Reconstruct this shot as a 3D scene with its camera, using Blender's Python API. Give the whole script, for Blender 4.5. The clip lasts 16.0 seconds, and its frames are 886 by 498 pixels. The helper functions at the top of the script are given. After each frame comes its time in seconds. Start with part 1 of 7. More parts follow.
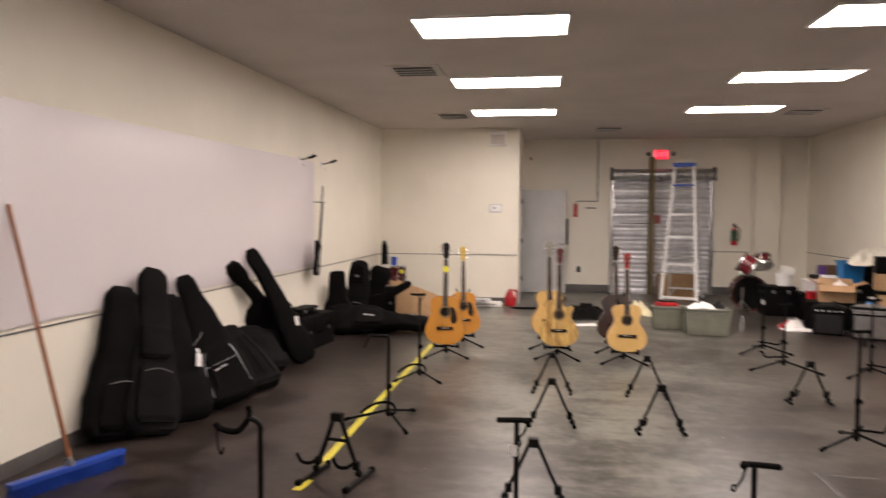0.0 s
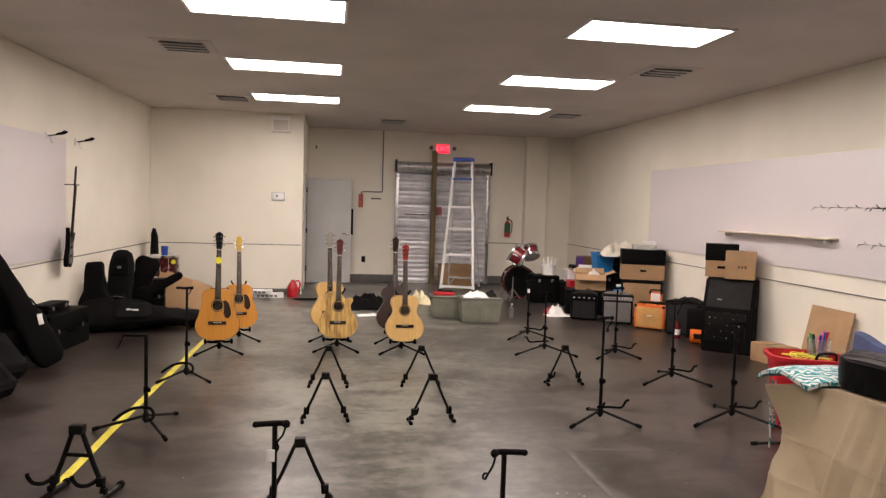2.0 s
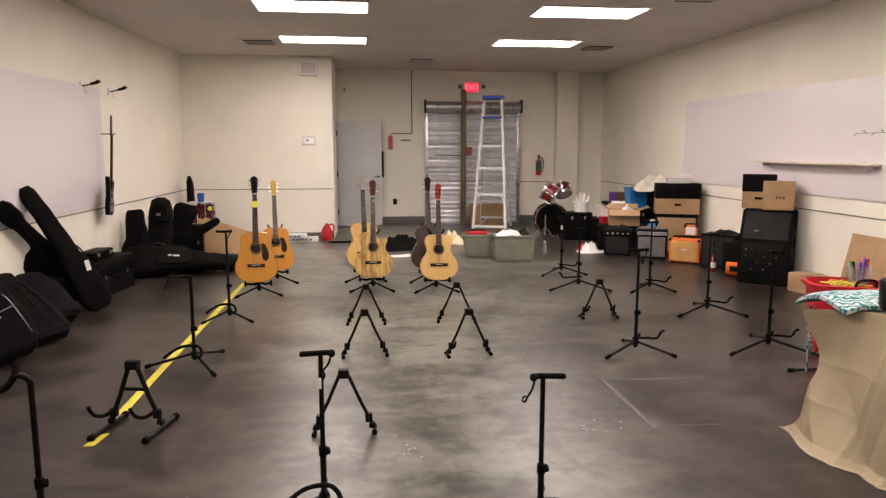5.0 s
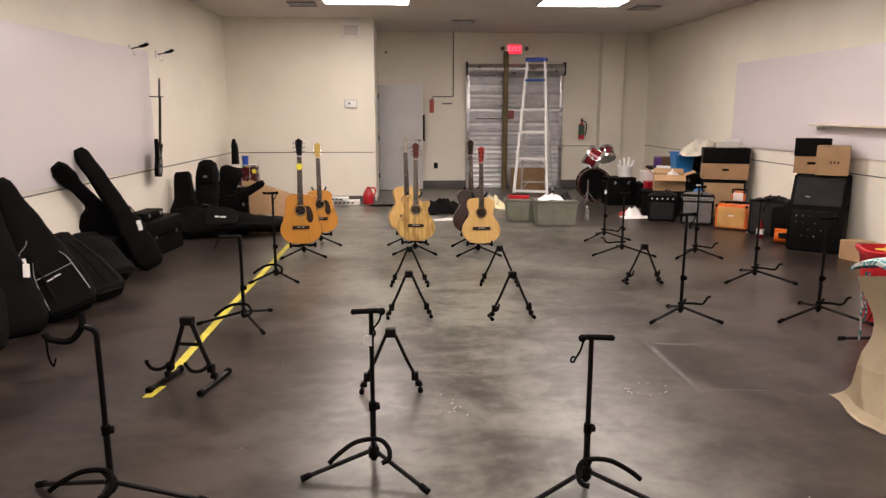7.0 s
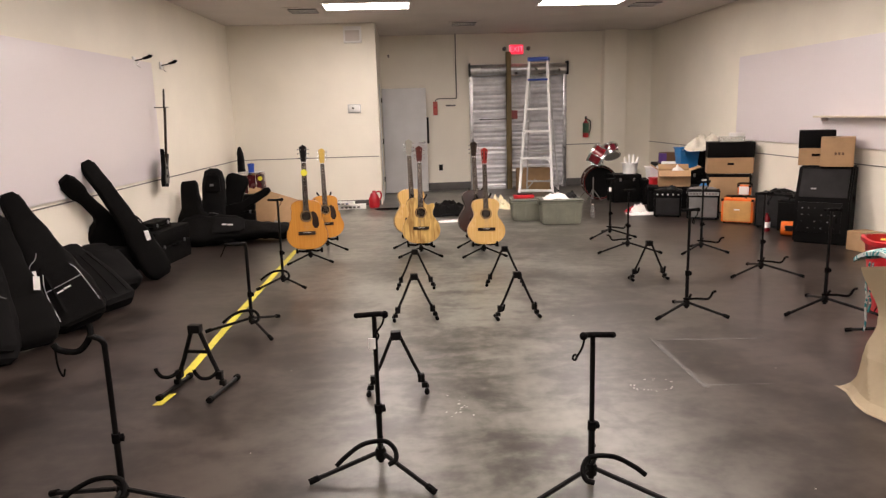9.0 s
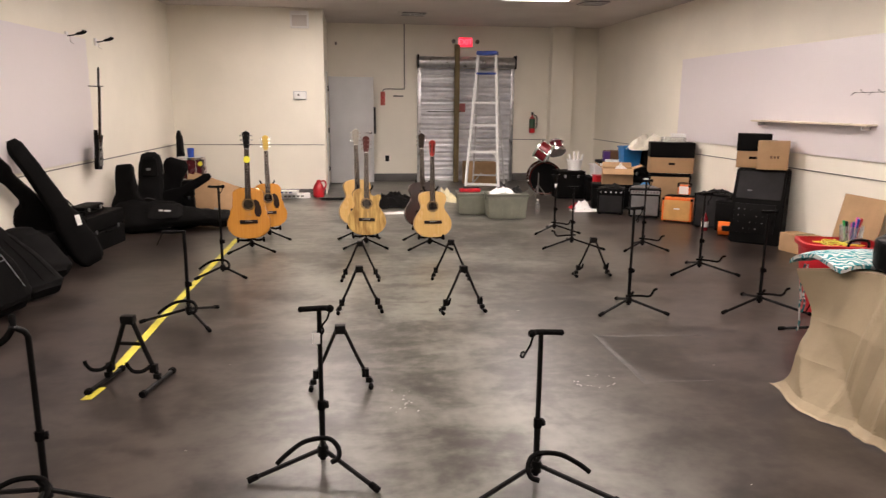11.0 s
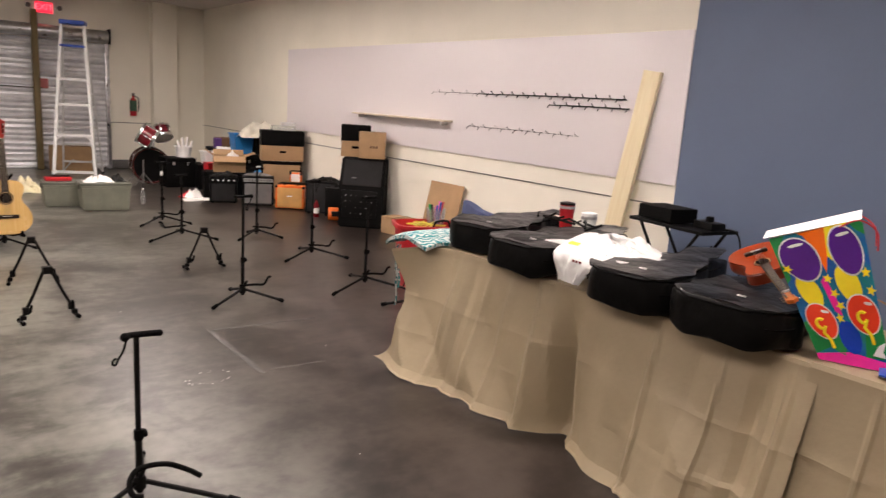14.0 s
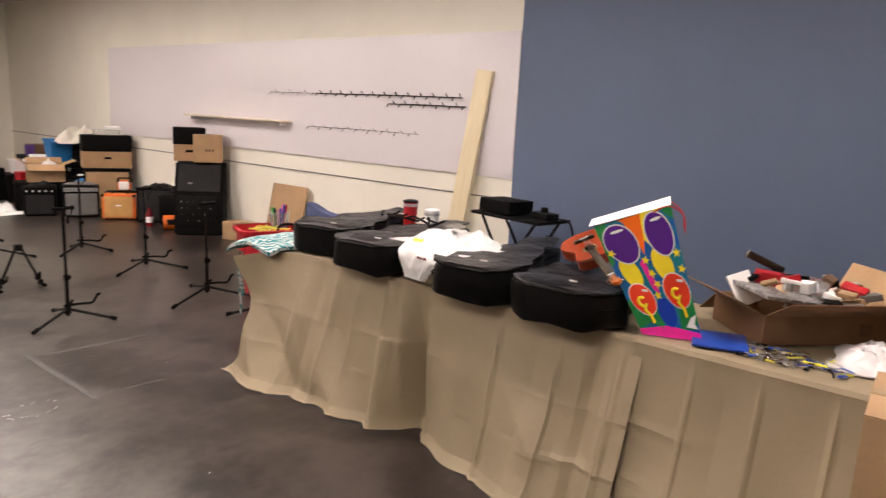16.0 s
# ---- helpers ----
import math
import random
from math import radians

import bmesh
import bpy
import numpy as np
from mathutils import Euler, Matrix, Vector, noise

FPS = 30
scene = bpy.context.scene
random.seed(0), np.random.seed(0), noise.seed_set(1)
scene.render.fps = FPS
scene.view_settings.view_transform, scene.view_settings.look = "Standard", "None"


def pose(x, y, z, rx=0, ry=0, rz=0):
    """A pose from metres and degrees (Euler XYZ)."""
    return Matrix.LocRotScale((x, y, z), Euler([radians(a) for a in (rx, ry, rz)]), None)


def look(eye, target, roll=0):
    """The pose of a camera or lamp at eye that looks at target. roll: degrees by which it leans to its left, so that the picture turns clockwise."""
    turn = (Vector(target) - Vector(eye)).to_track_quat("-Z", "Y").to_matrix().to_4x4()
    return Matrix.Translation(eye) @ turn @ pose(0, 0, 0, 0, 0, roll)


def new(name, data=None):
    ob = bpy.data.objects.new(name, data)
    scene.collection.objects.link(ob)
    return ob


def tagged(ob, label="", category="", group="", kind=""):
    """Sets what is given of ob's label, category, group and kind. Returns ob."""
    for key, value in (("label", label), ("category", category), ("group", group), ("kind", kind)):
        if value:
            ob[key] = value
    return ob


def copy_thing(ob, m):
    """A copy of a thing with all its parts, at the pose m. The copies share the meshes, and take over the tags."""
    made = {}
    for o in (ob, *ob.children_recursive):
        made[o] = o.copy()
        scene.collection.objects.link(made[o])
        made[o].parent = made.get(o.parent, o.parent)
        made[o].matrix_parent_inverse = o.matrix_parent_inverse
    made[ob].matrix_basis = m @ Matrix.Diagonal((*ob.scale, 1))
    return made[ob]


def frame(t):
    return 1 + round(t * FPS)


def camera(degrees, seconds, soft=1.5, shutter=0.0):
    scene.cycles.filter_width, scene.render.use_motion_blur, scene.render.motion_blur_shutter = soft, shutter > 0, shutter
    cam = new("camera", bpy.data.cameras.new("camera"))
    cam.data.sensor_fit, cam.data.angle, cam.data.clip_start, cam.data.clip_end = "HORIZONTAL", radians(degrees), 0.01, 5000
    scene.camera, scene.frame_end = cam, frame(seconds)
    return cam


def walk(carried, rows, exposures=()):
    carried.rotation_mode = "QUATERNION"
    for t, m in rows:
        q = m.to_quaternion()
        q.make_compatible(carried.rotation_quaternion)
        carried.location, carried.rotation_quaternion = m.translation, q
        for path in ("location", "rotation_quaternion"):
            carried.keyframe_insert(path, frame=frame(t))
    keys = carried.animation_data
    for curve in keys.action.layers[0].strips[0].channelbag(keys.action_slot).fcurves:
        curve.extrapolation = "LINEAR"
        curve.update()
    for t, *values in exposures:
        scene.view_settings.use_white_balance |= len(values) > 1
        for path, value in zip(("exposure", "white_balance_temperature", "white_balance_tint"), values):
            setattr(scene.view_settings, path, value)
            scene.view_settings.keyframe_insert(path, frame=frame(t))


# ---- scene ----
cam = camera(64.9, 16.0, soft=1.3, shutter=0.5)
PATH = [
    (0, (-0.147, -0.047, 1.602), (-0.424, 1.931, 1.499), 0.3),
    (0.5, (-0.162, -0.014, 1.597), (-0.182, 1.981, 1.451), -0.0),
    (1, (-0.134, -0.051, 1.597), (-0.046, 1.943, 1.462), 0.7),
    (1.5, (-0.066, -0.013, 1.621), (0.195, 1.967, 1.515), 0.8),
    (2, (-0.028, 0.055, 1.623), (0.289, 2.026, 1.498), 1.7),
    (2.5, (-0.057, 0.023, 1.6), (0.265, 1.987, 1.41), 0.8),
    (3, (-0.056, 0.043, 1.598), (0.251, 2.003, 1.351), 0.3),
    (3.5, (-0.07, 0.039, 1.584), (0.234, 2.001, 1.336), 0.3),
    (4, (-0.062, 0.023, 1.579), (0.208, 1.992, 1.363), -0.8),
    (4.2, (-0.053, 0.024, 1.577), (0.212, 1.991, 1.334), -0.6),
    (6.3, (-0.09, 0.008, 1.58), (0.097, 1.972, 1.256), 0.1),
    (6.5, (-0.103, 0.016, 1.56), (0.082, 1.978, 1.217), 0.2),
    (7, (-0.106, 0.006, 1.561), (0.014, 1.964, 1.174), 0.0),
    (7.5, (-0.102, -0.006, 1.574), (-0.002, 1.95, 1.17), 0.3),
    (8, (-0.103, 0.006, 1.602), (0.001, 1.974, 1.264), -1.1),
    (8.5, (-0.108, -0.017, 1.557), (-0.044, 1.957, 1.243), -1.0),
    (8.7, (-0.071, -0.027, 1.567), (0.005, 1.938, 1.204), -1.3),
    (10.8, (-0.077, 0.034, 1.57), (0.143, 1.979, 1.158), 0.2),
    (11, (-0.09, 0.036, 1.567), (0.165, 1.978, 1.16), 0.5),
    (11.5, (-0.062, 0.026, 1.564), (0.278, 1.956, 1.165), 0.9),
    (12, (-0.017, 0.012, 1.563), (0.511, 1.893, 1.138), 1.9),
    (12.5, (-0.012, 0.048, 1.545), (0.856, 1.805, 1.143), 2.7),
    (13, (-0.001, 0.068, 1.532), (1.049, 1.722, 1.128), 3.3),
    (13.5, (-0.012, 0.06, 1.56), (1.124, 1.653, 1.142), 3.4),
    (14, (0.011, 0.072, 1.558), (1.23, 1.606, 1.158), 3.8),
    (14.5, (0.046, 0.065, 1.541), (1.367, 1.514, 1.152), 3.3),
    (15, (0.04, 0.063, 1.549), (1.516, 1.351, 1.148), 3.5),
    (15.5, (0.064, 0.051, 1.578), (1.649, 1.213, 1.208), 3.0),
    (16, (0.027, 0.05, 1.568), (1.551, 1.288, 1.188), 2.9),
]
walk(cam, [(t, look(eye, target, roll)) for t, eye, target, roll in PATH], [(0.0, -0.07), (1.5, -0.08), (3.2, -0.1), (4.0, 0.0), (7.0, -0.03), (7.5, 0.02), (8.5, 0.09), (11.0, 0.08), (12.0, 0.1), (13.5, 0.02), (16.0, 0.03)])

# ---------- world, exposure ----------
world = bpy.data.worlds.new("world")
scene.world = world
world.use_nodes = True
world.node_tree.nodes["Background"].inputs[0].default_value = (0.5, 0.5, 0.5, 1)
world.node_tree.nodes["Background"].inputs[1].default_value = 0.02
PANEL_GLOW = 28.7
scene.view_settings.exposure = 0.0

# room plan, metres
WEST_FAR, WEST_SKEW = -3.03, 0.031
EAST, NORTH, JOG, SOUTH, CEIL = 5.0, 14.43, 12.37, -4.6, 3.11


def west(y):
    return WEST_FAR - (JOG - y) * WEST_SKEW


# ---------- materials ----------
def mat(name, color, rough=0.5, metal=0.0, gloss=0.5, vary=0.12, scale=6.0, fine=60.0, bump=0.1, rough_vary=0.1, per_object=0.0, tint=None, coat=0.0):
    """A surface with large and small variation of colour, gloss and relief."""
    m = bpy.data.materials.new(name)
    m.use_nodes = True
    nt = m.node_tree
    n, l = nt.nodes, nt.links
    b = n["Principled BSDF"]
    tc = n.new("ShaderNodeTexCoord")
    big = n.new("ShaderNodeTexNoise")
    big.inputs["Scale"].default_value, big.inputs["Detail"].default_value = scale, 4
    small = n.new("ShaderNodeTexNoise")
    small.inputs["Scale"].default_value, small.inputs["Detail"].default_value = fine, 3
    l.new(tc.outputs["Object"], big.inputs["Vector"])
    l.new(tc.outputs["Object"], small.inputs["Vector"])
    ramp = n.new("ShaderNodeMix")
    ramp.data_type = "RGBA"
    c = Vector(color)
    d = Vector(tint) if tint else c * (1 - 2 * vary)
    e = c * (1 + vary) if not tint else c
    ramp.inputs[6].default_value, ramp.inputs[7].default_value = (*d, 1), (*e, 1)
    mix = n.new("ShaderNodeMath")
    mix.operation = "MULTIPLY_ADD"
    mix.inputs[1].default_value = 0.35
    l.new(small.outputs["Fac"], mix.inputs[0])
    sc = n.new("ShaderNodeMapRange")
    sc.inputs[1].default_value, sc.inputs[2].default_value, sc.inputs[3].default_value, sc.inputs[4].default_value = 0.3, 0.7, -0.15, 0.8
    l.new(big.outputs["Fac"], sc.inputs[0])
    l.new(sc.outputs[0], mix.inputs[2])
    fac = mix.outputs[0]
    if per_object:
        oi = n.new("ShaderNodeObjectInfo")
        ma = n.new("ShaderNodeMath")
        ma.operation = "MULTIPLY_ADD"
        ma.inputs[1].default_value = per_object
        l.new(oi.outputs["Random"], ma.inputs[0])
        l.new(fac, ma.inputs[2])
        fac = ma.outputs[0]
    l.new(fac, ramp.inputs[0])
    l.new(ramp.outputs[2], b.inputs["Base Color"])
    rr = n.new("ShaderNodeMapRange")
    rr.inputs[3].default_value, rr.inputs[4].default_value = max(0.02, rough - rough_vary), min(1, rough + rough_vary)
    l.new(big.outputs["Fac"], rr.inputs[0])
    l.new(rr.outputs[0], b.inputs["Roughness"])
    b.inputs["Metallic"].default_value = metal
    b.inputs["Specular IOR Level"].default_value = gloss
    if coat:
        b.inputs["Coat Weight"].default_value = coat
        b.inputs["Coat Roughness"].default_value = 0.12
    if bump:
        bp = n.new("ShaderNodeBump")
        bp.inputs["Strength"].default_value, bp.inputs["Distance"].default_value = bump, 0.01
        l.new(small.outputs["Fac"], bp.inputs["Height"])
        l.new(bp.outputs[0], b.inputs["Normal"])
    return m


def wood(name, light, dark, rough=0.3, across=18.0, along=1.2, coat=0.0, axis=2):
    """Timber with grain along one local axis."""
    m = mat(name, light, rough, coat=coat, bump=0.03)
    nt = m.node_tree
    n, l = nt.nodes, nt.links
    tc, mp, w = n.new("ShaderNodeTexCoord"), n.new("ShaderNodeMapping"), n.new("ShaderNodeTexNoise")
    sizes = [across, across, across]
    sizes[axis] = along
    mp.inputs["Scale"].default_value = sizes
    w.inputs["Scale"].default_value, w.inputs["Detail"].default_value, w.inputs["Distortion"].default_value = 1.5, 5, 0.6
    l.new(tc.outputs["Object"], mp.inputs[0])
    l.new(mp.outputs[0], w.inputs[0])
    r = n.new("ShaderNodeValToRGB")
    r.color_ramp.elements[0].position, r.color_ramp.elements[1].position = 0.32, 0.66
    r.color_ramp.elements[0].color, r.color_ramp.elements[1].color = (*dark, 1), (*light, 1)
    l.new(w.outputs["Fac"], r.inputs[0])
    l.new(r.outputs[0], n["Principled BSDF"].inputs["Base Color"])
    return m


def glowing(name, color, strength):
    m = bpy.data.materials.new(name)
    m.use_nodes = True
    b = m.node_tree.nodes["Principled BSDF"]
    b.inputs["Base Color"].default_value = (*color, 1)
    b.inputs["Emission Color"].default_value = (*color, 1)
    b.inputs["Emission Strength"].default_value = strength
    return m


def concrete():
    """Sealed dark-stained concrete: clouds, trowel streaks and a worn gloss."""
    m = mat("sealed_concrete", (0.10, 0.092, 0.085), 0.3, bump=0)
    nt = m.node_tree
    n, l = nt.nodes, nt.links
    tc = n.new("ShaderNodeTexCoord")
    wide, cloud, streak, grit = [n.new("ShaderNodeTexNoise") for _ in range(4)]
    for t, scale, detail in ((wide, 0.45, 2), (cloud, 1.9, 5), (streak, 2.6, 4), (grit, 11, 3)):
        t.inputs["Scale"].default_value, t.inputs["Detail"].default_value, t.inputs["Roughness"].default_value = scale, detail, 0.58
    cloud.inputs["Distortion"].default_value, streak.inputs["Distortion"].default_value = 0.5, 0.8
    mp = n.new("ShaderNodeMapping")
    mp.inputs["Scale"].default_value, mp.inputs["Rotation"].default_value = (0.75, 1.5, 1), (0, 0, 0.35)
    mp.inputs["Location"].default_value = (0.3, 0.7, 0.43)
    sh_ = n.new("ShaderNodeMapping")
    sh_.inputs["Location"].default_value = (0.21, 0.4, 0.37)
    l.new(tc.outputs["Object"], sh_.inputs[0])
    l.new(tc.outputs["Object"], mp.inputs[0])
    l.new(mp.outputs[0], streak.inputs[0])
    for t in (wide, cloud, grit):
        l.new(sh_.outputs[0], t.inputs[0])
    total = None
    for t, k in ((wide, 0.24), (cloud, 0.42), (streak, 0.30), (grit, 0.19)):
        ma = n.new("ShaderNodeMath")
        ma.operation = "MULTIPLY_ADD"
        ma.inputs[1].default_value = k
        l.new(t.outputs["Fac"], ma.inputs[0])
        if total is None:
            ma.inputs[2].default_value = -0.06
        else:
            l.new(total, ma.inputs[2])
        total = ma.outputs[0]
    ramp = n.new("ShaderNodeValToRGB")
    ramp.color_ramp.interpolation = "B_SPLINE"
    tones = ((0.33, (0.0130, 0.0105, 0.0096)), (0.42, (0.0215, 0.0178, 0.0165)), (0.48, (0.040, 0.035, 0.0325)), (0.535, (0.069, 0.062, 0.058)), (0.62, (0.106, 0.097, 0.091)))
    while len(ramp.color_ramp.elements) < len(tones):
        ramp.color_ramp.elements.new(0.5)
    for e, (at, c) in zip(ramp.color_ramp.elements, tones):
        e.position, e.color = at, (*c, 1)
    l.new(total, ramp.inputs[0])
    tone = ramp.outputs[0]
    # light painted in: paler middle and far end, browner darker sides, ragged soft edge
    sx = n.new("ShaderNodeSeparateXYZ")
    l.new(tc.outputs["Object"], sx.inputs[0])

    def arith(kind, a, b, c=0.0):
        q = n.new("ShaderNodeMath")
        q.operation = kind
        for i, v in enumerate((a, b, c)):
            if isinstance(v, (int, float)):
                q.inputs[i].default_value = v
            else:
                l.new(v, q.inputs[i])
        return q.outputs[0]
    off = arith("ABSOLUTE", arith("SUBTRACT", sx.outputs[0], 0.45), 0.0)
    light_lane = arith("MULTIPLY_ADD", sx.outputs[1], 0.23, arith("SUBTRACT", -0.25, off))
    light_lane = arith("MULTIPLY_ADD", wide.outputs["Fac"], 2.0, light_lane)
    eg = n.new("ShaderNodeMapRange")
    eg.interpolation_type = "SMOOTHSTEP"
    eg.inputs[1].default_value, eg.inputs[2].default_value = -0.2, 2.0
    l.new(light_lane, eg.inputs[0])
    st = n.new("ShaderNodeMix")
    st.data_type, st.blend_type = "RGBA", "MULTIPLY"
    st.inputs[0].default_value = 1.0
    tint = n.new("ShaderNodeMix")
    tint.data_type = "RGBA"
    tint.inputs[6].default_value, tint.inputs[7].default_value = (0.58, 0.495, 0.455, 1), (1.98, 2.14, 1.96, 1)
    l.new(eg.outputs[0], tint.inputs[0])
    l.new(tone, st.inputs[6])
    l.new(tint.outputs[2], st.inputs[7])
    p = n["Principled BSDF"]
    p.inputs["Specular IOR Level"].default_value = 0.4
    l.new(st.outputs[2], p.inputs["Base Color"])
    rr = n.new("ShaderNodeMapRange")
    rr.inputs[3].default_value, rr.inputs[4].default_value = 0.24, 0.40
    l.new(cloud.outputs["Fac"], rr.inputs[0])
    l.new(rr.outputs[0], p.inputs["Roughness"])
    return m


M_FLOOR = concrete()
M_WALL = mat("cream_wall_paint", (0.86, 0.815, 0.71), 0.55, vary=0.03, scale=1.2, fine=140, bump=0.08)
M_BLUE = mat("blue_wall_paint", (0.115, 0.15, 0.235), 0.6, vary=0.05, scale=1.0, fine=140, bump=0.08)
M_BOARD = mat("marker_board", (0.77, 0.72, 0.74), 0.32, vary=0.012, scale=0.5, rough_vary=0.03, fine=20, bump=0.01)
M_CEIL = mat("ceiling_tile", (0.62, 0.57, 0.53), 0.85, vary=0.05, scale=1.0, fine=120, bump=0.3)
M_LINE = mat("dark_reveal", (0.16, 0.15, 0.14), 0.5)
M_BASE = mat("grey_vinyl_base", (0.10, 0.095, 0.09), 0.45, vary=0.1)
M_PANEL = glowing("light_diffuser", (1.0, 0.866, 0.803), PANEL_GLOW)
M_WHITE = mat("white_enamel", (0.86, 0.85, 0.83), 0.4, vary=0.04)
M_DOOR = mat("grey_door_paint", (0.60, 0.60, 0.60), 0.45, vary=0.05, scale=2)
M_BLACK = mat("black_satin_metal", (0.005, 0.0046, 0.0046), 0.45, gloss=0.16, vary=0.2, scale=20)
M_RUBBER = mat("black_foam_rubber", (0.0045, 0.0042, 0.0042), 0.8, gloss=0.07, vary=0.2, scale=30, bump=0.3)
M_CHROME = mat("chrome", (0.75, 0.75, 0.76), 0.14, 1.0, vary=0.04, bump=0.02)
M_STEEL = mat("galvanised_steel", (0.55, 0.55, 0.56), 0.3, 0.9, vary=0.15, scale=9, bump=0.1)
M_FOIL = mat("silver_foil_wrap", (0.74, 0.74, 0.77), 0.34, 0.35, vary=0.10, scale=5, fine=12, bump=0.5)
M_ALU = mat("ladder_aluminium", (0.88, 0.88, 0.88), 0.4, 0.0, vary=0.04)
# greyer than the front rails, for the ladder's rear frame
M_REARALU = mat("rear_grey_aluminium", (0.55, 0.55, 0.55), 0.45, 0.3, vary=0.1)
M_BLUEPL = mat("blue_plastic", (0.02, 0.07, 0.40), 0.35, vary=0.12)
M_SKYPL = mat("sky_blue_plastic", (0.02, 0.19, 0.50), 0.35, vary=0.1)
M_RED = mat("red_plastic", (0.50, 0.015, 0.025), 0.35, vary=0.15)
M_YELLOW = mat("yellow_tape", (0.68, 0.60, 0.07), 0.45, vary=0.12, scale=8)
M_YELLOWP = mat("yellow_sticker", (0.85, 0.80, 0.05), 0.5, vary=0.04)
M_NYLON = mat("black_nylon", (0.0045, 0.0042, 0.0042), 0.65, gloss=0.06, vary=0.2, scale=7, fine=220, bump=0.5)
# bag tops paler than the sides: ceiling sheen raised in the base colour
M_NYLONTOP = mat("shiny_nylon_lit_top", (0.014, 0.0135, 0.014), 0.36, gloss=0.5, vary=0.25, scale=7, fine=16, bump=1.0)
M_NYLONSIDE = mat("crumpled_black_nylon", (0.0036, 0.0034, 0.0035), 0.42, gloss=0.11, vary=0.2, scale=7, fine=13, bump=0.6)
M_NYLON2 = mat("charcoal_nylon", (0.0075, 0.0072, 0.0075), 0.75, gloss=0.08, vary=0.2, scale=7, fine=220, bump=0.5)
M_KRAFT = mat("kraft_paper", (0.31, 0.246, 0.155), 0.6, vary=0.06, scale=3, fine=40, bump=0.1)
M_CARTON = mat("cardboard", (0.40, 0.25, 0.13), 0.75, vary=0.1, scale=4, fine=50, bump=0.15, per_object=0.25)
M_CARTONIN = mat("dark_cardboard", (0.136, 0.074, 0.038), 0.8, vary=0.12)
M_POST = wood("weathered_post", (0.20, 0.145, 0.06), (0.10, 0.075, 0.035), 0.7)
M_PINE = wood("pine_board", (0.80, 0.71, 0.49), (0.72, 0.60, 0.38), 0.55)
M_BROOMW = wood("broom_handle", (0.33, 0.13, 0.06), (0.22, 0.08, 0.035), 0.5)
M_TOTE = mat("olive_grey_plastic", (0.20, 0.205, 0.16), 0.5, vary=0.1)
M_TOTELID = mat("dark_tote_lid", (0.12, 0.125, 0.10), 0.5, vary=0.1)
M_PAPER = mat("white_paper", (0.82, 0.80, 0.78), 0.7, vary=0.04)
M_SPRUCE = wood("spruce_top", (0.63, 0.29, 0.05), (0.56, 0.235, 0.035), 0.22, 60, 1.0, 0.6)
M_PALE = wood("pale_top", (0.74, 0.50, 0.20), (0.65, 0.40, 0.13), 0.25, 60, 1.0, 0.5)
M_FLAME = wood("spalted_top", (0.74, 0.50, 0.17), (0.30, 0.16, 0.05), 0.22, 20, 3.0, 0.6)
M_SIDE = wood("mahogany_side", (0.30, 0.12, 0.035), (0.20, 0.07, 0.02), 0.25, 30, 1.5, 0.6)
M_NECK = wood("maple_neck", (0.52, 0.33, 0.13), (0.43, 0.25, 0.09), 0.35)
M_ROSE = wood("rosewood", (0.030, 0.017, 0.010), (0.016, 0.009, 0.006), 0.45, 40, 2)
M_REDW = wood("red_headstock", (0.42, 0.03, 0.02), (0.30, 0.02, 0.012), 0.3)
M_ROSE.node_tree.nodes["Principled BSDF"].inputs["Specular IOR Level"].default_value = 0.15
M_PICK = mat("tortoise_plate", (0.035, 0.02, 0.014), 0.2, vary=0.3)
M_STRING = mat("string_wire", (0.34, 0.30, 0.25), 0.35, 1.0, bump=0)
# shade inside openings, painted on flat discs and bars over closed surfaces
M_HOLE = mat("hollow_dark", (0.008, 0.005, 0.004), 0.9, gloss=0.03, bump=0)
M_ORANGE = mat("orange_vinyl", (0.78, 0.15, 0.012), 0.45, vary=0.08)
M_ORGRILL = mat("tan_grille_cloth", (0.66, 0.36, 0.12), 0.8, vary=0.1, fine=200, bump=0.4)
M_GRILL = mat("silver_grille_cloth", (0.17, 0.168, 0.165), 0.8, vary=0.12, fine=200, bump=0.4)
M_DGRILL = mat("dark_grille_cloth", (0.024, 0.023, 0.024), 0.8, gloss=0.15, vary=0.15, fine=200, bump=0.4)
M_VINYL = mat("black_tolex", (0.0035, 0.0033, 0.0033), 0.6, gloss=0.08, vary=0.2, fine=160, bump=0.5)
M_DRUM = mat("wine_red_drum_wrap", (0.17, 0.006, 0.012), 0.18, vary=0.2, coat=0.6, bump=0)
M_SKIN = mat("drum_head", (0.70, 0.68, 0.64), 0.5, vary=0.04)
M_GLASSY = mat("clear_plastic", (0.85, 0.87, 0.87), 0.15, vary=0.03)
M_GLASSY.node_tree.nodes["Principled BSDF"].inputs["Transmission Weight"].default_value = 0.85


# ---------- mesh helpers ----------
def box(bm, cx, cy, cz, sx, sy, sz, m=None, bevel=0.0):
    """A box by centre and size, with its edges rounded."""
    g = bmesh.ops.create_cube(bm, size=1)
    vs = g["verts"]
    for v in vs:
        v.co = Vector((cx + v.co.x * sx, cy + v.co.y * sy, cz + v.co.z * sz))
    if bevel:
        es = list({e for v in vs for e in v.link_edges})
        r = bmesh.ops.bevel(bm, geom=es, offset=bevel, segments=2, affect="EDGES", profile=0.6)
        vs = list({v for f in r["faces"] for v in f.verts} | {v for v in vs if v.is_valid})
    if m:
        bmesh.ops.transform(bm, matrix=m, verts=vs)
    return bm


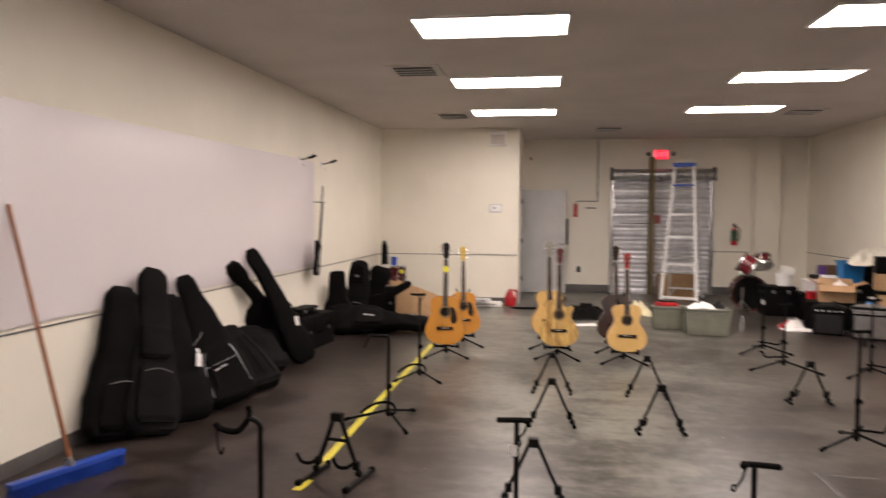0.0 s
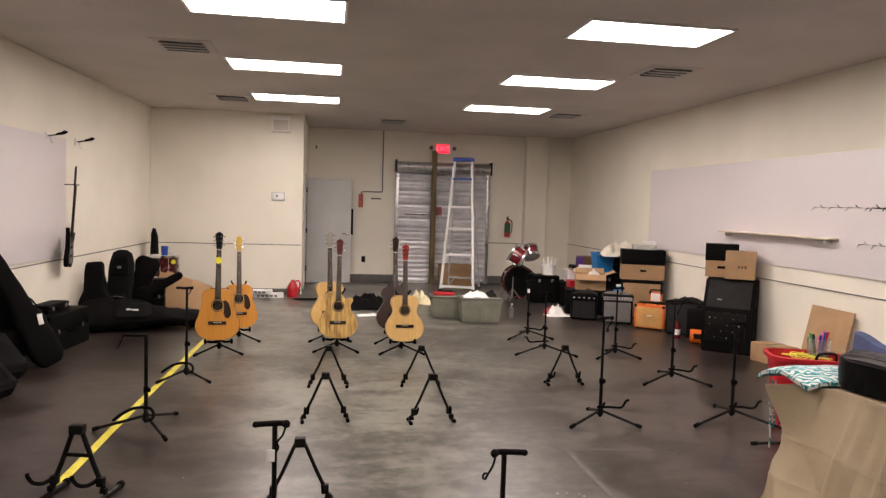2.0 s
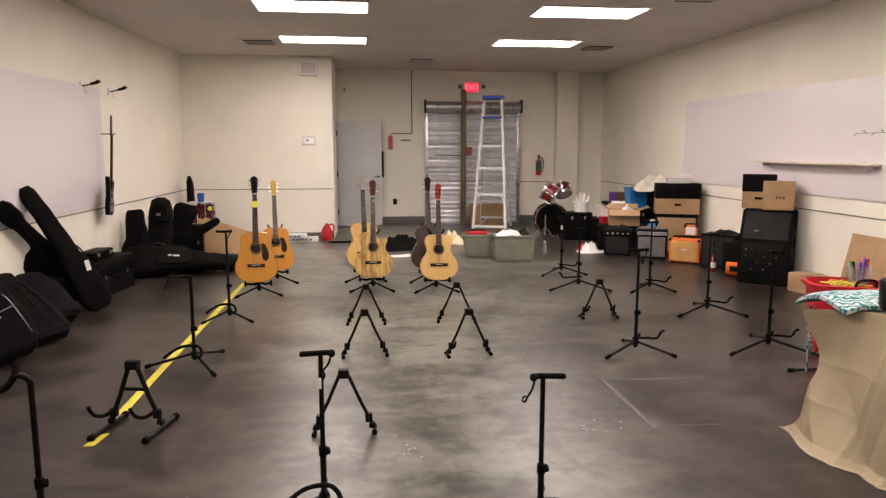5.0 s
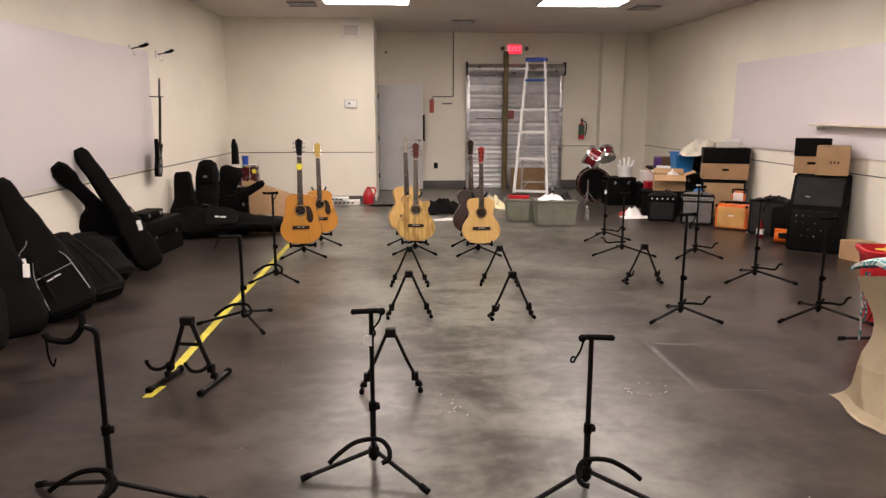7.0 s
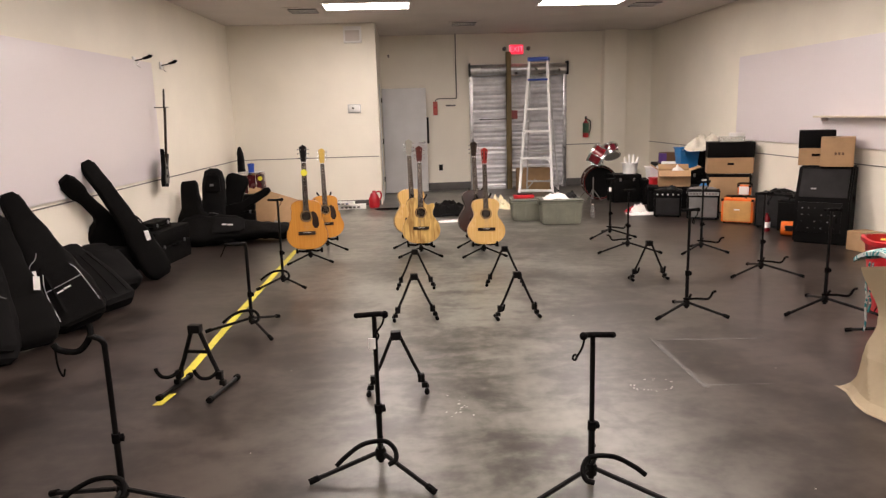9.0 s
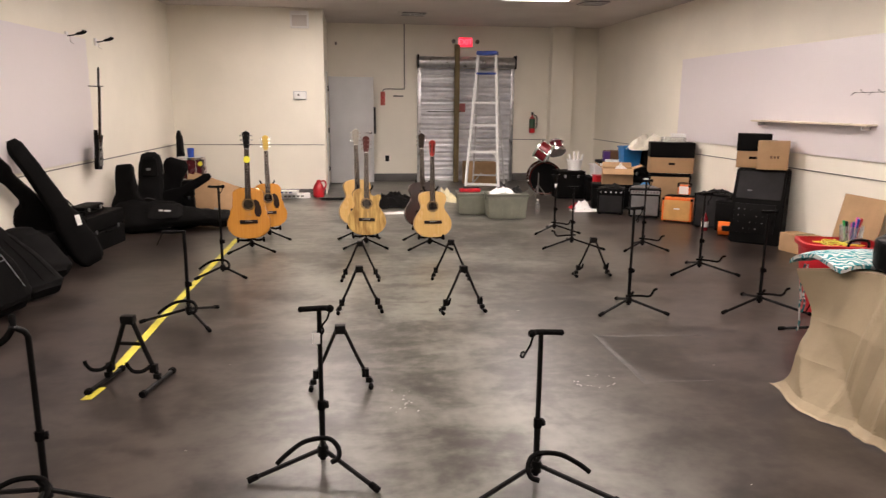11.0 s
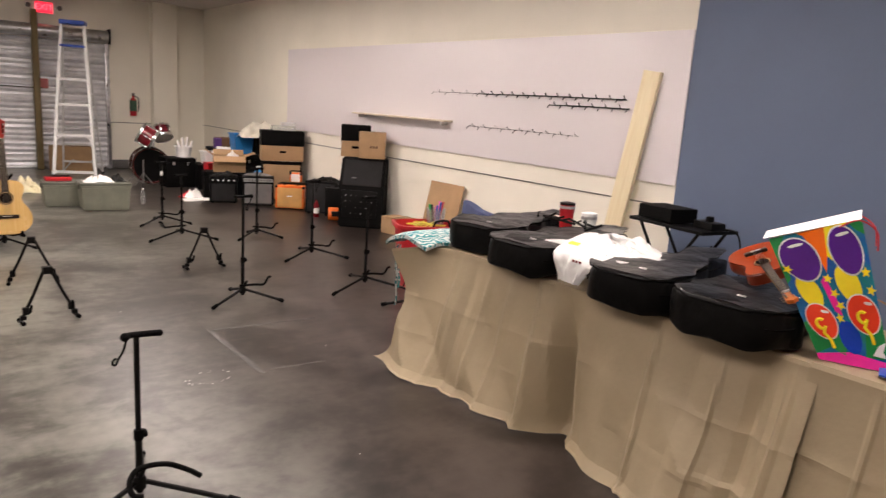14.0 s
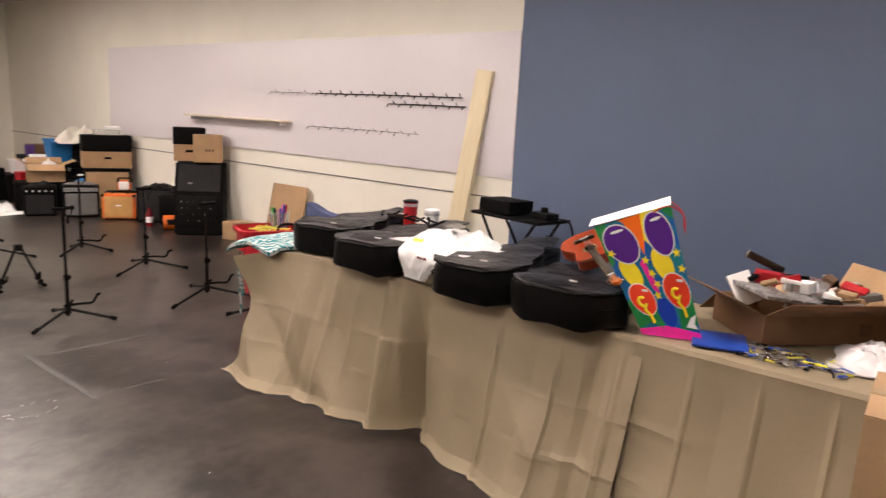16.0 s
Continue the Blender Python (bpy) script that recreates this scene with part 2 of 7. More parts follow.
def rings(bm, loops, cap=True, closed=True):
    """Skins a row of equally long loops of points."""
    rows = [[bm.verts.new(p) for p in loop] for loop in loops]
    k = len(rows[0])
    for a, b in zip(rows, rows[1:]):
        for i in range(k if closed else k - 1):
            j = (i + 1) % k
            bm.faces.new((a[i], a[j], b[j], b[i]))
    if cap and closed:
        bm.faces.new(list(reversed(rows[0])))
        bm.faces.new(rows[-1])
    return bm


def tube(bm, pts, r, n=8, r2=None):
    """A round rod along a row of points."""
    pts = [Vector(p) for p in pts]
    loops, side = [], None
    for i, p in enumerate(pts):
        d = (pts[min(i + 1, len(pts) - 1)] - pts[max(i - 1, 0)]).normalized()
        if side is None:
            side = d.orthogonal().normalized()
        side = (side - d * side.dot(d)).normalized()
        up = d.cross(side)
        rad = r if r2 is None else r + (r2 - r) * i / (len(pts) - 1)
        loops.append([p + rad * (math.cos(2 * math.pi * k / n) * side + math.sin(2 * math.pi * k / n) * up) for k in range(n)])
    return rings(bm, loops)


def curve(pts, steps=6):
    """A smooth row of points through the given ones."""
    pts = [Vector(p) for p in pts]
    out = []
    for i in range(len(pts) - 1):
        a, b, c, d = pts[max(i - 1, 0)], pts[i], pts[i + 1], pts[min(i + 2, len(pts) - 1)]
        for k in range(steps):
            t = k / steps
            out.append(0.5 * ((2 * b) + (c - a) * t + (2 * a - 5 * b + 4 * c - d) * t * t + (3 * b - a - 3 * c + d) * t ** 3))
    out.append(pts[-1])
    return out


def lathe(bm, profile, n=24, m=None):
    """Turns a profile of (radius, height) round the local z axis."""
    loops = [[Vector((r * math.cos(2 * math.pi * k / n), r * math.sin(2 * math.pi * k / n), z)) for k in range(n)] for r, z in profile]
    if m:
        loops = [[m @ p for p in loop] for loop in loops]
    if profile[0][0] > 0.4 * max(r for r, z in profile):
        return rings(bm, loops + [loops[0]], cap=False)
    return rings(bm, loops)


def slab(bm, outline, y0, y1, inset=0.0):
    """A plate with an outline in x and z, from y0 to y1, its rim softened."""
    mx = sum(p[0] for p in outline) / len(outline)
    mz = sum(p[1] for p in outline) / len(outline)

    def ring(y, k):
        out = []
        for x, z in outline:
            d = Vector((mx - x, mz - z))
            d = d.normalized() * k if d.length else d
            out.append(Vector((x + d.x, y, z + d.y)))
        return out
    loops = [ring(y0, inset), ring(y0 + inset, 0), ring(y1 - inset, 0), ring(y1, inset)] if inset else [ring(y0, 0), ring(y1, 0)]
    return rings(bm, loops)


def finish(name, bm, material, smooth=True):
    bmesh.ops.recalc_face_normals(bm, faces=bm.faces)
    me = bpy.data.meshes.new(name)
    bm.to_mesh(me)
    bm.free()
    me.materials.append(material)
    if smooth:
        me.polygons.foreach_set("use_smooth", [True] * len(me.polygons))
        me.set_sharp_from_angle(angle=radians(38))
    return me


def part(name, bm, material, parent, label="", m=None, kind=""):
    """One mesh under a thing or under a part."""
    ob = new(name, finish(name, bm, material))
    ob.parent = parent
    if m:
        ob.matrix_basis = m
    return tagged(ob, label, kind=kind)


def thing(name, m, label, category, group=""):
    """The empty at the base of a thing with parts."""
    ob = new(name)
    ob.empty_display_size = 0.1
    ob.matrix_basis = m
    return tagged(ob, label, category, group)


def single(name, bm, material, label, category, m=None, group="", kind=""):
    """A thing that is one mesh."""
    ob = new(name, finish(name, bm, material))
    if m:
        ob.matrix_basis = m
    return tagged(ob, label, category, group, kind)


def B():
    return bmesh.new()


def leaning(base, top, spin=0.0):
    """A pose whose local z runs from base to top and whose local y faces the west wall."""
    base, top = Vector(base), Vector(top)
    z = (top - base).normalized()
    x = Vector((0, 1, 0)).cross(z)
    x = Vector((0, 1, 0)) - z * z.y
    x.normalize()
    y = z.cross(x)
    m = Matrix((x, y, z)).transposed().to_4x4()
    return Matrix.Translation(base) @ m @ pose(0, 0, 0, 0, 0, spin)


def flat(x, y, z, heading):
    """A pose that lays local z level, at that heading from world x, with local -y upwards."""
    h = radians(heading)
    zc = Vector((math.cos(h), math.sin(h), 0))
    yc = Vector((0, 0, -1))
    xc = yc.cross(zc)
    return Matrix.Translation((x, y, z)) @ Matrix((xc, yc, zc)).transposed().to_4x4()


# ---------- the room ----------
def structure(name, bm, material, label="", category="structure"):
    return single(name, bm, material, label, category, kind="structure")


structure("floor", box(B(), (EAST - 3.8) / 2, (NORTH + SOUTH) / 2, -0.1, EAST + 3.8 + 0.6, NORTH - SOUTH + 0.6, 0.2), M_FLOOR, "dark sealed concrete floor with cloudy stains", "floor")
ceiling = B()
box(ceiling, (EAST - 3.8) / 2, (NORTH + SOUTH) / 2, CEIL + 0.1, EAST + 3.8 + 0.6, NORTH - SOUTH + 0.6, 0.2)
structure("ceiling", ceiling, M_CEIL, "plain off-white ceiling with flush light panels", "ceiling")

length = JOG - SOUTH + 0.3
lean = math.degrees(math.atan(WEST_SKEW))
west_pose = pose(WEST_FAR, JOG, 0, 0, 0, -lean)   # local y runs along the wall, local x into the room


def on_west(ob):
    ob.matrix_basis = west_pose
    return ob


on_west(structure("wall_west", box(B(), -0.1, -length / 2 + 0.1, CEIL / 2, 0.2, length, CEIL), M_WALL, "cream painted plaster wall", "wall"))
structure("wall_jog", box(B(), (-3.6 - 0.53) / 2, JOG + 0.075, CEIL / 2, 3.07, 0.15, CEIL), M_WALL, "cream painted partition wall", "wall")
side = B()
box(side, -0.6, (JOG + 0.15 + 13.12) / 2, CEIL / 2, 0.14, 13.12 - JOG - 0.15, CEIL)
box(side, -0.6, (14.06 + NORTH) / 2, CEIL / 2, 0.14, NORTH - 14.06, CEIL)
box(side, -0.6, (13.12 + 14.06) / 2, (CEIL + 2.09) / 2, 0.14, 0.94, CEIL - 2.09)
structure("wall_closet", side, M_WALL, "cream partition wall with a doorway through it", "wall")
structure("wall_north", box(B(), (EAST - 3.6) / 2, NORTH + 0.1, CEIL / 2, EAST + 3.8, 0.2, CEIL), M_WALL, "cream painted end wall", "wall")
structure("wall_east", box(B(), EAST + 0.1, (NORTH + 3.36) / 2, CEIL / 2, 0.2, NORTH - 3.36, CEIL), M_WALL, "cream painted side wall", "wall")
structure("wall_east_blue", box(B(), EAST + 0.095, (3.36 + SOUTH) / 2, CEIL / 2, 0.21, 3.36 - SOUTH, CEIL), M_BLUE, "slate blue painted wall", "wall")
structure("wall_south", box(B(), (EAST - 3.8) / 2, SOUTH - 0.1, CEIL / 2, EAST + 3.8 + 0.4, 0.2, CEIL), M_WALL, "cream painted wall", "wall")
structure("column", box(B(), 4.19, NORTH - 0.11, CEIL / 2, 0.45, 0.22, CEIL, bevel=0.004), M_WALL, "shallow cream pilaster on the end wall", "column")

# dark joint lines half way up the walls, and the vinyl base
LINE = 0.862
structure("trim_jog", box(B(), -1.8, JOG - 0.003, LINE, 2.5, 0.012, 0.012), M_LINE, "thin dark joint line", "trim")
structure("trim_east", box(B(), EAST - 0.003, 8.9, LINE + 0.012, 0.012, 11.08, 0.011), M_LINE, "thin dark joint line", "trim")
structure("trim_north", box(B(), 3.58, NORTH - 0.003, LINE, 0.76, 0.012, 0.014), M_LINE, "thin dark joint line", "trim")
on_west(structure("trim_west", box(B(), 0.003, -6.0, LINE, 0.012, 12.0, 0.012), M_LINE, "thin dark joint line", "trim"))
on_west(structure("baseboard_west", box(B(), 0.004, -8.3, 0.05, 0.014, 16.6, 0.1, bevel=0.003), M_BASE, "dark grey vinyl wall base", "baseboard"))
structure("baseboard_jog", box(B(), -1.8, JOG - 0.004, 0.05, 2.5, 0.014, 0.1, bevel=0.003), M_BASE, "dark grey vinyl wall base", "baseboard")
structure("baseboard_north", box(B(), 0.4, NORTH - 0.004, 0.08, 1.78, 0.014, 0.16, bevel=0.003), M_BASE, "dark grey vinyl wall base", "baseboard")
structure("baseboard_north_side", box(B(), 3.6, NORTH - 0.004, 0.08, 0.7, 0.014, 0.16, bevel=0.003), M_BASE, "dark grey vinyl wall base", "baseboard")
structure("baseboard_east", box(B(), EAST - 0.004, 5.0, 0.05, 0.014, 18.8, 0.1, bevel=0.003), M_BASE, "dark grey vinyl wall base", "baseboard")

# marker boards
board = thing("marker_board", west_pose, "long pale lilac marker board fixed along the wall", "whiteboard")
part("panel", box(B(), 0.012, -7.1, 1.585, 0.02, 7.2, 1.37, bevel=0.003), M_BOARD, board)
board = thing("marker_board", pose(EAST, 0, 0), "long pale lilac marker board beside the blue wall", "whiteboard")
part("panel", box(B(), -0.012, 6.95, 1.66, 0.02, 7.18, 1.22, bevel=0.003), M_BOARD, board)


def troffer(x, y):
    t = thing("ceiling_light", pose(x, y, CEIL), "flush fluorescent ceiling panel, switched on", "ceiling light", "ceiling panels")
    f = B()
    for sx, sy, cx, cy in ((1.24, 0.025, 0, 0.305), (1.24, 0.025, 0, -0.305), (0.025, 0.585, 0.6075, 0), (0.025, 0.585, -0.6075, 0)):
        box(f, cx, cy, -0.008, sx, sy, 0.024, bevel=0.003)
    part("frame", f, M_WHITE, t)
    part("diffuser", box(B(), 0, 0, -0.006, 1.19, 0.585, 0.012), M_PANEL, t, "glowing prismatic diffuser")
    return t


first = troffer(-0.557, 5.63)
for row in range(-2, 3):
    for cx in (-0.557, 2.545):
        if (row, cx) != (0, -0.557):
            copy_thing(first, pose(cx, 5.63 + 2.392 * row, CEIL))


def vent(x, y):
    t = thing("ceiling_vent", pose(x, y, CEIL), "square louvred air diffuser set in the ceiling", "air vent", "air vents")
    part("frame", box(B(), 0, 0, -0.004, 0.56, 0.56, 0.008, bevel=0.002), M_CEIL, t)
    for k in range(7):
        part("slat", box(B(), 0, 0, 0, 0.40, 0.035, 0.006, pose(0, -0.18 + 0.06 * k, -0.016, 35)), M_WHITE if k % 2 else M_GRILL, t)
    return t


first = vent(-1.48, 7.3)
for p in ((-1.5, 10.75), (1.02, 12.66), (3.44, 7.1), (3.6, 10.8)):
    copy_thing(first, pose(*p, CEIL))


# ---------- end wall: roll-up door, post, exit sign, ladder ----------
def rollup_door():
    t = thing("rollup_door", pose(2.235, NORTH, 0), "closed roll-up steel door wrapped in silver foil insulation", "roll-up door")
    w = 1.86
    for k in range(24):
        z0 = 0.02 + k * 0.094
        bm = B()
        depth = 0.03 + 0.012 * math.sin(k * 2.3)
        prof = [(-0.02, 0), (-depth, 0.018), (-depth - 0.012, 0.046), (-depth, 0.076), (-0.02, 0.092)]
        rings(bm, [[Vector((x, y - 0.02, z0 + z)) for y, z in prof] for x in [(-0.5 + i / 8) * w for i in range(9)]], cap=True)
        for v in bm.verts:
            v.co.y += 0.010 * noise.noise(Vector((v.co.x * 4, k * 0.7, v.co.z * 9)))
        part("slat", bm, M_FOIL, t)
    for sx in (-1, 1):
        part("guide_rail", box(B(), sx * 0.955, -0.05, 1.15, 0.07, 0.1, 2.3, bevel=0.006), M_STEEL, t)
        part("bracket", box(B(), sx * 0.985, -0.13, 2.4, 0.02, 0.24, 0.26, bevel=0.004), M_BLACK, t)
    part("coil_hood", lathe(B(), [(0.02, -0.97), (0.105, -0.97), (0.11, -0.96), (0.11, 0.96), (0.105, 0.97), (0.02, 0.97)], 28, pose(0, -0.13, 2.39, 0, 90, 0)), M_STEEL, t)
    part("bottom_bar", box(B(), 0, -0.05, 0.02, w, 0.05, 0.04, bevel=0.006), M_STEEL, t)
    for z in (0.55, 1.02, 1.42, 1.86):
        bm = B()
        box(bm, 0, -0.066, z, w, 0.012, 0.05, bevel=0.004)
        part("strap_band", bm, M_FOIL, t)
    part("lock_bar", box(B(), -0.45, -0.075, 1.42, 0.7, 0.02, 0.02, bevel=0.004), M_BLACK, t)
    part("warning_sticker", box(B(), -0.1, -0.078, 1.50, 0.17, 0.004, 0.17), mat("faded_red_label", (0.45, 0.12, 0.12), 0.5), t, "faded red square label")
    return t


rollup_door()
structure("trim_post", box(B(), 2.025, NORTH - 0.2, 1.365, 0.10, 0.09, 2.73, bevel=0.006), M_POST, "rough brown timber post in front of the roll-up door", "post")


def exit_sign():
    t = thing("exit_sign", pose(2.2, NORTH - 0.16, 2.78), "lit red exit sign with two emergency lamp heads", "exit sign")
    part("housing", box(B(), 0, 0.06, 0, 0.33, 0.05, 0.2, bevel=0.008), M_WHITE, t)
    part("lit_face", box(B(), 0, 0.03, 0, 0.27, 0.012, 0.18, bevel=0.003), glowing("red_lit_face", (1.0, 0.02, 0.05), 1.3), t, "glowing red face")
    fc = bpy.data.curves.new("lettering", "FONT")
    fc.body, fc.size, fc.extrude, fc.align_x, fc.align_y = "EXIT", 0.14, 0.002, "CENTER", "CENTER"
    ob = new("lettering_source", fc)
    deps = bpy.context.evaluated_depsgraph_get()
    me = bpy.data.meshes.new_from_object(ob.evaluated_get(deps))
    bpy.data.objects.remove(ob)
    me.materials.append(glowing("pale_red_letters", (1.0, 0.12, 0.16), 2.2))
    w = new("lettering", me)
    w.parent = t
    w.matrix_basis = pose(0, 0.021, 0, 90, 0, 0)
    for sx in (-1, 1):
        a = part("lamp_arm", tube(B(), [(sx * 0.16, 0.06, 0), (sx * 0.23, 0.03, 0.02)], 0.012), M_WHITE, t)
        part("lamp_head", lathe(B(), [(0.01, 0.03), (0.03, 0.025), (0.04, -0.01), (0.042, -0.03), (0.01, -0.028)], 14, pose(sx * 0.24, 0.01, 0.02, 75, 0, 0)), M_LINE, a)


exit_sign()


def step_ladder():
    t = thing("step_ladder", pose(2.42, 13.15, 0, 0, 0, -20), "tall white step ladder with a blue top, standing open", "ladder")
    h, halfb, halft, back = 2.48, 0.315, 0.165, 0.50

    def rail(sx, k, rear):
        x = sx * (halfb + (halft - halfb) * k)
        return Vector((x, back - (back - 0.10) * k, h * 0.96 * k)) if rear else Vector((x, -0.30 + 0.32 * k, h * k))
    for sx in (-1, 1):
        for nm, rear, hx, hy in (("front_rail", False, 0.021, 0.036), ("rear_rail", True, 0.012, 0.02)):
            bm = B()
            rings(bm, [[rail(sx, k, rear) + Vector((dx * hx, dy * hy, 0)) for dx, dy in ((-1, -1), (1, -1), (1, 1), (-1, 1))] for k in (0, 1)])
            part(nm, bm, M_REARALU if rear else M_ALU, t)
        part("foot", box(B(), sx * halfb, -0.30, 0.03, 0.05, 0.09, 0.06, bevel=0.006), M_BLACK, t)
        part("rear_foot", box(B(), sx * halfb, back, 0.02, 0.035, 0.05, 0.04, bevel=0.006), M_BLACK, t)
        a, b = rail(sx, 0.235, False), rail(sx, 0.30, False)
        part("gusset", tube(B(), [a + Vector((0, -0.03, 0)), Vector((b.x - sx * 0.13, b.y - 0.03, b.z))], 0.012), M_ALU, t)
        a, b = rail(sx, 0.015, True), rail(sx, 0.10, True)
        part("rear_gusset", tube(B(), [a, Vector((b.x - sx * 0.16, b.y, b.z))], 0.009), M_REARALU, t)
        part("spreader", tube(B(), [rail(sx, 0.55, False), rail(sx, 0.58, True)], 0.008), M_ALU, t)
    for z in (0.10, 0.70, 1.19, 1.60):
        k = z / h
        a, b = rail(-1, k, False), rail(1, k, False)
        part("step", box(B(), 0, a.y, z, b.x - a.x, 0.085, 0.04, bevel=0.004), M_ALU, t)
    for z in (0.20, 0.50, 0.80):
        k = z / (h * 0.96)
        a, b = rail(-1, k, True), rail(1, k, True)
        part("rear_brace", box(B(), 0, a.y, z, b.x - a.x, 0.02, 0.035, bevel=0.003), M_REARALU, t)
    part("top_cap", box(B(), 0, 0.06, h + 0.02, 0.38, 0.26, 0.07, bevel=0.015), M_BLUEPL, t, "blue moulded top")
    part("tool_tray", box(B(), 0.0, -0.01, 2.13, 0.37, 0.16, 0.035, bevel=0.01), M_BLUEPL, t, "blue moulded step")


step_ladder()

door = thing("door_1", pose(-0.515, 14.09, 0, 0, 0, 4), "pale grey steel door, standing open beside the end wall", "door")
leaf = part("leaf", box(B(), 0.435, 0, 1.045, 0.87, 0.045, 2.06, bevel=0.004), M_DOOR, door)
lev = B()
tube(lev, curve([(0.80, -0.02, 1.0), (0.80, -0.06, 1.0), (0.76, -0.065, 1.0), (0.69, -0.06, 1.0)]), 0.010)
part("lever_handle", lev, M_CHROME, leaf, "chrome lever handle")
part("lock_rose", lathe(B(), [(0.002, 0), (0.03, 0), (0.03, 0.012), (0.002, 0.014)], 16, pose(0.80, -0.022, 1.0, 90, 0, 0)), M_CHROME, leaf)
part("panic_bar", box(B(), 0.47, 0.07, 1.02, 0.84, 0.06, 0.07, bevel=0.01), M_BLACK, leaf)
part("panic_bar_end", box(B(), 0.895, 0.03, 1.24, 0.04, 0.07, 0.52, bevel=0.01), M_BLACK, leaf, "dark upright latch housing")
for z in (0.3, 1.05, 1.85):
    part("hinge", lathe(B(), [(0.004, -0.05), (0.012, -0.05), (0.012, 0.05), (0.004, 0.05)], 10, pose(-0.008, -0.02, z)), M_BLACK, leaf)
fr = B()
box(fr, -0.525, 13.10, 1.06, 0.03, 0.05, 2.12, bevel=0.003)
structure("trim_door", fr, M_DOOR, "grey steel door frame edge", "trim")

# small fittings on the walls
con = thing("conduit", pose(0, NORTH, 0), "thin painted pipe running down the end wall from the ceiling", "conduit")
part("pipe", tube(B(), curve([(0.985, -0.02, CEIL), (0.985, -0.02, 2.2), (0.985, -0.02, 1.9), (0.95, -0.02, 1.86), (0.7, -0.02, 1.86), (0.58, -0.02, 1.85), (0.55, -0.02, 1.80)], 5), 0.011), M_LINE, con)
part("wall_plate", box(B(), 0.86, -0.006, 1.72, 0.2, 0.012, 0.03, bevel=0.003), M_LINE, con)
box_red = thing("fire_tag", pose(0.55, NORTH, 1.67), "faded red pull station on the end wall", "alarm")
part("plate", box(B(), 0, -0.02, 0, 0.09, 0.04, 0.27, bevel=0.01), mat("faded_red_paint", (0.50, 0.10, 0.07), 0.5), box_red)
part("pull_bar", box(B(), 0, -0.046, 0.02, 0.06, 0.012, 0.03, bevel=0.004), M_RED, box_red)
so = thing("wall_socket", pose(0.63, NORTH, 0.47), "black socket plate on the end wall", "socket")
part("plate", box(B(), 0, -0.008, 0, 0.08, 0.016, 0.12, bevel=0.004), M_BLACK, so)
box_al = thing("alarm_sounder", pose(-0.91, JOG, 2.92), "white box-shaped wall speaker under the ceiling", "wall speaker")
part("case", box(B(), 0, -0.05, 0, 0.30, 0.1, 0.27, bevel=0.012), M_WHITE, box_al)
part("grille", box(B(), 0, -0.102, -0.02, 0.24, 0.006, 0.17, bevel=0.002), M_CEIL, box_al)
th = thing("thermostat", pose(-0.945, JOG, 1.69), "white wall thermostat with a small dark knob", "thermostat")
part("case", box(B(), 0, -0.02, 0, 0.19, 0.044, 0.115, bevel=0.008), M_WHITE, th)
part("backplate", box(B(), 0, -0.006, 0, 0.225, 0.012, 0.15, bevel=0.003), M_DOOR, th, "grey metal backplate")
part("dial", lathe(B(), [(0.002, 0), (0.02, 0), (0.018, 0.012), (0.002, 0.014)], 12, pose(-0.02, -0.04, 0.01, 90, 0, 0)), M_LINE, th)
sens = thing("door_sensor", pose(-0.36, NORTH, 2.72), "small dark sensor on the end wall", "sensor")
part("case", box(B(), 0, -0.015, 0, 0.035, 0.03, 0.06, bevel=0.006), M_LINE, sens)


def extinguisher(x, y, z, label):
    t = thing("fire_extinguisher", pose(x, y, z), label, "fire extinguisher")
    part("cylinder", lathe(B(), [(0.01, 0), (0.055, 0.0), (0.06, 0.02), (0.06, 0.26), (0.045, 0.31), (0.02, 0.33), (0.018, 0.37), (0.005, 0.37)], 18), M_RED, t)
    part("wrap_label", lathe(B(), [(0.0605, 0.09), (0.0615, 0.09), (0.0615, 0.29), (0.0605, 0.29)], 18), mat("dark_green_label", (0.04, 0.11, 0.06), 0.5), t, "dark green paper label")
    part("valve", box(B(), 0, 0, 0.385, 0.03, 0.06, 0.04, bevel=0.005), M_BLACK, t)
    part("lever", box(B(), 0, -0.05, 0.41, 0.025, 0.12, 0.012, pose(0, 0, 0, -8), bevel=0.003), M_BLACK, t)
    part("hose", tube(B(), curve([(0.02, 0, 0.37), (0.09, 0, 0.33), (0.1, 0, 0.2), (0.08, 0, 0.08)]), 0.01), M_BLACK, t)
    part("wall_bracket", box(B(), 0, 0.065, 0.2, 0.05, 0.02, 0.25, bevel=0.004), M_LINE, t)


extinguisher(3.63, NORTH - 0.08, 1.0, "small red fire extinguisher with a green label on the wall")


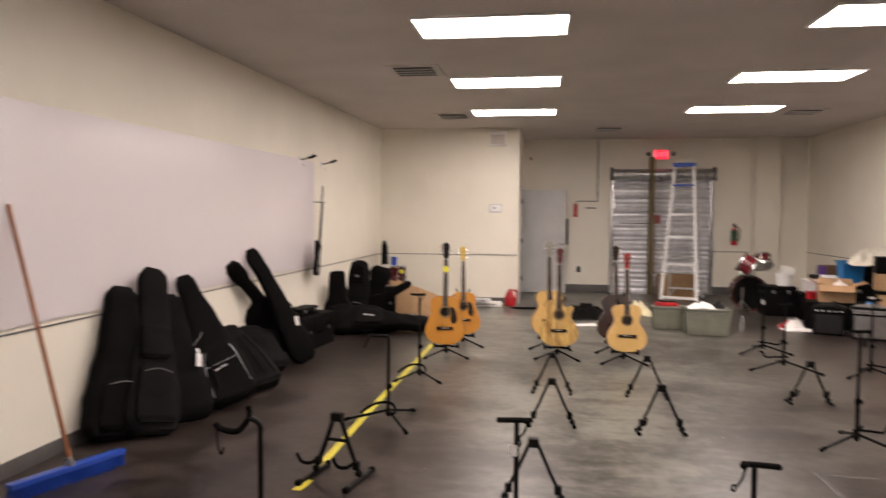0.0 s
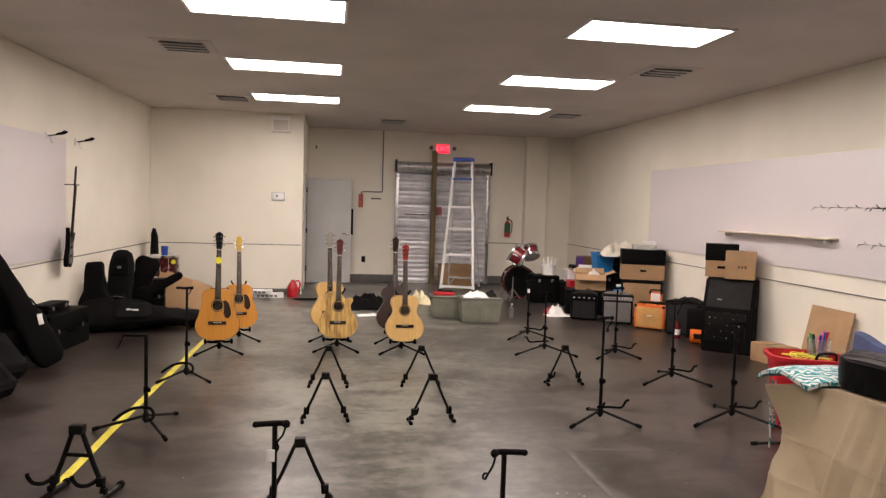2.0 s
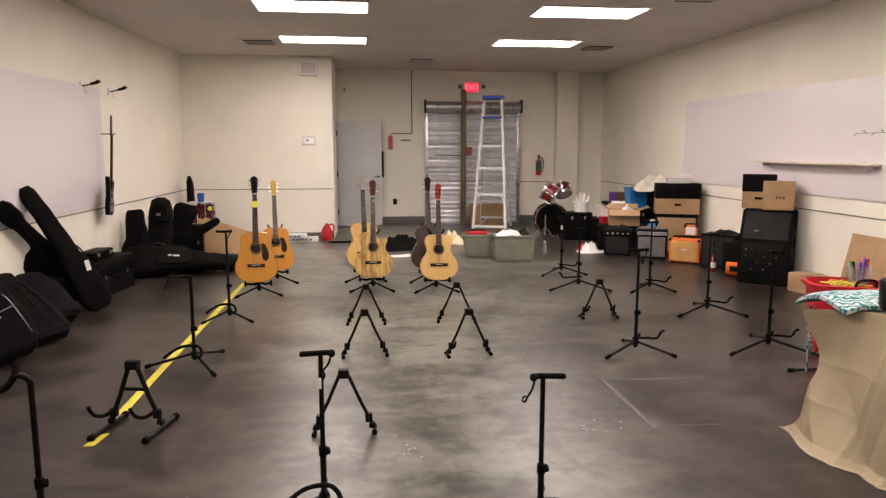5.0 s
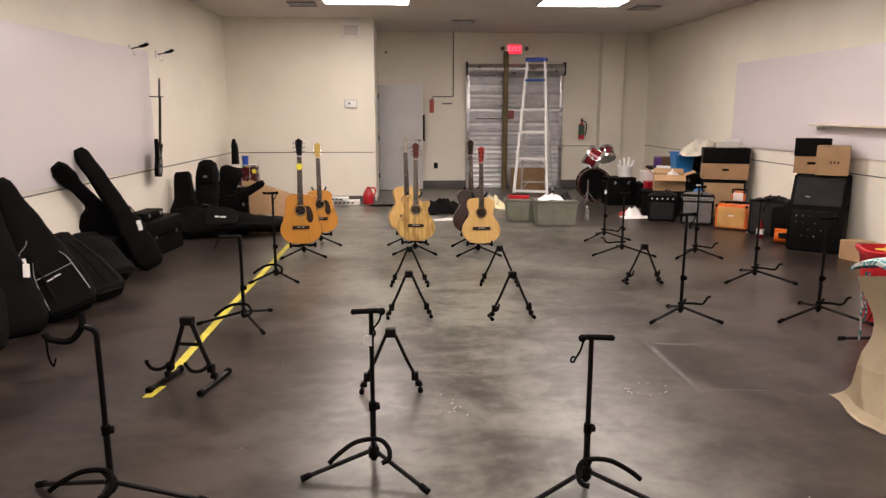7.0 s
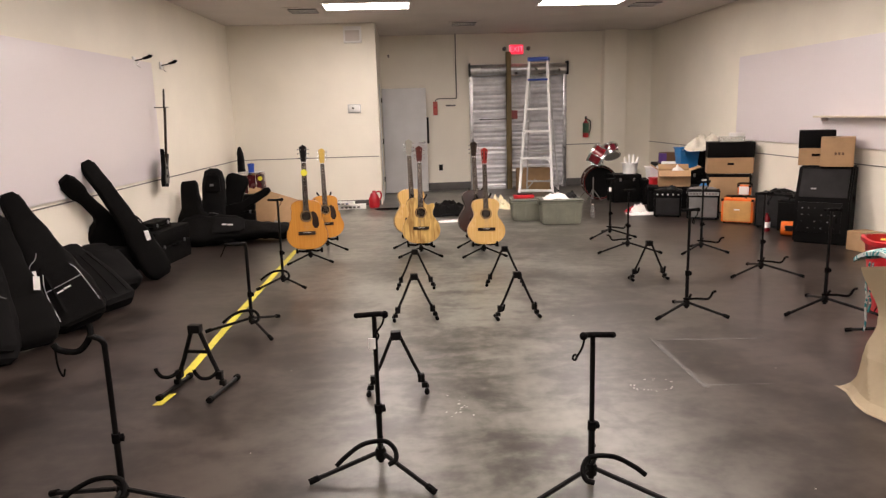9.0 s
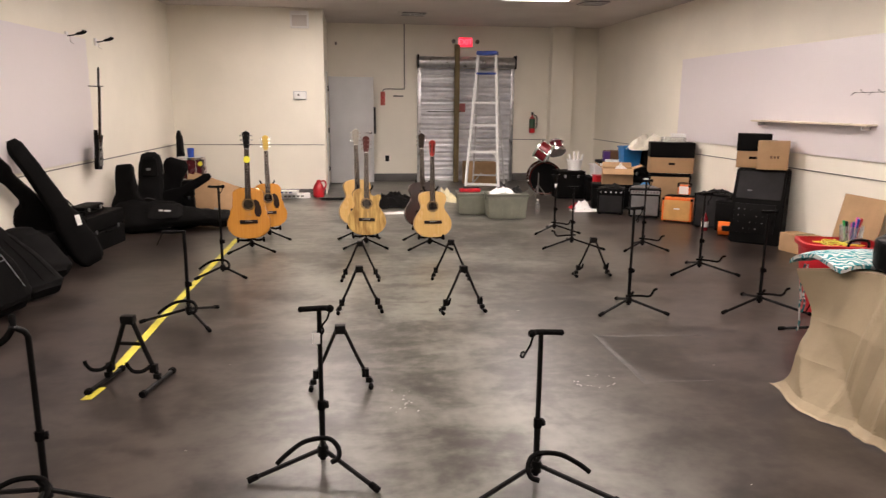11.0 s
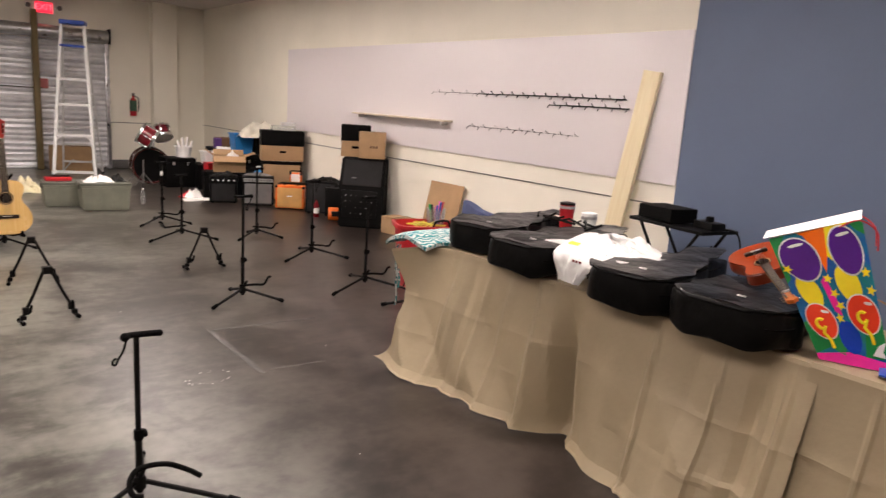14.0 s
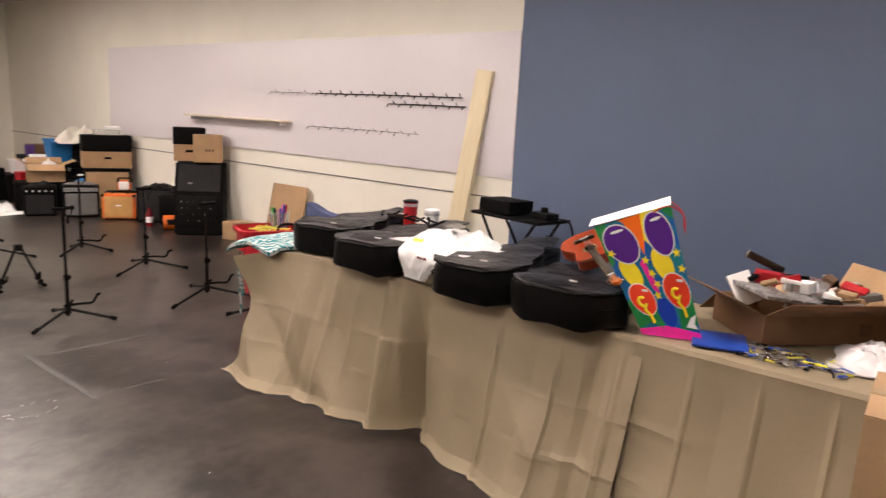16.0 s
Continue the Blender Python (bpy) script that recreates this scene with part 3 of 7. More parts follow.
# ---------- guitar stands ----------
def a_frame(m, height=0.35, spread=0.165, depth=0.2, bulky=False, group="folding guitar stands"):
    t = thing("a_frame_stand", m, "black folding A-frame guitar stand standing empty on concrete", "guitar stand", group)
    r = 0.0135 if bulky else 0.010
    part("apex_hinge", box(B(), 0, 0, height - 0.015, 0.075 if bulky else 0.06, 0.05, 0.05, bevel=0.008), M_BLACK, t)
    for sx in (-1, 1):
        part("leg", tube(B(), [(sx * 0.022, 0, height - 0.02), (sx * spread * 0.55, 0, height * 0.5), (sx * spread, 0.0, 0.028)], r), M_BLACK, t)
        foot = part("foot_bar", tube(B(), [(sx * spread, -depth * 0.55, 0.016), (sx * spread, depth * 0.45, 0.016)], r * 1.05), M_BLACK, t)
        for y in (-depth * 0.55, depth * 0.45):
            part("end_cap", tube(B(), [(sx * spread, y - 0.014, 0.018), (sx * spread, y + 0.014, 0.018)], r * 1.45), M_RUBBER, foot, "rubber end cap")
        px, pz = sx * spread * 0.78, height * 0.27
        ho = 1.0 if bulky else 0.55
        if bulky:
            part("hook", tube(B(), curve([(px, 0, pz + 0.01), (px - 0.03, -0.05, pz - 0.012), (px - 0.07, -0.08, pz - 0.004), (px - 0.095, -0.09, pz + 0.03), (px - 0.10, -0.09, pz + 0.05)]), 0.011), M_RUBBER, t)
        else:
            part("hook", tube(B(), curve([(px, 0, pz + 0.01), (px, -0.06 * ho, pz - 0.005), (px * 0.98, -0.115 * ho, pz - 0.005), (px * 0.95, -0.145 * ho, pz + 0.03), (px * 0.94, -0.15 * ho, pz + 0.045)]), 0.008), M_RUBBER, t)
        part("clamp", box(B(), sx * spread * 0.82, 0, height * 0.24, 0.04, 0.036, 0.05, bevel=0.006), M_BLACK, t)
        part("clamp", box(B(), sx * spread * 0.93, 0, height * 0.12, 0.036, 0.034, 0.03, bevel=0.006), M_BLACK, t)
    if bulky:
        part("spacer", box(B(), 0, 0, height * 0.6, spread * 0.95, 0.014, 0.02, bevel=0.003), M_BLACK, t)
    return t


a_frame(pose(-1.345, 3.96, 0, 0, 0, -12), 0.39, 0.155, 0.34, True)
first = a_frame(pose(-0.171, 3.76, 0, 0, 0, 0), 0.36, 0.165, 0.085)
for x, y, rz in ((-0.05, 5.19, 3), (-0.03, 6.17, -4), (0.735, 5.12, 6), (0.785, 6.15, -8), (2.12, 6.15, 2)):
    copy_thing(first, pose(x, y, 0, 0, 0, rz))


def tripod_stand(m, height, head="bar", yaw=0.0, reach=0.30, tag=False, yoke=True, yoke_turn=0.0, arm=False, flip=False, spread=(0, 120, 240), group="tripod guitar stands", label="black tubular tripod guitar stand, empty, on concrete"):
    t = thing("tripod_stand", m, label, "guitar stand", group)
    for k in spread:
        a = radians(90 + yaw + k)
        leg = part("leg", tube(B(), [(0.012 * math.cos(a), 0.012 * math.sin(a), 0.095), (reach * math.cos(a), reach * math.sin(a), 0.018)], 0.0105), M_BLACK, t)
        e = Vector((reach * math.cos(a), reach * math.sin(a), 0.016))
        part("rubber_foot", tube(B(), [e - Vector((0.03 * math.cos(a), 0.03 * math.sin(a), -0.011)), e + Vector((0.012 * math.cos(a), 0.012 * math.sin(a), -0.002))], 0.0145), M_RUBBER, leg)
    part("collar", lathe(B(), [(0.006, 0.06), (0.024, 0.065), (0.026, 0.10), (0.02, 0.115), (0.006, 0.117)], 14), M_BLACK, t)
    mid = 0.125 + (height - 0.125) * 0.30
    part("lower_tube", tube(B(), [(0, 0, 0.05), (0, 0, mid)], 0.0135, 12), M_BLACK, t)
    part("clutch", lathe(B(), [(0.004, mid - 0.03), (0.0175, mid - 0.026), (0.0175, mid + 0.012), (0.004, mid + 0.016)], 12), M_RUBBER, t)
    part("knob", lathe(B(), [(0.002, 0.012), (0.015, 0.014), (0.017, 0.028), (0.002, 0.032)], 10, pose(0, 0, mid - 0.01, 0, 90, 20)), M_RUBBER, t)
    if head == "bent":
        part("upper_tube", tube(B(), curve([(0, 0, mid), (0, 0, height - 0.14), (-0.004, 0, height - 0.075), (-0.03, -0.01, height - 0.05), (-0.055, -0.015, height - 0.045)], 6), 0.0115, 12), M_BLACK, t)
        part("neck_fork", tube(B(), curve([(-0.05, 0.0, height), (-0.045, -0.012, height - 0.045), (-0.09, -0.02, height - 0.10), (-0.16, -0.02, height - 0.095), (-0.185, -0.02, height - 0.07)], 6), 0.0125, 10), M_RUBBER, t)
        part("strap", tube(B(), curve([(-0.18, -0.02, height - 0.085), (-0.175, -0.025, height - 0.16), (-0.16, -0.025, height - 0.20), (-0.15, -0.025, height - 0.17)], 5), 0.004, 6), M_RUBBER, t)
    elif head == "crook":
        part("upper_tube", tube(B(), curve([(0, 0, mid), (0, 0, height - 0.03), (-0.012, 0, height), (-0.06, 0, height), (-0.15, 0.0, height + 0.002)], 5), 0.0125, 12), M_BLACK, t)
        part("strap", tube(B(), curve([(-0.145, 0, height), (-0.16, -0.01, height - 0.04), (-0.185, -0.01, height - 0.09)], 5), 0.004, 6), M_RUBBER, t)
    else:
        part("upper_tube", tube(B(), [(0, 0, mid), (0, 0, height - 0.01)], 0.0105, 12), M_BLACK, t)
        # the bar sits off centre, with a ball and a strap at its short end
        f = -1 if flip else 1
        bar = part("crossbar", tube(B(), curve([(-0.072 * f, -0.035, height + 0.004), (-0.035 * f, -0.01, height - 0.002), (0.02 * f, -0.01, height), (0.045 * f, -0.03, height + 0.004)], 5), 0.0115, 10), M_RUBBER, t)
        for x, r in ((-0.072, 0.0125), (0.047, 0.0165)):
            bm = B()
            bmesh.ops.create_uvsphere(bm, u_segments=10, v_segments=6, radius=r, matrix=pose(x * f, -0.036, height + 0.004))
            part("bar_end", bm, M_RUBBER, bar)
        hang = [(0.045, 0.0), (0.035, -0.035), (0.012, -0.065), (0.004, -0.085), (0.012, -0.10), (0.018, -0.085), (0.012, -0.07)]
        if flip:
            hang = [(0.045, 0.0), (0.055, -0.04), (0.075, -0.075), (0.082, -0.09), (0.092, -0.085), (0.088, -0.07), (0.078, -0.068)]
        part("strap", tube(B(), curve([(x * f, -0.046, height + z) for x, z in hang], 5), 0.0042, 6), M_RUBBER, t)
    if yoke:
        q = pose(0, 0, 0, 0, 0, yoke_turn)
        pts = curve([(-0.185, -0.12, 0.10), (-0.14, -0.10, 0.135), (-0.07, -0.06, 0.165), (0.02, -0.04, 0.165), (0.065, -0.07, 0.14), (0.07, -0.11, 0.11), (0.04, -0.13, 0.10)], 6)
        if arm:
            pts = curve([(-0.05, -0.02, 0.135), (0.0, -0.03, 0.13), (0.07, -0.05, 0.125), (0.14, -0.07, 0.115), (0.165, -0.08, 0.13), (0.18, -0.09, 0.165), (0.21, -0.09, 0.17)], 5)
        if flip:
            pts = [Vector((-p[0], p[1], p[2])) for p in pts]
        yk = part("cradle", tube(B(), [q @ p for p in pts], 0.009 if arm else 0.0105, 10), M_RUBBER, t)
        part("cradle_stem", tube(B(), [q @ Vector((0, -0.042, 0.165)), (0, 0, 0.10)], 0.010), M_BLACK, yk)
    if tag:
        part("price_tag", box(B(), -0.012, -0.03, height - 0.125, 0.030, 0.004, 0.048, bevel=0.001), M_PAPER, t, "white paper tag")
    return t


tripod_stand(pose(-0.237, 2.867, 0), 0.735, "bar", -14, 0.31, True, spread=(17, 120, 240))
tripod_stand(pose(0.651, 2.632, 0), 0.679, "bar", -3, 0.36, yoke_turn=8, flip=True, spread=(-13, 120, 240))
tripod_stand(pose(-1.285, 2.66, 0), 0.80, "bent", 69, 0.38, spread=(0, 108, 196), yoke_turn=-15)
tripod_stand(pose(-1.283, 5.10, 0), 0.665, "crook", -25, 0.33)
tripod_stand(pose(-1.278, 6.45, 0), 0.83, "bar", 0, 0.25, yoke_turn=0)
tripod_stand(pose(2.025, 5.03, 0), 0.81, "bar", -4, 0.30, yoke_turn=25, arm=True)
tripod_stand(pose(3.21, 6.20, 0), 0.76, "bar", -8, 0.36, yoke_turn=5, arm=True)
tripod_stand(pose(3.085, 4.98, 0), 0.78, "bar", -12, 0.38, yoke_turn=15, arm=True)
tripod_stand(pose(3.094, 7.28, 0), 0.77, "bar", -3, 0.28, yoke_turn=0, arm=True)
tripod_stand(pose(2.353, 7.50, 0), 0.68, "bar", -10, 0.38, yoke_turn=180, arm=True)
tripod_stand(pose(2.414, 8.40, 0), 0.72, "bar", 0, 0.32, True, yoke_turn=0, arm=True)
tripod_stand(pose(3.12, 4.22, 0), 0.30, "crook", 40, 0.30, yoke_turn=100, label="low black tripod guitar stand beside the paper-covered table")


# ---------- guitars ----------
def bout(scale=1.0, cut=False, waist=1.0):
    """The outline of a guitar's body, bottom centre at the origin."""
    half = [(0.0, 0.0), (0.075, 0.005), (0.135, 0.03), (0.178, 0.075), (0.195, 0.13), (0.19, 0.185), (0.168, 0.235), (0.138 * waist, 0.28), (0.122 * waist, 0.315), (0.124 * waist, 0.35), (0.138, 0.39), (0.143, 0.425), (0.132, 0.462), (0.095, 0.488), (0.045, 0.497), (0.0, 0.498)]
    smooth = [(p.x, p.z) for p in curve([(x, 0, z) for x, z in half], 3)]
    right = list(smooth)
    if cut:
        right = [(p.x, p.z) for p in curve([(x, 0, z) for x, z in half[:10] + [(0.142, 0.395), (0.138, 0.425), (0.11, 0.43), (0.075, 0.415), (0.045, 0.435), (0.03, 0.47), (0.0, 0.498)]], 3)]
    left = [(-x, z) for x, z in smooth]
    pts = right[:-1] + list(reversed(left))[:-1]
    return [(x * scale * 1.05, z * scale) for x, z in pts]


def disc(bm, x, y, z, r, thick, n=24):
    return lathe(bm, [(0.001, 0), (r, 0), (r, thick), (0.001, thick)], n, pose(x, y, z, 90, 0, 0))


def guitar(m, top, side, head, label, s=1.0, cut=False, plate=True, classical=False, dot=False, hole_z=0.335, bridge_z=0.165, name="acoustic_guitar", category="guitar", group="guitars on stands", neck_len=0.37):
    t = thing(name, m, label, category, group)
    out = bout(s, cut, 1.17 if plate else 1.0)
    d = 0.10 * s
    part("body", slab(B(), out, -d / 2 + 0.004, d / 2, 0.004), side, t)
    face = part("soundboard", slab(B(), [(x * 0.985, 0.003 + z * 0.988) for x, z in out], -d / 2, -d / 2 + 0.005, 0.001), top, t)
    f = -d / 2
    part("rosette", disc(B(), 0, f + 0.0005, hole_z * s, 0.062 * s, 0.002), M_ROSE, face)
    part("rosette_ring", disc(B(), 0, f - 0.0012, hole_z * s, 0.054 * s, 0.0015), M_NECK, face)
    part("sound_hole", disc(B(), 0, f - 0.0024, hole_z * s, 0.048 * s, 0.0015), M_HOLE, face)
    if plate:
        pk = [(0.048, 0.37), (0.07, 0.385), (0.10, 0.36), (0.118, 0.31), (0.125, 0.25), (0.105, 0.21), (0.075, 0.215), (0.055, 0.25), (0.057, 0.29), (0.063, 0.325)]
        part("pickguard", slab(B(), [(x * s, z * s) for x, z in pk], f - 0.004, f - 0.001), M_PICK, face)
    br = part("bridge", box(B(), 0, f - 0.006, bridge_z * s, (0.19 if classical else 0.17) * s, 0.014, 0.034 * s, bevel=0.004), M_ROSE, t)
    part("saddle", box(B(), 0, f - 0.013, (bridge_z + 0.004) * s, 0.075 * s, 0.004, 0.004), M_PAPER, br)
    z0, z1 = 0.47 * s, (0.498 + neck_len) * s
    bm = B()
    rings(bm, [[Vector((w * math.cos(a), f + 0.004 + th * math.sin(a), z)) for a in [math.pi * k / 8 for k in range(9)]] for z, w, th in ((z0, 0.028 * s, 0.035 * s), (z0 + 0.05 * s, 0.027 * s, 0.022 * s), (z1, 0.022 * s, 0.02 * s))])
    part("neck", bm, M_NECK, t)
    fb = B()
    zb = 0.39 * s
    rings(fb, [[Vector((sx * w, f + y, z)) for sx, y in ((-1, -0.002), (-1, -0.009), (1, -0.009), (1, -0.002))] for z, w in ((zb, 0.029 * s), (z1, 0.0225 * s))])
    fbo = part("fretboard", fb, M_ROSE, t)
    fr_ = B()
    for k in range(1, 19):
        zf = z1 - (z1 - bridge_z * s) * (1 - 2 ** (-k / 12))
        box(fr_, 0, f - 0.0095, zf, 0.05 * s, 0.0015, 0.002)
    part("frets", fr_, M_STRING, fbo, kind="stuff")
    part("nut", box(B(), 0, f - 0.008, z1 + 0.003, 0.045 * s, 0.010, 0.005), M_PAPER, fbo)
    hs = [(-0.021, 0), (-0.029, 0.03), (-0.034, 0.11), (-0.037, 0.150), (-0.027, 0.160), (-0.012, 0.168), (0, 0.178), (0.012, 0.168), (0.027, 0.160), (0.037, 0.150), (0.034, 0.11), (0.029, 0.03), (0.021, 0)]
    hd = part("headstock", slab(B(), [(x * s, z * s) for x, z in hs], -0.008, 0.008, 0.002), head, t, m=pose(0, f + 0.004, z1 + 0.004 * s, 12 if classical else 10, 0, 0))
    if classical:
        for sx in (-1, 1):
            part("slot", box(B(), sx * 0.017 * s, -0.009, 0.09 * s, 0.012 * s, 0.004, 0.10 * s, bevel=0.002), M_HOLE, hd)
    for sx in (-1, 1):
        for k in range(3):
            tn = B()
            zz = (0.045 + 0.042 * k) * s
            tube(tn, [(sx * 0.026 * s, 0.002, zz), (sx * 0.05 * s, 0.002, zz)], 0.003, 6)
            box(tn, sx * 0.053 * s, 0.002, zz, 0.011 * s, 0.008, 0.015 * s, bevel=0.003)
            tube(tn, [(sx * 0.022 * s, -0.006, zz), (sx * 0.022 * s, -0.018, zz)], 0.0045, 8)
            part("tuner", tn, M_PAPER if classical else M_CHROME, hd)
    for k in range(6):
        u = (k - 2.5)
        st = tube(B(), [(u * 0.0105 * s, f - 0.016, bridge_z * s), (u * 0.0072 * s, f - 0.0125, z1), (u * 0.0068 * s, f - 0.008 + 0.012, z1 + 0.06 * s)], 0.0007, 4)
        part("string", st, M_STRING, t)
    if dot:
        part("price_sticker", disc(B(), 0.0, f - 0.018, z1 - 0.10 * s, 0.033 * s, 0.002), M_YELLOWP, t, "round yellow sticker")
    return t


def display_stand(x, y, rz, height=0.62):
    tripod_stand(pose(x, y, 0, 0, 0, rz), height, "bar", 0, 0.27, yoke=False, group="stands holding guitars", label="black tripod guitar stand holding an acoustic guitar")
    t = [o for o in scene.objects if o.name.startswith("tripod_stand")][-1]
    for sx in (-1, 1):
        part("neck_yoke", tube(B(), curve([(0, 0.0, height - 0.01), (sx * 0.05, -0.01, height + 0.02), (sx * 0.075, -0.03, height + 0.055), (sx * 0.08, -0.06, height + 0.075)], 5), 0.010, 8), M_RUBBER, t)
    for sx in (-1, 1):
        part("cradle_arm", tube(B(), curve([(0, -0.01, 0.15), (sx * 0.06, -0.03, 0.13), (sx * 0.12, -0.06, 0.14), (sx * 0.13, -0.17, 0.145), (sx * 0.13, -0.19, 0.19)], 5), 0.012, 8), M_RUBBER, t)


for x, y, rz in ((-1.168, 7.56, 6), (-1.06, 8.25, 4), (0.052, 7.67, -4), (-0.02, 8.25, 0), (0.749, 7.55, -2), (0.72, 8.15, 4)):
    display_stand(x, y, rz)
LEAN = -9
guitar(pose(-1.17, 7.45, 0.165, LEAN, 0, 3), M_SPRUCE, M_SIDE, M_BLACK, "amber spruce dreadnought acoustic guitar with a yellow sticker", 1.07, dot=True)
guitar(pose(-1.045, 8.14, 0.165, LEAN, 0, 10), M_SPRUCE, M_SPRUCE, mat("yellow_headstock", (0.75, 0.50, 0.10), 0.4), "amber acoustic guitar with a dark pickguard and pale yellow headstock", 1.0)
guitar(pose(0.06, 7.55, 0.165, LEAN, 0, -3), M_FLAME, M_NECK, mat("dark_red_headstock", (0.10, 0.02, 0.015), 0.3), "cutaway acoustic guitar with spalted figured wood top", 1.02, cut=True, plate=False)
guitar(pose(-0.03, 8.15, 0.175, LEAN, 0, 8), M_PALE, M_NECK, mat("pearly_headstock", (0.42, 0.39, 0.33), 0.3), "pale blond acoustic guitar with a light headstock", 1.06, plate=False)
guitar(pose(0.765, 7.43, 0.15, LEAN, 0, 0), M_PALE, M_NECK, M_REDW, "pale classical guitar with a red slotted headstock", 1.0, plate=False, classical=True)
guitar(pose(0.72, 8.05, 0.165, LEAN, 0, 5), mat("dark_burst_top", (0.035, 0.031, 0.032), 0.3, coat=0.4, tint=(0.05, 0.02, 0.018), scale=5), M_PICK, M_ROSE, "dark grey-black sunburst acoustic guitar with a red glow", 1.03, plate=False)

# tape on the floor
tp = B()
rings(tp, [[Vector((x + dx, y, z)) for dx, z in ((-0.027, 0.0), (0.027, 0.0), (0.027, 0.003), (-0.027, 0.003))] for x, y in ((-1.525, 3.74), (-1.50, 3.90))])
rings(tp, [[Vector((x + dx, y, z)) for dx, z in ((-0.027, 0.0), (0.027, 0.0), (0.027, 0.003), (-0.027, 0.003))] for x, y in ((-1.51, 4.12), (-1.50, 5.6), (-1.465, 7.1), (-1.44, 8.3))])
structure("trim_floor_tape", tp, M_YELLOW, "strip of yellow floor tape, scuffed", "floor tape")


# ---------- soft gig bags and cases ----------
def loft_bag(length, table, power=3.0, n=20, seed=0.0, wobble=0.008):
    """A stuffed bag: superellipse rings along local z. table rows: share of the length, half width, half depth, shift in x."""
    bm = B()
    loops = []
    m_ = 30
    for i in range(m_ + 1):
        u = (i / m_) ** 1.35
        for a, b in zip(table, table[1:]):
            if a[0] <= u <= b[0]:
                k = (u - a[0]) / (b[0] - a[0])
                k = k * k * (3 - 2 * k)
                w, d, sx = [a[j] + (b[j] - a[j]) * k for j in (1, 2, 3)]
        loop = []
        for j in range(n):
            an = 2 * math.pi * j / n
            c, s_ = math.cos(an), math.sin(an)
            x = w * math.copysign(abs(c) ** (2 / power), c)
            y = d * math.copysign(abs(s_) ** (2 / power), s_)
            p = Vector((x + sx, y, u * length))
            q = noise.noise(Vector((p.x * 7 + seed, p.y * 7, p.z * 6 + seed * 3)))
            dent = abs(noise.noise(Vector((p.x * 4 + seed * 2, p.y * 4, p.z * 9 + p.x * 6)))) * (1 - abs(2 * u - 1) ** 4)
            loop.append(p + Vector((q * wobble, q * wobble * 1.4 + math.copysign(dent * wobble * 1.6, -s_), 0)))
        loops.append(loop)
    return rings(bm, loops)


SLIM = [(0, 0.08, 0.03, 0), (0.04, 0.14, 0.05, 0), (0.2, 0.17, 0.055, 0), (0.38, 0.15, 0.055, 0), (0.55, 0.085, 0.045, 0), (0.95, 0.06, 0.035, 0), (1, 0.03, 0.015, 0)]


def gig_bag(m, length, table, label, material=None, pocket=True, tag=None, badge=False, power=3.0, seed=0.0, group="gig bags along the wall", wobble=0.008, name="gig_bag"):
    t = thing(name, m, label, "guitar bag", group)
    material = material or M_NYLON
    part("shell", loft_bag(length, table, power, seed=seed, wobble=wobble), material, t)
    wmax = max(r[1] for r in table)
    dmax = max(r[2] for r in table)
    zp = B()
    pts = []
    for i in range(41):
        u = 0.03 + 0.94 * i / 40
        for a, b in zip(table, table[1:]):
            if a[0] <= u <= b[0]:
                k = (u - a[0]) / (b[0] - a[0])
                k = k * k * (3 - 2 * k)
                w = a[1] + (b[1] - a[1]) * k
                sx = a[3] + (b[3] - a[3]) * k
        pts.append((w - 0.001, sx, u * length))
    for side_ in (-1, 1):
        tube(zp, [(sx + side_ * w, -0.012, z) for w, sx, z in pts], 0.004, 5)
    part("zip_piping", zp, M_RUBBER, t)
    if pocket:
        pk = part("pocket", loft_bag(length * 0.34, [(0, wmax * 0.62, 0.02, 0), (0.1, wmax * 0.75, 0.03, 0), (0.8, wmax * 0.66, 0.028, 0), (1, wmax * 0.5, 0.012, 0)], 4, seed=seed + 5), material, t, m=pose(0, -dmax * 0.95, length * 0.06))
        part("pocket_zip", tube(B(), curve([(-wmax * 0.5, -0.032, length * 0.28), (0, -0.036, length * 0.30), (wmax * 0.5, -0.032, length * 0.28)], 4), 0.004, 5), M_GRILL, pk)
    hw_ = [(w + sx, z) for w, sx, z in pts if 0.36 <= z / length <= 0.50]
    part("handle", tube(B(), curve([(hw_[0][0] - 0.01, 0, hw_[0][1]), (hw_[1][0] + 0.016, 0, hw_[1][1]), (hw_[-2][0] + 0.016, 0, hw_[-2][1]), (hw_[-1][0] - 0.01, 0, hw_[-1][1])], 4), 0.008, 6), M_RUBBER, t)
    if badge:
        part("badge", box(B(), -0.01, -dmax * 0.95 - 0.036, length * 0.19, 0.12, 0.004, 0.022, pose(0, 0, 0), bevel=0.001), M_PAPER, t, "small pale sewn badge")
    if tag:
        part("paper_tag", box(B(), 0, 0, 0, 0.045, 0.004, 0.10, pose(tag[0], -dmax - 0.03, tag[1] * length, 6, 12, 4)), M_PAPER, t, "white paper tag")
    return t


def bag_at_wall(base, top, length, table, label, spin=0.0, **kw):
    return gig_bag(leaning(base, top, spin), length, table, label, **kw)


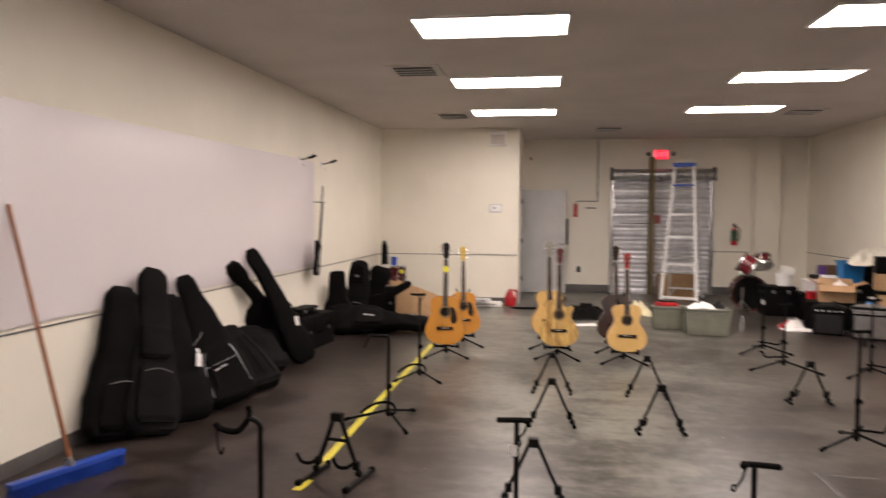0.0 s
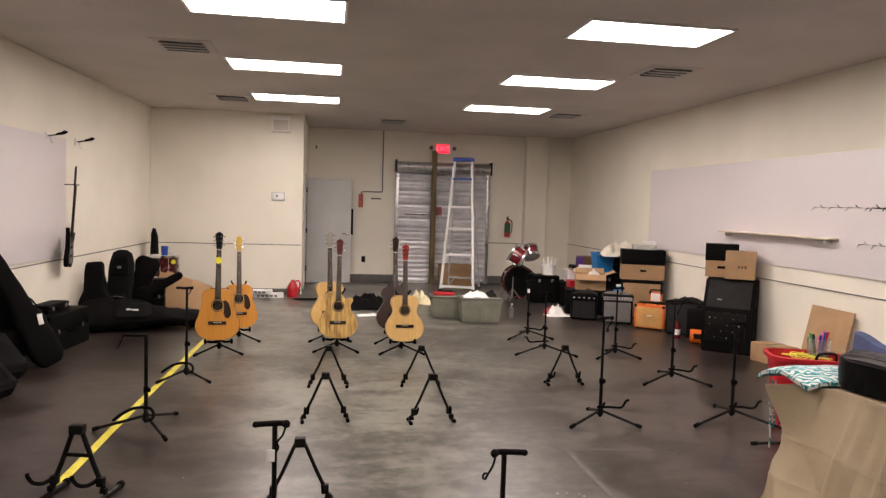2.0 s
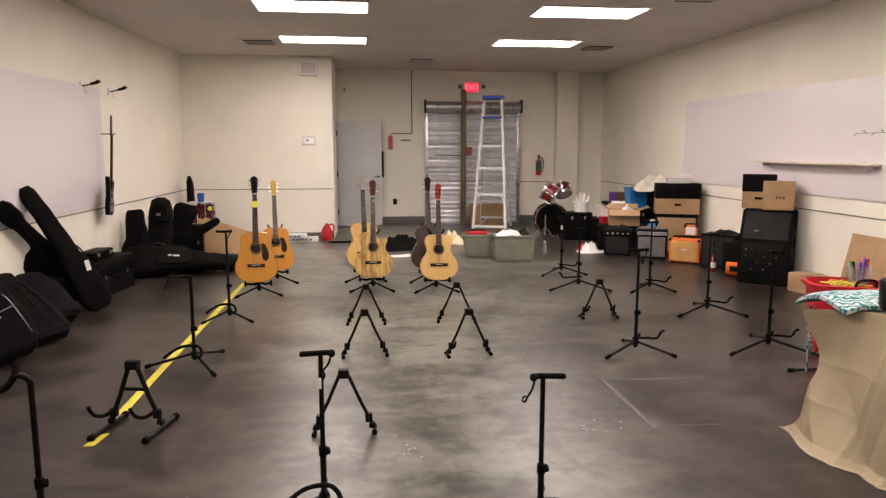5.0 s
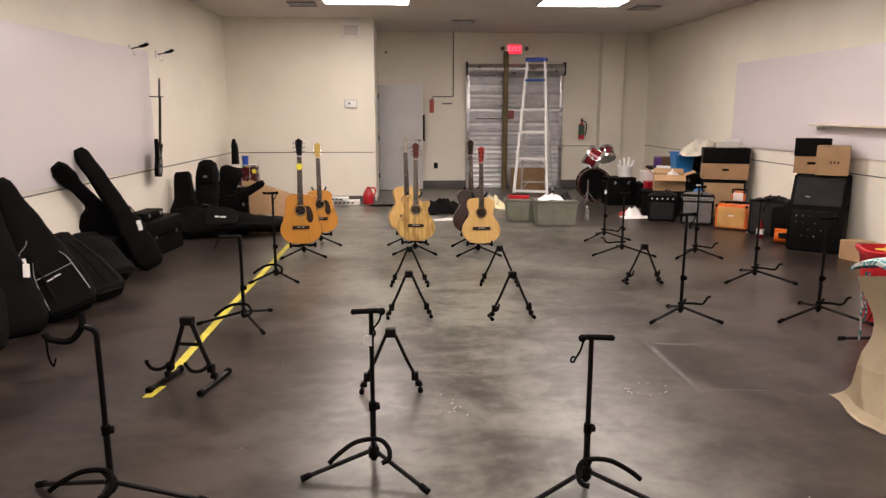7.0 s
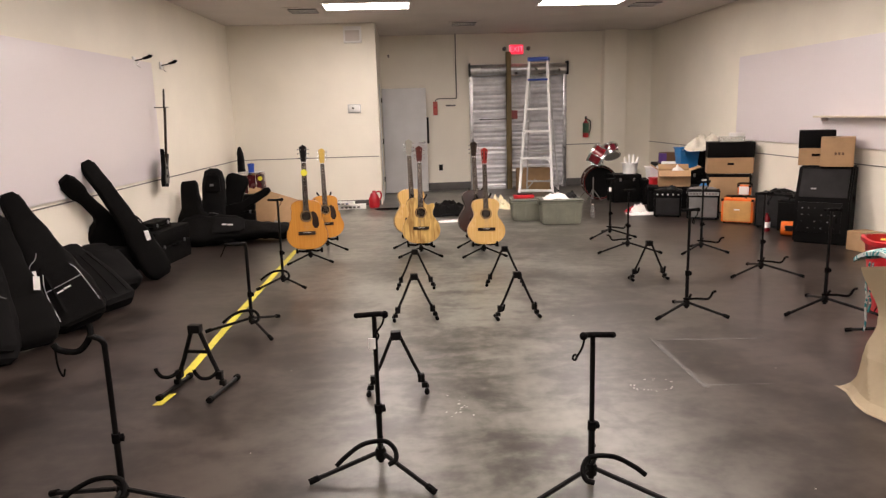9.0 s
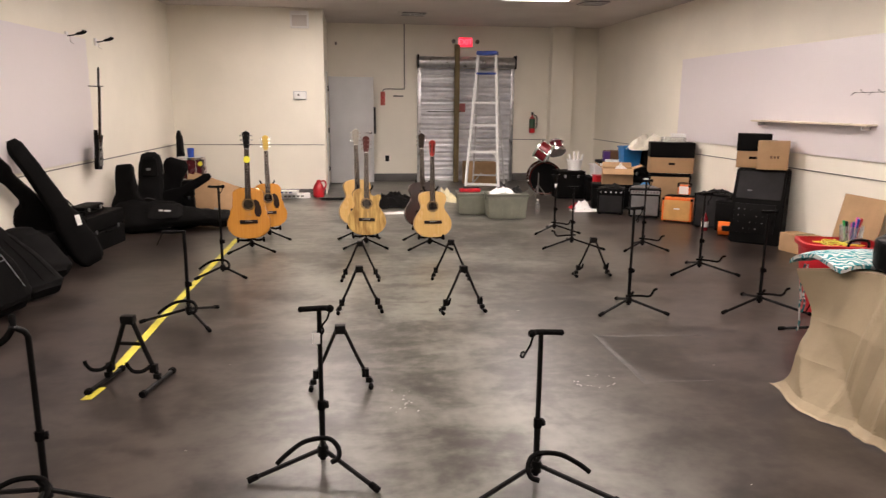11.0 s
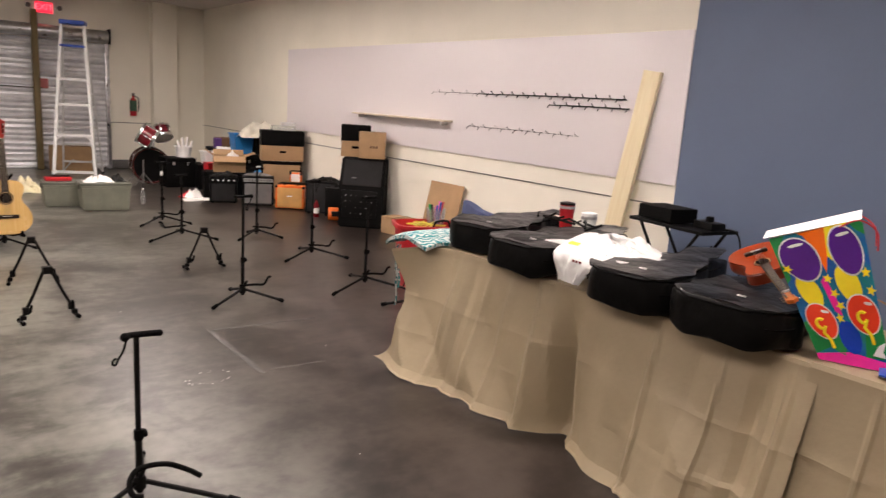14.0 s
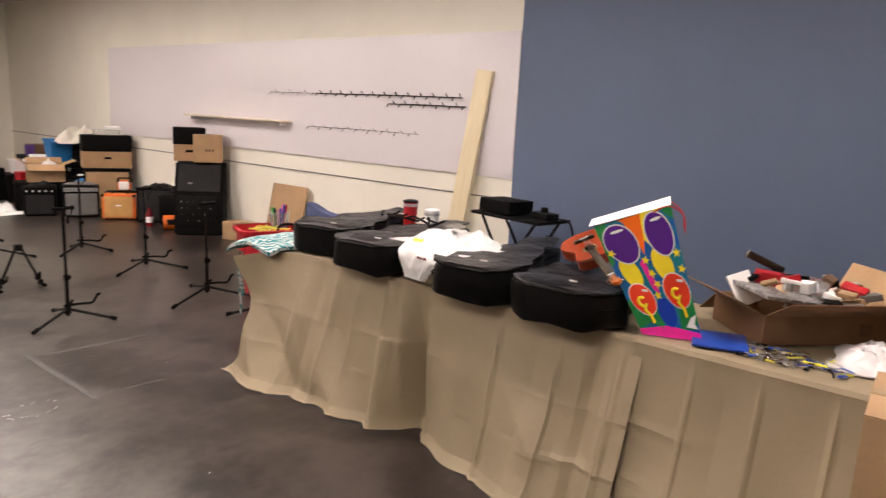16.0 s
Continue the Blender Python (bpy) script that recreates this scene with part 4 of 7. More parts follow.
def seen_body(neck, body, thick, waist=0.78, tip=0.9, bend=0.0):
    """Rows for a guitar-shaped bag: half widths of neck and body, half thickness."""
    return [(0, body * 0.55, thick * 0.5, 0), (0.025, body * 0.78, thick * 0.85, 0), (0.07, body * 0.95, thick, 0), (0.16, body, thick, 0), (0.27, body * waist, thick, 0), (0.36, body * waist * 1.02, thick * 0.95, 0), (0.44, body * 0.66, thick * 0.9, 0),
            (0.53, neck * 1.15, thick * 0.8, 0), (0.75, neck, thick * 0.7, bend * 0.3), (0.93, neck * tip, thick * 0.65, bend), (0.98, neck * tip * 0.85, thick * 0.55, bend), (1, neck * tip * 0.55, thick * 0.25, bend)]


def taper_body(top, body, thick):
    """Rows for a gig bag whose sides run straight from a wide body to a narrow top."""
    return [(0, body * 0.62, thick * 0.5, 0), (0.03, body * 0.85, thick * 0.85, 0), (0.09, body, thick, 0), (0.24, body, thick, 0), (0.40, body * 0.82, thick * 0.95, 0), (0.62, body * 0.55 + top * 0.15, thick * 0.8, 0), (0.9, top * 1.1, thick * 0.62, 0), (0.975, top * 0.95, thick * 0.55, 0), (1, top * 0.6, thick * 0.25, 0)]


bag_at_wall((-3.06, 4.36, 0.02), (west(4.6) + 0.09, 4.66, 1.04), 1.08, taper_body(0.105, 0.225, 0.085), "black nylon gig bag leaning on the wall", seed=1, pocket=True, spin=-28, power=4.5, wobble=0.014)
front = bag_at_wall((-2.86, 4.47, 0.02), (west(4.9) + 0.14, 4.98, 1.17), 1.27, taper_body(0.10, 0.205, 0.085), "black padded gig bag with front pockets leaning on another", material=M_NYLON2, seed=2, spin=-30, power=4.5, wobble=0.014)
part("small_pocket", loft_bag(0.26, [(0, 0.09, 0.015, 0), (0.1, 0.115, 0.028, 0), (0.85, 0.11, 0.026, 0), (1, 0.08, 0.01, 0)], 4, seed=33), M_NYLON2, front, m=pose(-0.01, -0.085, 0.54))
bag_at_wall((-2.76, 4.86, 0.02), (west(5.1) + 0.14, 5.16, 0.96), 1.02, taper_body(0.09, 0.19, 0.085), "wide black gig bag with a white tag leaning on other bags", tag=(0.10, 0.42), seed=3, spin=-35, pocket=False, power=4.5, wobble=0.014)
piped = bag_at_wall((-2.64, 5.34, 0.02), (west(5.45) + 0.08, 5.50, 1.06), 1.17, taper_body(0.075, 0.235, 0.09), "black gig bag with silver-piped front pocket and pale badge", tag=(-0.17, 0.40), seed=4, power=4.5, spin=-42, pocket=False, wobble=0.012)
pkt = part("piped_pocket", loft_bag(0.50, [(0, 0.15, 0.015, 0), (0.06, 0.19, 0.03, 0), (0.55, 0.185, 0.032, 0), (0.85, 0.15, 0.026, 0), (1, 0.09, 0.01, 0)], 4.5, seed=9), M_NYLON, piped, m=pose(0, -0.09, 0.03))
for pts in ([(-0.165, -0.036, 0.06), (-0.155, -0.042, 0.30), (-0.11, -0.04, 0.43)], [(0.165, -0.036, 0.10), (0.13, -0.042, 0.36), (0.10, -0.036, 0.44)], [(-0.155, -0.044, 0.30), (0.0, -0.048, 0.315), (0.13, -0.044, 0.33)]):
    part("silver_piping", tube(B(), curve(pts, 6), 0.0032, 5), M_STEEL, pkt, "silver piping")
part("silver_piping", tube(B(), curve([(-0.175, -0.088, 0.42), (-0.155, -0.088, 0.55), (-0.09, -0.09, 0.60), (-0.06, -0.09, 0.64)], 5), 0.0032, 5), M_STEEL, piped, "silver piping")
for k, (dx, w_) in enumerate(((-0.035, 0.05), (0.025, 0.055))):
    part("badge", box(B(), dx, -0.047, 0.272 + 0.005 * k, w_, 0.004, 0.011, pose(0, 0, 0, 0, -6, 0), bevel=0.001), M_PAPER, pkt, "small pale sewn lettering bar")
part("dark_strap", box(B(), -0.10, -0.05, 0.26, 0.022, 0.006, 0.30, bevel=0.002), M_NYLON2, pkt)
low = bag_at_wall((-2.54, 5.80, 0.06), (-2.98, 6.06, 0.44), 0.76, [(0, 0.12, 0.05, 0), (0.05, 0.165, 0.085, 0), (0.35, 0.16, 0.09, 0), (0.7, 0.12, 0.07, 0), (0.95, 0.09, 0.05, 0), (1, 0.05, 0.02, 0)], "charcoal gig bag with a ribbed flap slumped low against other bags", material=M_NYLON2, seed=5, pocket=False, spin=-30, power=5, wobble=0.014)
for k in range(3):
    part("seam", tube(B(), curve([(-0.10 + 0.10 * k, -0.088, 0.06), (-0.085 + 0.085 * k, -0.094, 0.30), (-0.06 + 0.06 * k, -0.072, 0.58)], 5), 0.005, 5), M_RUBBER, low)
bag_at_wall((-2.72, 6.36, 0.05), (-3.10, 6.62, 0.44), 0.60, [(0, 0.14, 0.06, 0), (0.08, 0.21, 0.11, 0), (0.6, 0.19, 0.11, 0), (0.92, 0.13, 0.07, 0), (1, 0.08, 0.03, 0)], "charcoal soft case slumped on the floor", material=M_NYLON2, seed=6, pocket=False, spin=-30, power=4, wobble=0.016)
bag_at_wall((-2.60, 7.04, 0.02), (west(6.9) + 0.07, 6.90, 1.20), 1.33, seen_body(0.08, 0.145, 0.065, 0.92, 0.95, -0.03), "long-necked black guitar bag with a white tag leaning on the wall", tag=(0.06, 0.33), seed=7, pocket=False, spin=-46, power=4.5)
bag_at_wall((-2.95, 7.62, 0.10), (west(6.38) + 0.06, 6.40, 1.09), 1.58, [(0, 0.10, 0.04, -0.05), (0.05, 0.18, 0.06, -0.07), (0.25, 0.19, 0.06, -0.08), (0.40, 0.20, 0.06, -0.09), (0.52, 0.21, 0.055, -0.13), (0.56, 0.16, 0.05, -0.09), (0.585, 0.07, 0.045, 0), (0.80, 0.058, 0.045, 0), (0.87, 0.085, 0.045, 0), (0.97, 0.08, 0.04, 0), (1, 0.05, 0.02, 0)], "black horned guitar bag leaning steeply along the wall", seed=8, pocket=False, spin=-52, power=4.5)
bag_at_wall((-2.98, 6.42, 0.32), (west(6.0) + 0.10, 5.96, 0.40), 0.50, SLIM, "black soft case lying against other cases", seed=9, pocket=False)


def hard_case(m, w, d, h, label):
    t = thing("instrument_case", m, label, "case", "hard cases")
    part("lower_shell", box(B(), 0, 0, h * 0.27, w, d, h * 0.54, bevel=0.02), M_VINYL, t)
    part("lid", box(B(), 0, 0, h * 0.78, w, d, h * 0.44, bevel=0.02), M_VINYL, t)
    for k in (-0.3, 0.3):
        part("latch", box(B(), k * w, -d / 2 - 0.003, h * 0.55, 0.03, 0.012, 0.04, bevel=0.003), M_STEEL, t)
    part("handle", tube(B(), curve([(-0.06, -d / 2, h * 0.5), (-0.05, -d / 2 - 0.03, h * 0.5), (0.05, -d / 2 - 0.03, h * 0.5), (0.06, -d / 2, h * 0.5)], 4), 0.008, 6), M_RUBBER, t)
    return t


hard_case(pose(-2.84, 7.90, 0, 0, 0, 83), 0.84, 0.22, 0.39, "black hard instrument case standing on the floor")
hard_case(pose(-2.93, 7.86, 0.392, 0, 0, 84), 0.45, 0.20, 0.09, "small black hard case lying on a larger one")
hard_case(pose(-3.02, 6.86, 0.0, 0, 0, 62), 0.30, 0.24, 0.36, "small grey-black amplifier case behind soft bags")
# pile in the far corner
gig_bag(pose(-2.84, 9.08, 0.01, -8, -6, -4), 0.80, [(0, 0.2, 0.06, 0), (0.1, 0.25, 0.08, 0), (0.35, 0.21, 0.075, 0), (0.6, 0.13, 0.065, 0.0), (0.95, 0.10, 0.05, 0), (1, 0.08, 0.03, 0.0)], "black gig bag standing in the corner pile", seed=10, pocket=False, power=4.5, wobble=0.014)
upright = gig_bag(pose(-2.70, 9.40, 0.01, -8, 2, 0), 0.93, [(0, 0.15, 0.05, 0), (0.1, 0.17, 0.08, 0), (0.8, 0.145, 0.075, 0), (0.94, 0.12, 0.06, 0), (0.985, 0.09, 0.04, 0), (1, 0.05, 0.02, 0)], "charcoal padded case with a front pocket propped in the pile", seed=11, material=M_NYLON2, power=4.5)
part("upper_pocket", loft_bag(0.26, [(0, 0.08, 0.015, 0), (0.1, 0.105, 0.035, 0), (0.85, 0.09, 0.03, 0), (1, 0.05, 0.01, 0)], 4.5, seed=35), M_NYLON, upright, m=pose(0, -0.075, 0.60))
part("badge", box(B(), 0, -0.115, 0.70, 0.05, 0.004, 0.03, bevel=0.001), M_GRILL, upright)
gig_bag(pose(-2.62, 9.58, 0.01, -6, 17, 0), 0.86, [(0, 0.12, 0.05, 0), (0.1, 0.13, 0.07, 0), (0.7, 0.12, 0.06, 0), (0.9, 0.155, 0.055, 0), (0.985, 0.13, 0.04, 0), (1, 0.10, 0.03, 0)], "black soft case propped at an angle in the pile", seed=12, pocket=False, power=5)
hard_case(pose(-2.42, 9.95, 0, 0, 0, 8), 0.34, 0.20, 0.52, "dark square case standing in the corner pile")
lying = gig_bag(flat(-2.98, 8.86, 0.20, 4) @ pose(0, 0, 0, 0, 0, 38), 1.36, [(0, 0.14, 0.05, 0), (0.05, 0.22, 0.075, 0), (0.16, 0.25, 0.085, 0), (0.32, 0.215, 0.085, 0), (0.46, 0.20, 0.08, 0), (0.6, 0.14, 0.075, 0.02), (0.93, 0.09, 0.06, 0.06), (1, 0.05, 0.03, 0.06)], "black gig bag with a pale badge lying on the concrete", seed=13, pocket=False, power=4.5, wobble=0.02)
lp = part("pocket", loft_bag(0.40, [(0, 0.10, 0.012, 0), (0.1, 0.135, 0.026, 0), (0.85, 0.125, 0.024, 0), (1, 0.08, 0.01, 0)], 4.5, seed=37), M_NYLON2, lying, m=pose(0.02, -0.085, 0.42))
for k, (dz, w_) in enumerate(((0.15, 0.05), (0.225, 0.075))):
    part("badge", box(B(), 0.004 * k, -0.030, dz, 0.024, 0.004, w_, pose(0, 0, 0, 0, 4, 0), bevel=0.001), M_PAPER, lp, "small pale sewn lettering bar")
gig_bag(flat(-2.45, 9.20, 0.12, -4), 0.92, [(0, 0.12, 0.06, 0), (0.08, 0.20, 0.11, 0), (0.5, 0.19, 0.115, 0), (0.8, 0.16, 0.10, 0), (1, 0.08, 0.05, 0)], "black gig bag lying flat on the concrete", seed=14, pocket=False, power=3.5, wobble=0.02)
gig_bag(Matrix.Translation((-2.75, 9.46, 0.16)) @ pose(0, 0, 0, 0, 60, 0), 0.95, seen_body(0.055, 0.15, 0.05), "slim black gig bag with its neck rising across the pile", seed=15, pocket=False, power=4.5)
bag_at_wall((-2.80, 11.78, 0.02), (-2.86, 11.9, 1.10), 1.10, [(0, 0.10, 0.04, 0), (0.05, 0.15, 0.06, 0), (0.5, 0.12, 0.06, 0), (0.9, 0.11, 0.05, 0), (1, 0.05, 0.02, 0)], "black gig bag standing behind a drum", seed=16, pocket=False)


def carton(m, w, d, h, label, lid=None, flaps=None, material=None, group="", mark=False, tape=True, name="cardboard_box"):
    """A carton with walls of board; lid: height of a black lid; flaps: angles of four open flaps."""
    t = thing(name, m, label, "box", group)
    material = material or M_CARTON
    k = 0.006
    part("bottom", box(B(), 0, 0, k, w - 2 * k, d - 2 * k, 2 * k), material, t)
    for sx in (-1, 1):
        part("side", box(B(), sx * (w / 2 - k / 2), 0, h / 2, k, d, h, bevel=0.002), material, t)
        part("end", box(B(), 0, sx * (d / 2 - k / 2), h / 2, w - 2 * k, k, h - 0.002, bevel=0.002), material, t)
    if lid:
        part("lid", box(B(), 0, 0, h - lid / 2 + 0.006, w + 0.012, d + 0.012, lid, bevel=0.006), M_VINYL, t, "black lid")
        part("hand_hole", box(B(), 0, -d / 2 - 0.002, (h - lid) * 0.62, 0.09, 0.006, 0.03, bevel=0.002), M_HOLE, t)
    elif flaps:
        for (sx, sy), an in zip(((-1, 0), (1, 0), (0, -1), (0, 1)), flaps):
            f = B()
            if sx:
                box(f, sx * d * 0.22, 0, 0, d * 0.44, d * 0.98, 0.005, bevel=0.001)
                part("flap", f, material, t, m=pose(sx * w / 2, 0, h, 0, -sx * an, 0))
            else:
                box(f, 0, sy * d * 0.22, 0, w * 0.98, d * 0.44, 0.005, bevel=0.001)
                part("flap", f, material, t, m=pose(0, sy * d / 2, h, sy * an, 0, 0))
    else:
        for sx in (-1, 1):
            part("flap", box(B(), sx * w / 4, 0, h + 0.003, w / 2 - 0.003, d, 0.006, bevel=0.002), material, t)
        if tape:
            part("packing_tape", box(B(), 0, 0, h + 0.0075, 0.05, d + 0.004, 0.003), mat("packing_tape", (0.45, 0.33, 0.2), 0.25), t)
    if mark:
        for i in range(3):
            part("printed_mark", box(B(), 0.02 + 0.035 * (i - 1), -d / 2 - 0.0015, h * 0.45, 0.022, 0.003, 0.03), M_CARTONIN, t)
    return t


carton(pose(-2.55, 10.75, 0, 0, 0, 15), 0.6, 0.3, 0.40, "brown carton behind gig bags")
single("cardboard_sheet", box(B(), 0, 0, 0.0, 0.66, 0.012, 0.40, bevel=0.002), M_CARTON, "flattened brown cardboard leaning in the corner pile", "cardboard", pose(-2.08, 10.40, 0.288, -20, 20, 6))
single("cardboard_sheet", box(B(), 0, 0, 0.0, 0.46, 0.012, 0.50, bevel=0.002), M_CARTON, "second flattened cardboard piece in the corner pile", "cardboard", pose(-2.22, 10.20, 0.29, -14, 14, -4))


def drum(m, r, h, label, lugs=6, shell=None, stand=False, name="drum"):
    t = thing(name, m, label, "drum", "drums")
    shell = shell or M_DRUM
    part("shell", lathe(B(), [(r * 0.2, 0.01), (r, 0.01), (r, h - 0.01), (r * 0.2, h - 0.01)], 32), shell, t)
    for z, nm in ((0.0, "bottom_head"), (h - 0.012, "top_head")):
        part(nm, lathe(B(), [(0.002, z), (r * 0.985, z), (r * 0.985, z + 0.012), (0.002, z + 0.012)], 32), M_SKIN, t)
    for z, nm in ((-0.004, "lower_hoop"), (h - 0.03, "upper_hoop")):
        part(nm, lathe(B(), [(r + 0.001, z), (r + 0.014, z), (r + 0.014, z + 0.034), (r + 0.001, z + 0.034)], 32), M_CHROME, t)
    for k in range(lugs):
        a = 2 * math.pi * k / lugs
        g = B()
        box(g, 0, 0, 0, 0.02, 0.024, 0.05, bevel=0.005)
        tube(g, [(0, 0, -h / 2 + 0.02), (0, 0, h / 2 - 0.02)], 0.004, 6)
        part("lug", g, M_CHROME, t, m=pose((r + 0.012) * math.cos(a), (r + 0.012) * math.sin(a), h / 2, 0, 0, math.degrees(a)))
    if stand:
        for k in range(3):
            a = 2 * math.pi * k / 3 + 0.5
            part("leg", tube(B(), [((r + 0.02) * math.cos(a), (r + 0.02) * math.sin(a), h * 0.6), ((r + 0.03) * math.cos(a), (r + 0.03) * math.sin(a), -stand)], 0.007, 6), M_CHROME, t)
    return t


drum(pose(-2.585, 11.38, 0.38), 0.205, 0.345, "dark wine floor drum with a yellow sticker on its rim", stand=0.378, shell=mat("dark_wine_wrap", (0.06, 0.008, 0.012), 0.25, coat=0.4, bump=0))
single("sticker_dot", disc(B(), -2.40, 11.16, 0.64, 0.035, 0.003), M_YELLOWP, "round yellow price sticker on a drum", "sticker")
cupb = thing("plastic_cup", pose(-2.57, 11.35, 0.726), "blue plastic cup on a drum", "cup")
part("body", lathe(B(), [(0.002, 0), (0.045, 0), (0.055, 0.14), (0.05, 0.14), (0.042, 0.006), (0.002, 0.006)], 18), M_BLUEPL, cupb)

# ---------- left wall fittings ----------
for y in (8.38, 9.19):
    h = thing("guitar_hanger", west_pose @ pose(0, y - JOG, 2.26), "dark wall hanger hook for a guitar", "wall hook", "wall hangers")
    part("backplate", box(B(), 0.014, 0, 0, 0.02, 0.06, 0.09, bevel=0.004), M_WHITE, h)
    part("arm", tube(B(), [(0.02, 0, 0), (0.10, 0, 0.012), (0.13, 0, 0.03)], 0.007), M_BLACK, h)
    for sy in (-1, 1):
        part("prong", tube(B(), curve([(0.12, 0, 0.02), (0.14, sy * 0.03, 0.025), (0.19, sy * 0.034, 0.04), (0.21, sy * 0.034, 0.06)], 4), 0.011), M_RUBBER, h)
    part("strap_hook", tube(B(), curve([(0.05, 0, 0.0), (0.05, 0, -0.06), (0.08, 0, -0.08)], 4), 0.004, 6), M_CHROME, h)


def hanging_electric():
    t = thing("electric_guitar", west_pose @ pose(0.13, 8.62 - JOG, 0.78, 0, 0, 90) @ pose(0, 0, 0, 4, 0, 10), "slim black electric guitar hanging on the wall", "guitar")
    o = [(0.0, 0.02), (0.09, 0.0), (0.15, 0.05), (0.16, 0.13), (0.13, 0.2), (0.115, 0.25), (0.14, 0.33), (0.16, 0.40), (0.11, 0.37), (0.04, 0.33), (-0.04, 0.33), (-0.10, 0.40), (-0.15, 0.47), (-0.13, 0.36), (-0.115, 0.25), (-0.14, 0.17), (-0.16, 0.1), (-0.12, 0.02)]
    part("body", slab(B(), o, -0.022, 0.022, 0.006), M_VINYL, t)
    part("scratch_plate", slab(B(), [(x * 0.6, 0.04 + z * 0.7) for x, z in o], -0.026, -0.023), M_LINE, t)
    nk = B()
    box(nk, 0, -0.018, 0.62, 0.045, 0.025, 0.66, bevel=0.006)
    part("neck", nk, M_ROSE, t)
    part("headstock", slab(B(), [(-0.022, 0.94), (-0.04, 0.98), (-0.03, 1.14), (0.0, 1.17), (0.03, 1.10), (0.022, 0.94)], -0.018, -0.004, 0.002), M_BLACK, t)
    for k in range(6):
        part("tuner", box(B(), -0.05, -0.01, 0.985 + 0.026 * k, 0.025, 0.008, 0.012, bevel=0.003), M_CHROME, t)
    for z in (0.14, 0.24):
        part("pickup", box(B(), 0, -0.028, z, 0.085, 0.01, 0.035, bevel=0.003), M_BLACK, t)
    hk = part("wall_hook", tube(B(), curve([(0, 0.10, 0.95), (0, 0.0, 0.955), (0.03, -0.05, 0.96)], 4), 0.007), M_LINE, t)


hanging_electric()

br = thing("push_broom", pose(-2.89, 3.66, 0), "blue push broom with a brown wooden handle leaning on the wall", "broom")
yaw = 68
part("head_block", box(B(), 0, 0, 0.085, 0.70, 0.065, 0.035, pose(0, 0, 0, 0, 0, yaw), bevel=0.008), M_BLUEPL, br)
bb = B()
for k in range(90):
    for j in range(4):
        x = -0.34 + 0.68 * k / 89 + random.uniform(-0.003, 0.003)
        y = -0.024 + 0.016 * j + random.uniform(-0.003, 0.003)
        sp = random.uniform(-0.02, 0.02)
        q = pose(0, 0, 0, 0, 0, yaw)
        tube(bb, [q @ Vector((x, y, 0.07)), q @ Vector((x + sp * 0.3, y * 1.6 + sp, 0.002))], 0.0035, 3)
part("bristles", bb, M_BLUEPL, br, kind="stuff")
top = Vector((west(3.69) + 0.025 + 2.89, 3.69 - 3.66, 1.64))
part("handle", tube(B(), [(0.01, 0.0, 0.10), Vector((0.01, 0, 0.1)).lerp(top, 0.5), top], 0.0135, 12), M_BROOMW, br)
part("socket", lathe(B(), [(0.01, 0), (0.022, 0), (0.018, 0.06), (0.01, 0.06)], 12, pose(0.01, 0, 0.098, 14, -12, 0)), M_STEEL, br)


# ---------- clutter on the far floor ----------
def crumpled(size, seed, height, fall=1.0, n=28):
    """A heap of soft cloth or plastic."""
    bm = B()
    bmesh.ops.create_grid(bm, x_segments=n, y_segments=n, size=0.5)
    for v in bm.verts:
        r = math.hypot(v.co.x, v.co.y) * 2
        k = max(0, 1 - r ** 2.2 * 0.85)
        q = noise.fractal(Vector((v.co.x * 3.2 + seed, v.co.y * 3.2, seed)), 0.7, 2.1, 4)
        edge = 1 + 0.25 * noise.noise(Vector((v.co.x * 2 + seed, v.co.y * 2, 5)))
        ridge = abs(noise.noise(Vector((v.co.x * 6 + seed, v.co.y * 6, seed * 2)))) + 0.7 * abs(noise.noise(Vector((v.co.x * 13 + seed, v.co.y * 13, seed * 3))))
        v.co = Vector((v.co.x * size[0] * edge, v.co.y * size[1] * edge, max(0.006, height * (k * (0.55 + 0.5 * q) + 0.25 * ridge * k))))
    r = bmesh.ops.extrude_face_region(bm, geom=bm.faces[:])
    for v in [g for g in r["geom"] if isinstance(g, bmesh.types.BMVert)]:
        v.co.z = max(0.0, v.co.z - 0.005)
    return bm


single("blanket", crumpled((0.80, 0.62), 3.0, 0.25), M_NYLON, "black cloth heaped on the concrete floor", "blanket", pose(0.55, 10.9, 0.001))
single("paper_sheet", crumpled((0.36, 0.16), 6.0, 0.03), M_PAPER, "white paper sheet lying on the concrete", "paper", pose(0.54, 10.1, 0.001, 0, 0, 6))
single("paper_sheet", crumpled((0.62, 0.28), 8.0, 0.05), M_PAPER, "white plastic sheet lying along the wall", "paper", pose(-1.2, 12.1, 0.001))
M_BLUECARD = mat("dark_blue_card", (0.03, 0.05, 0.14), 0.5)
bx = carton(pose(-1.05, 11.95, 0, 0, 0, 4), 0.5, 0.16, 0.07, "flat white printed box lying on the floor", material=M_WHITE)
for i in range(5):
    part("printed_mark", box(B(), -0.16 + 0.07 * i, -0.082, 0.035, 0.045, 0.003, 0.03), M_LINE, bx)
bx = carton(pose(-1.25, 11.88, 0.082, 0, 0, -6), 0.52, 0.17, 0.05, "second flat white printed box lying on another", material=M_WHITE, tape=False)
for i in range(6):
    part("printed_mark", box(B(), -0.20 + 0.07 * i, -0.087, 0.026, 0.05, 0.003, 0.024), (M_LINE, M_BLUECARD)[i % 2], bx)
jug = thing("red_jug", pose(-0.66, 12.05, 0), "red plastic jug with a handle on the floor", "jug")
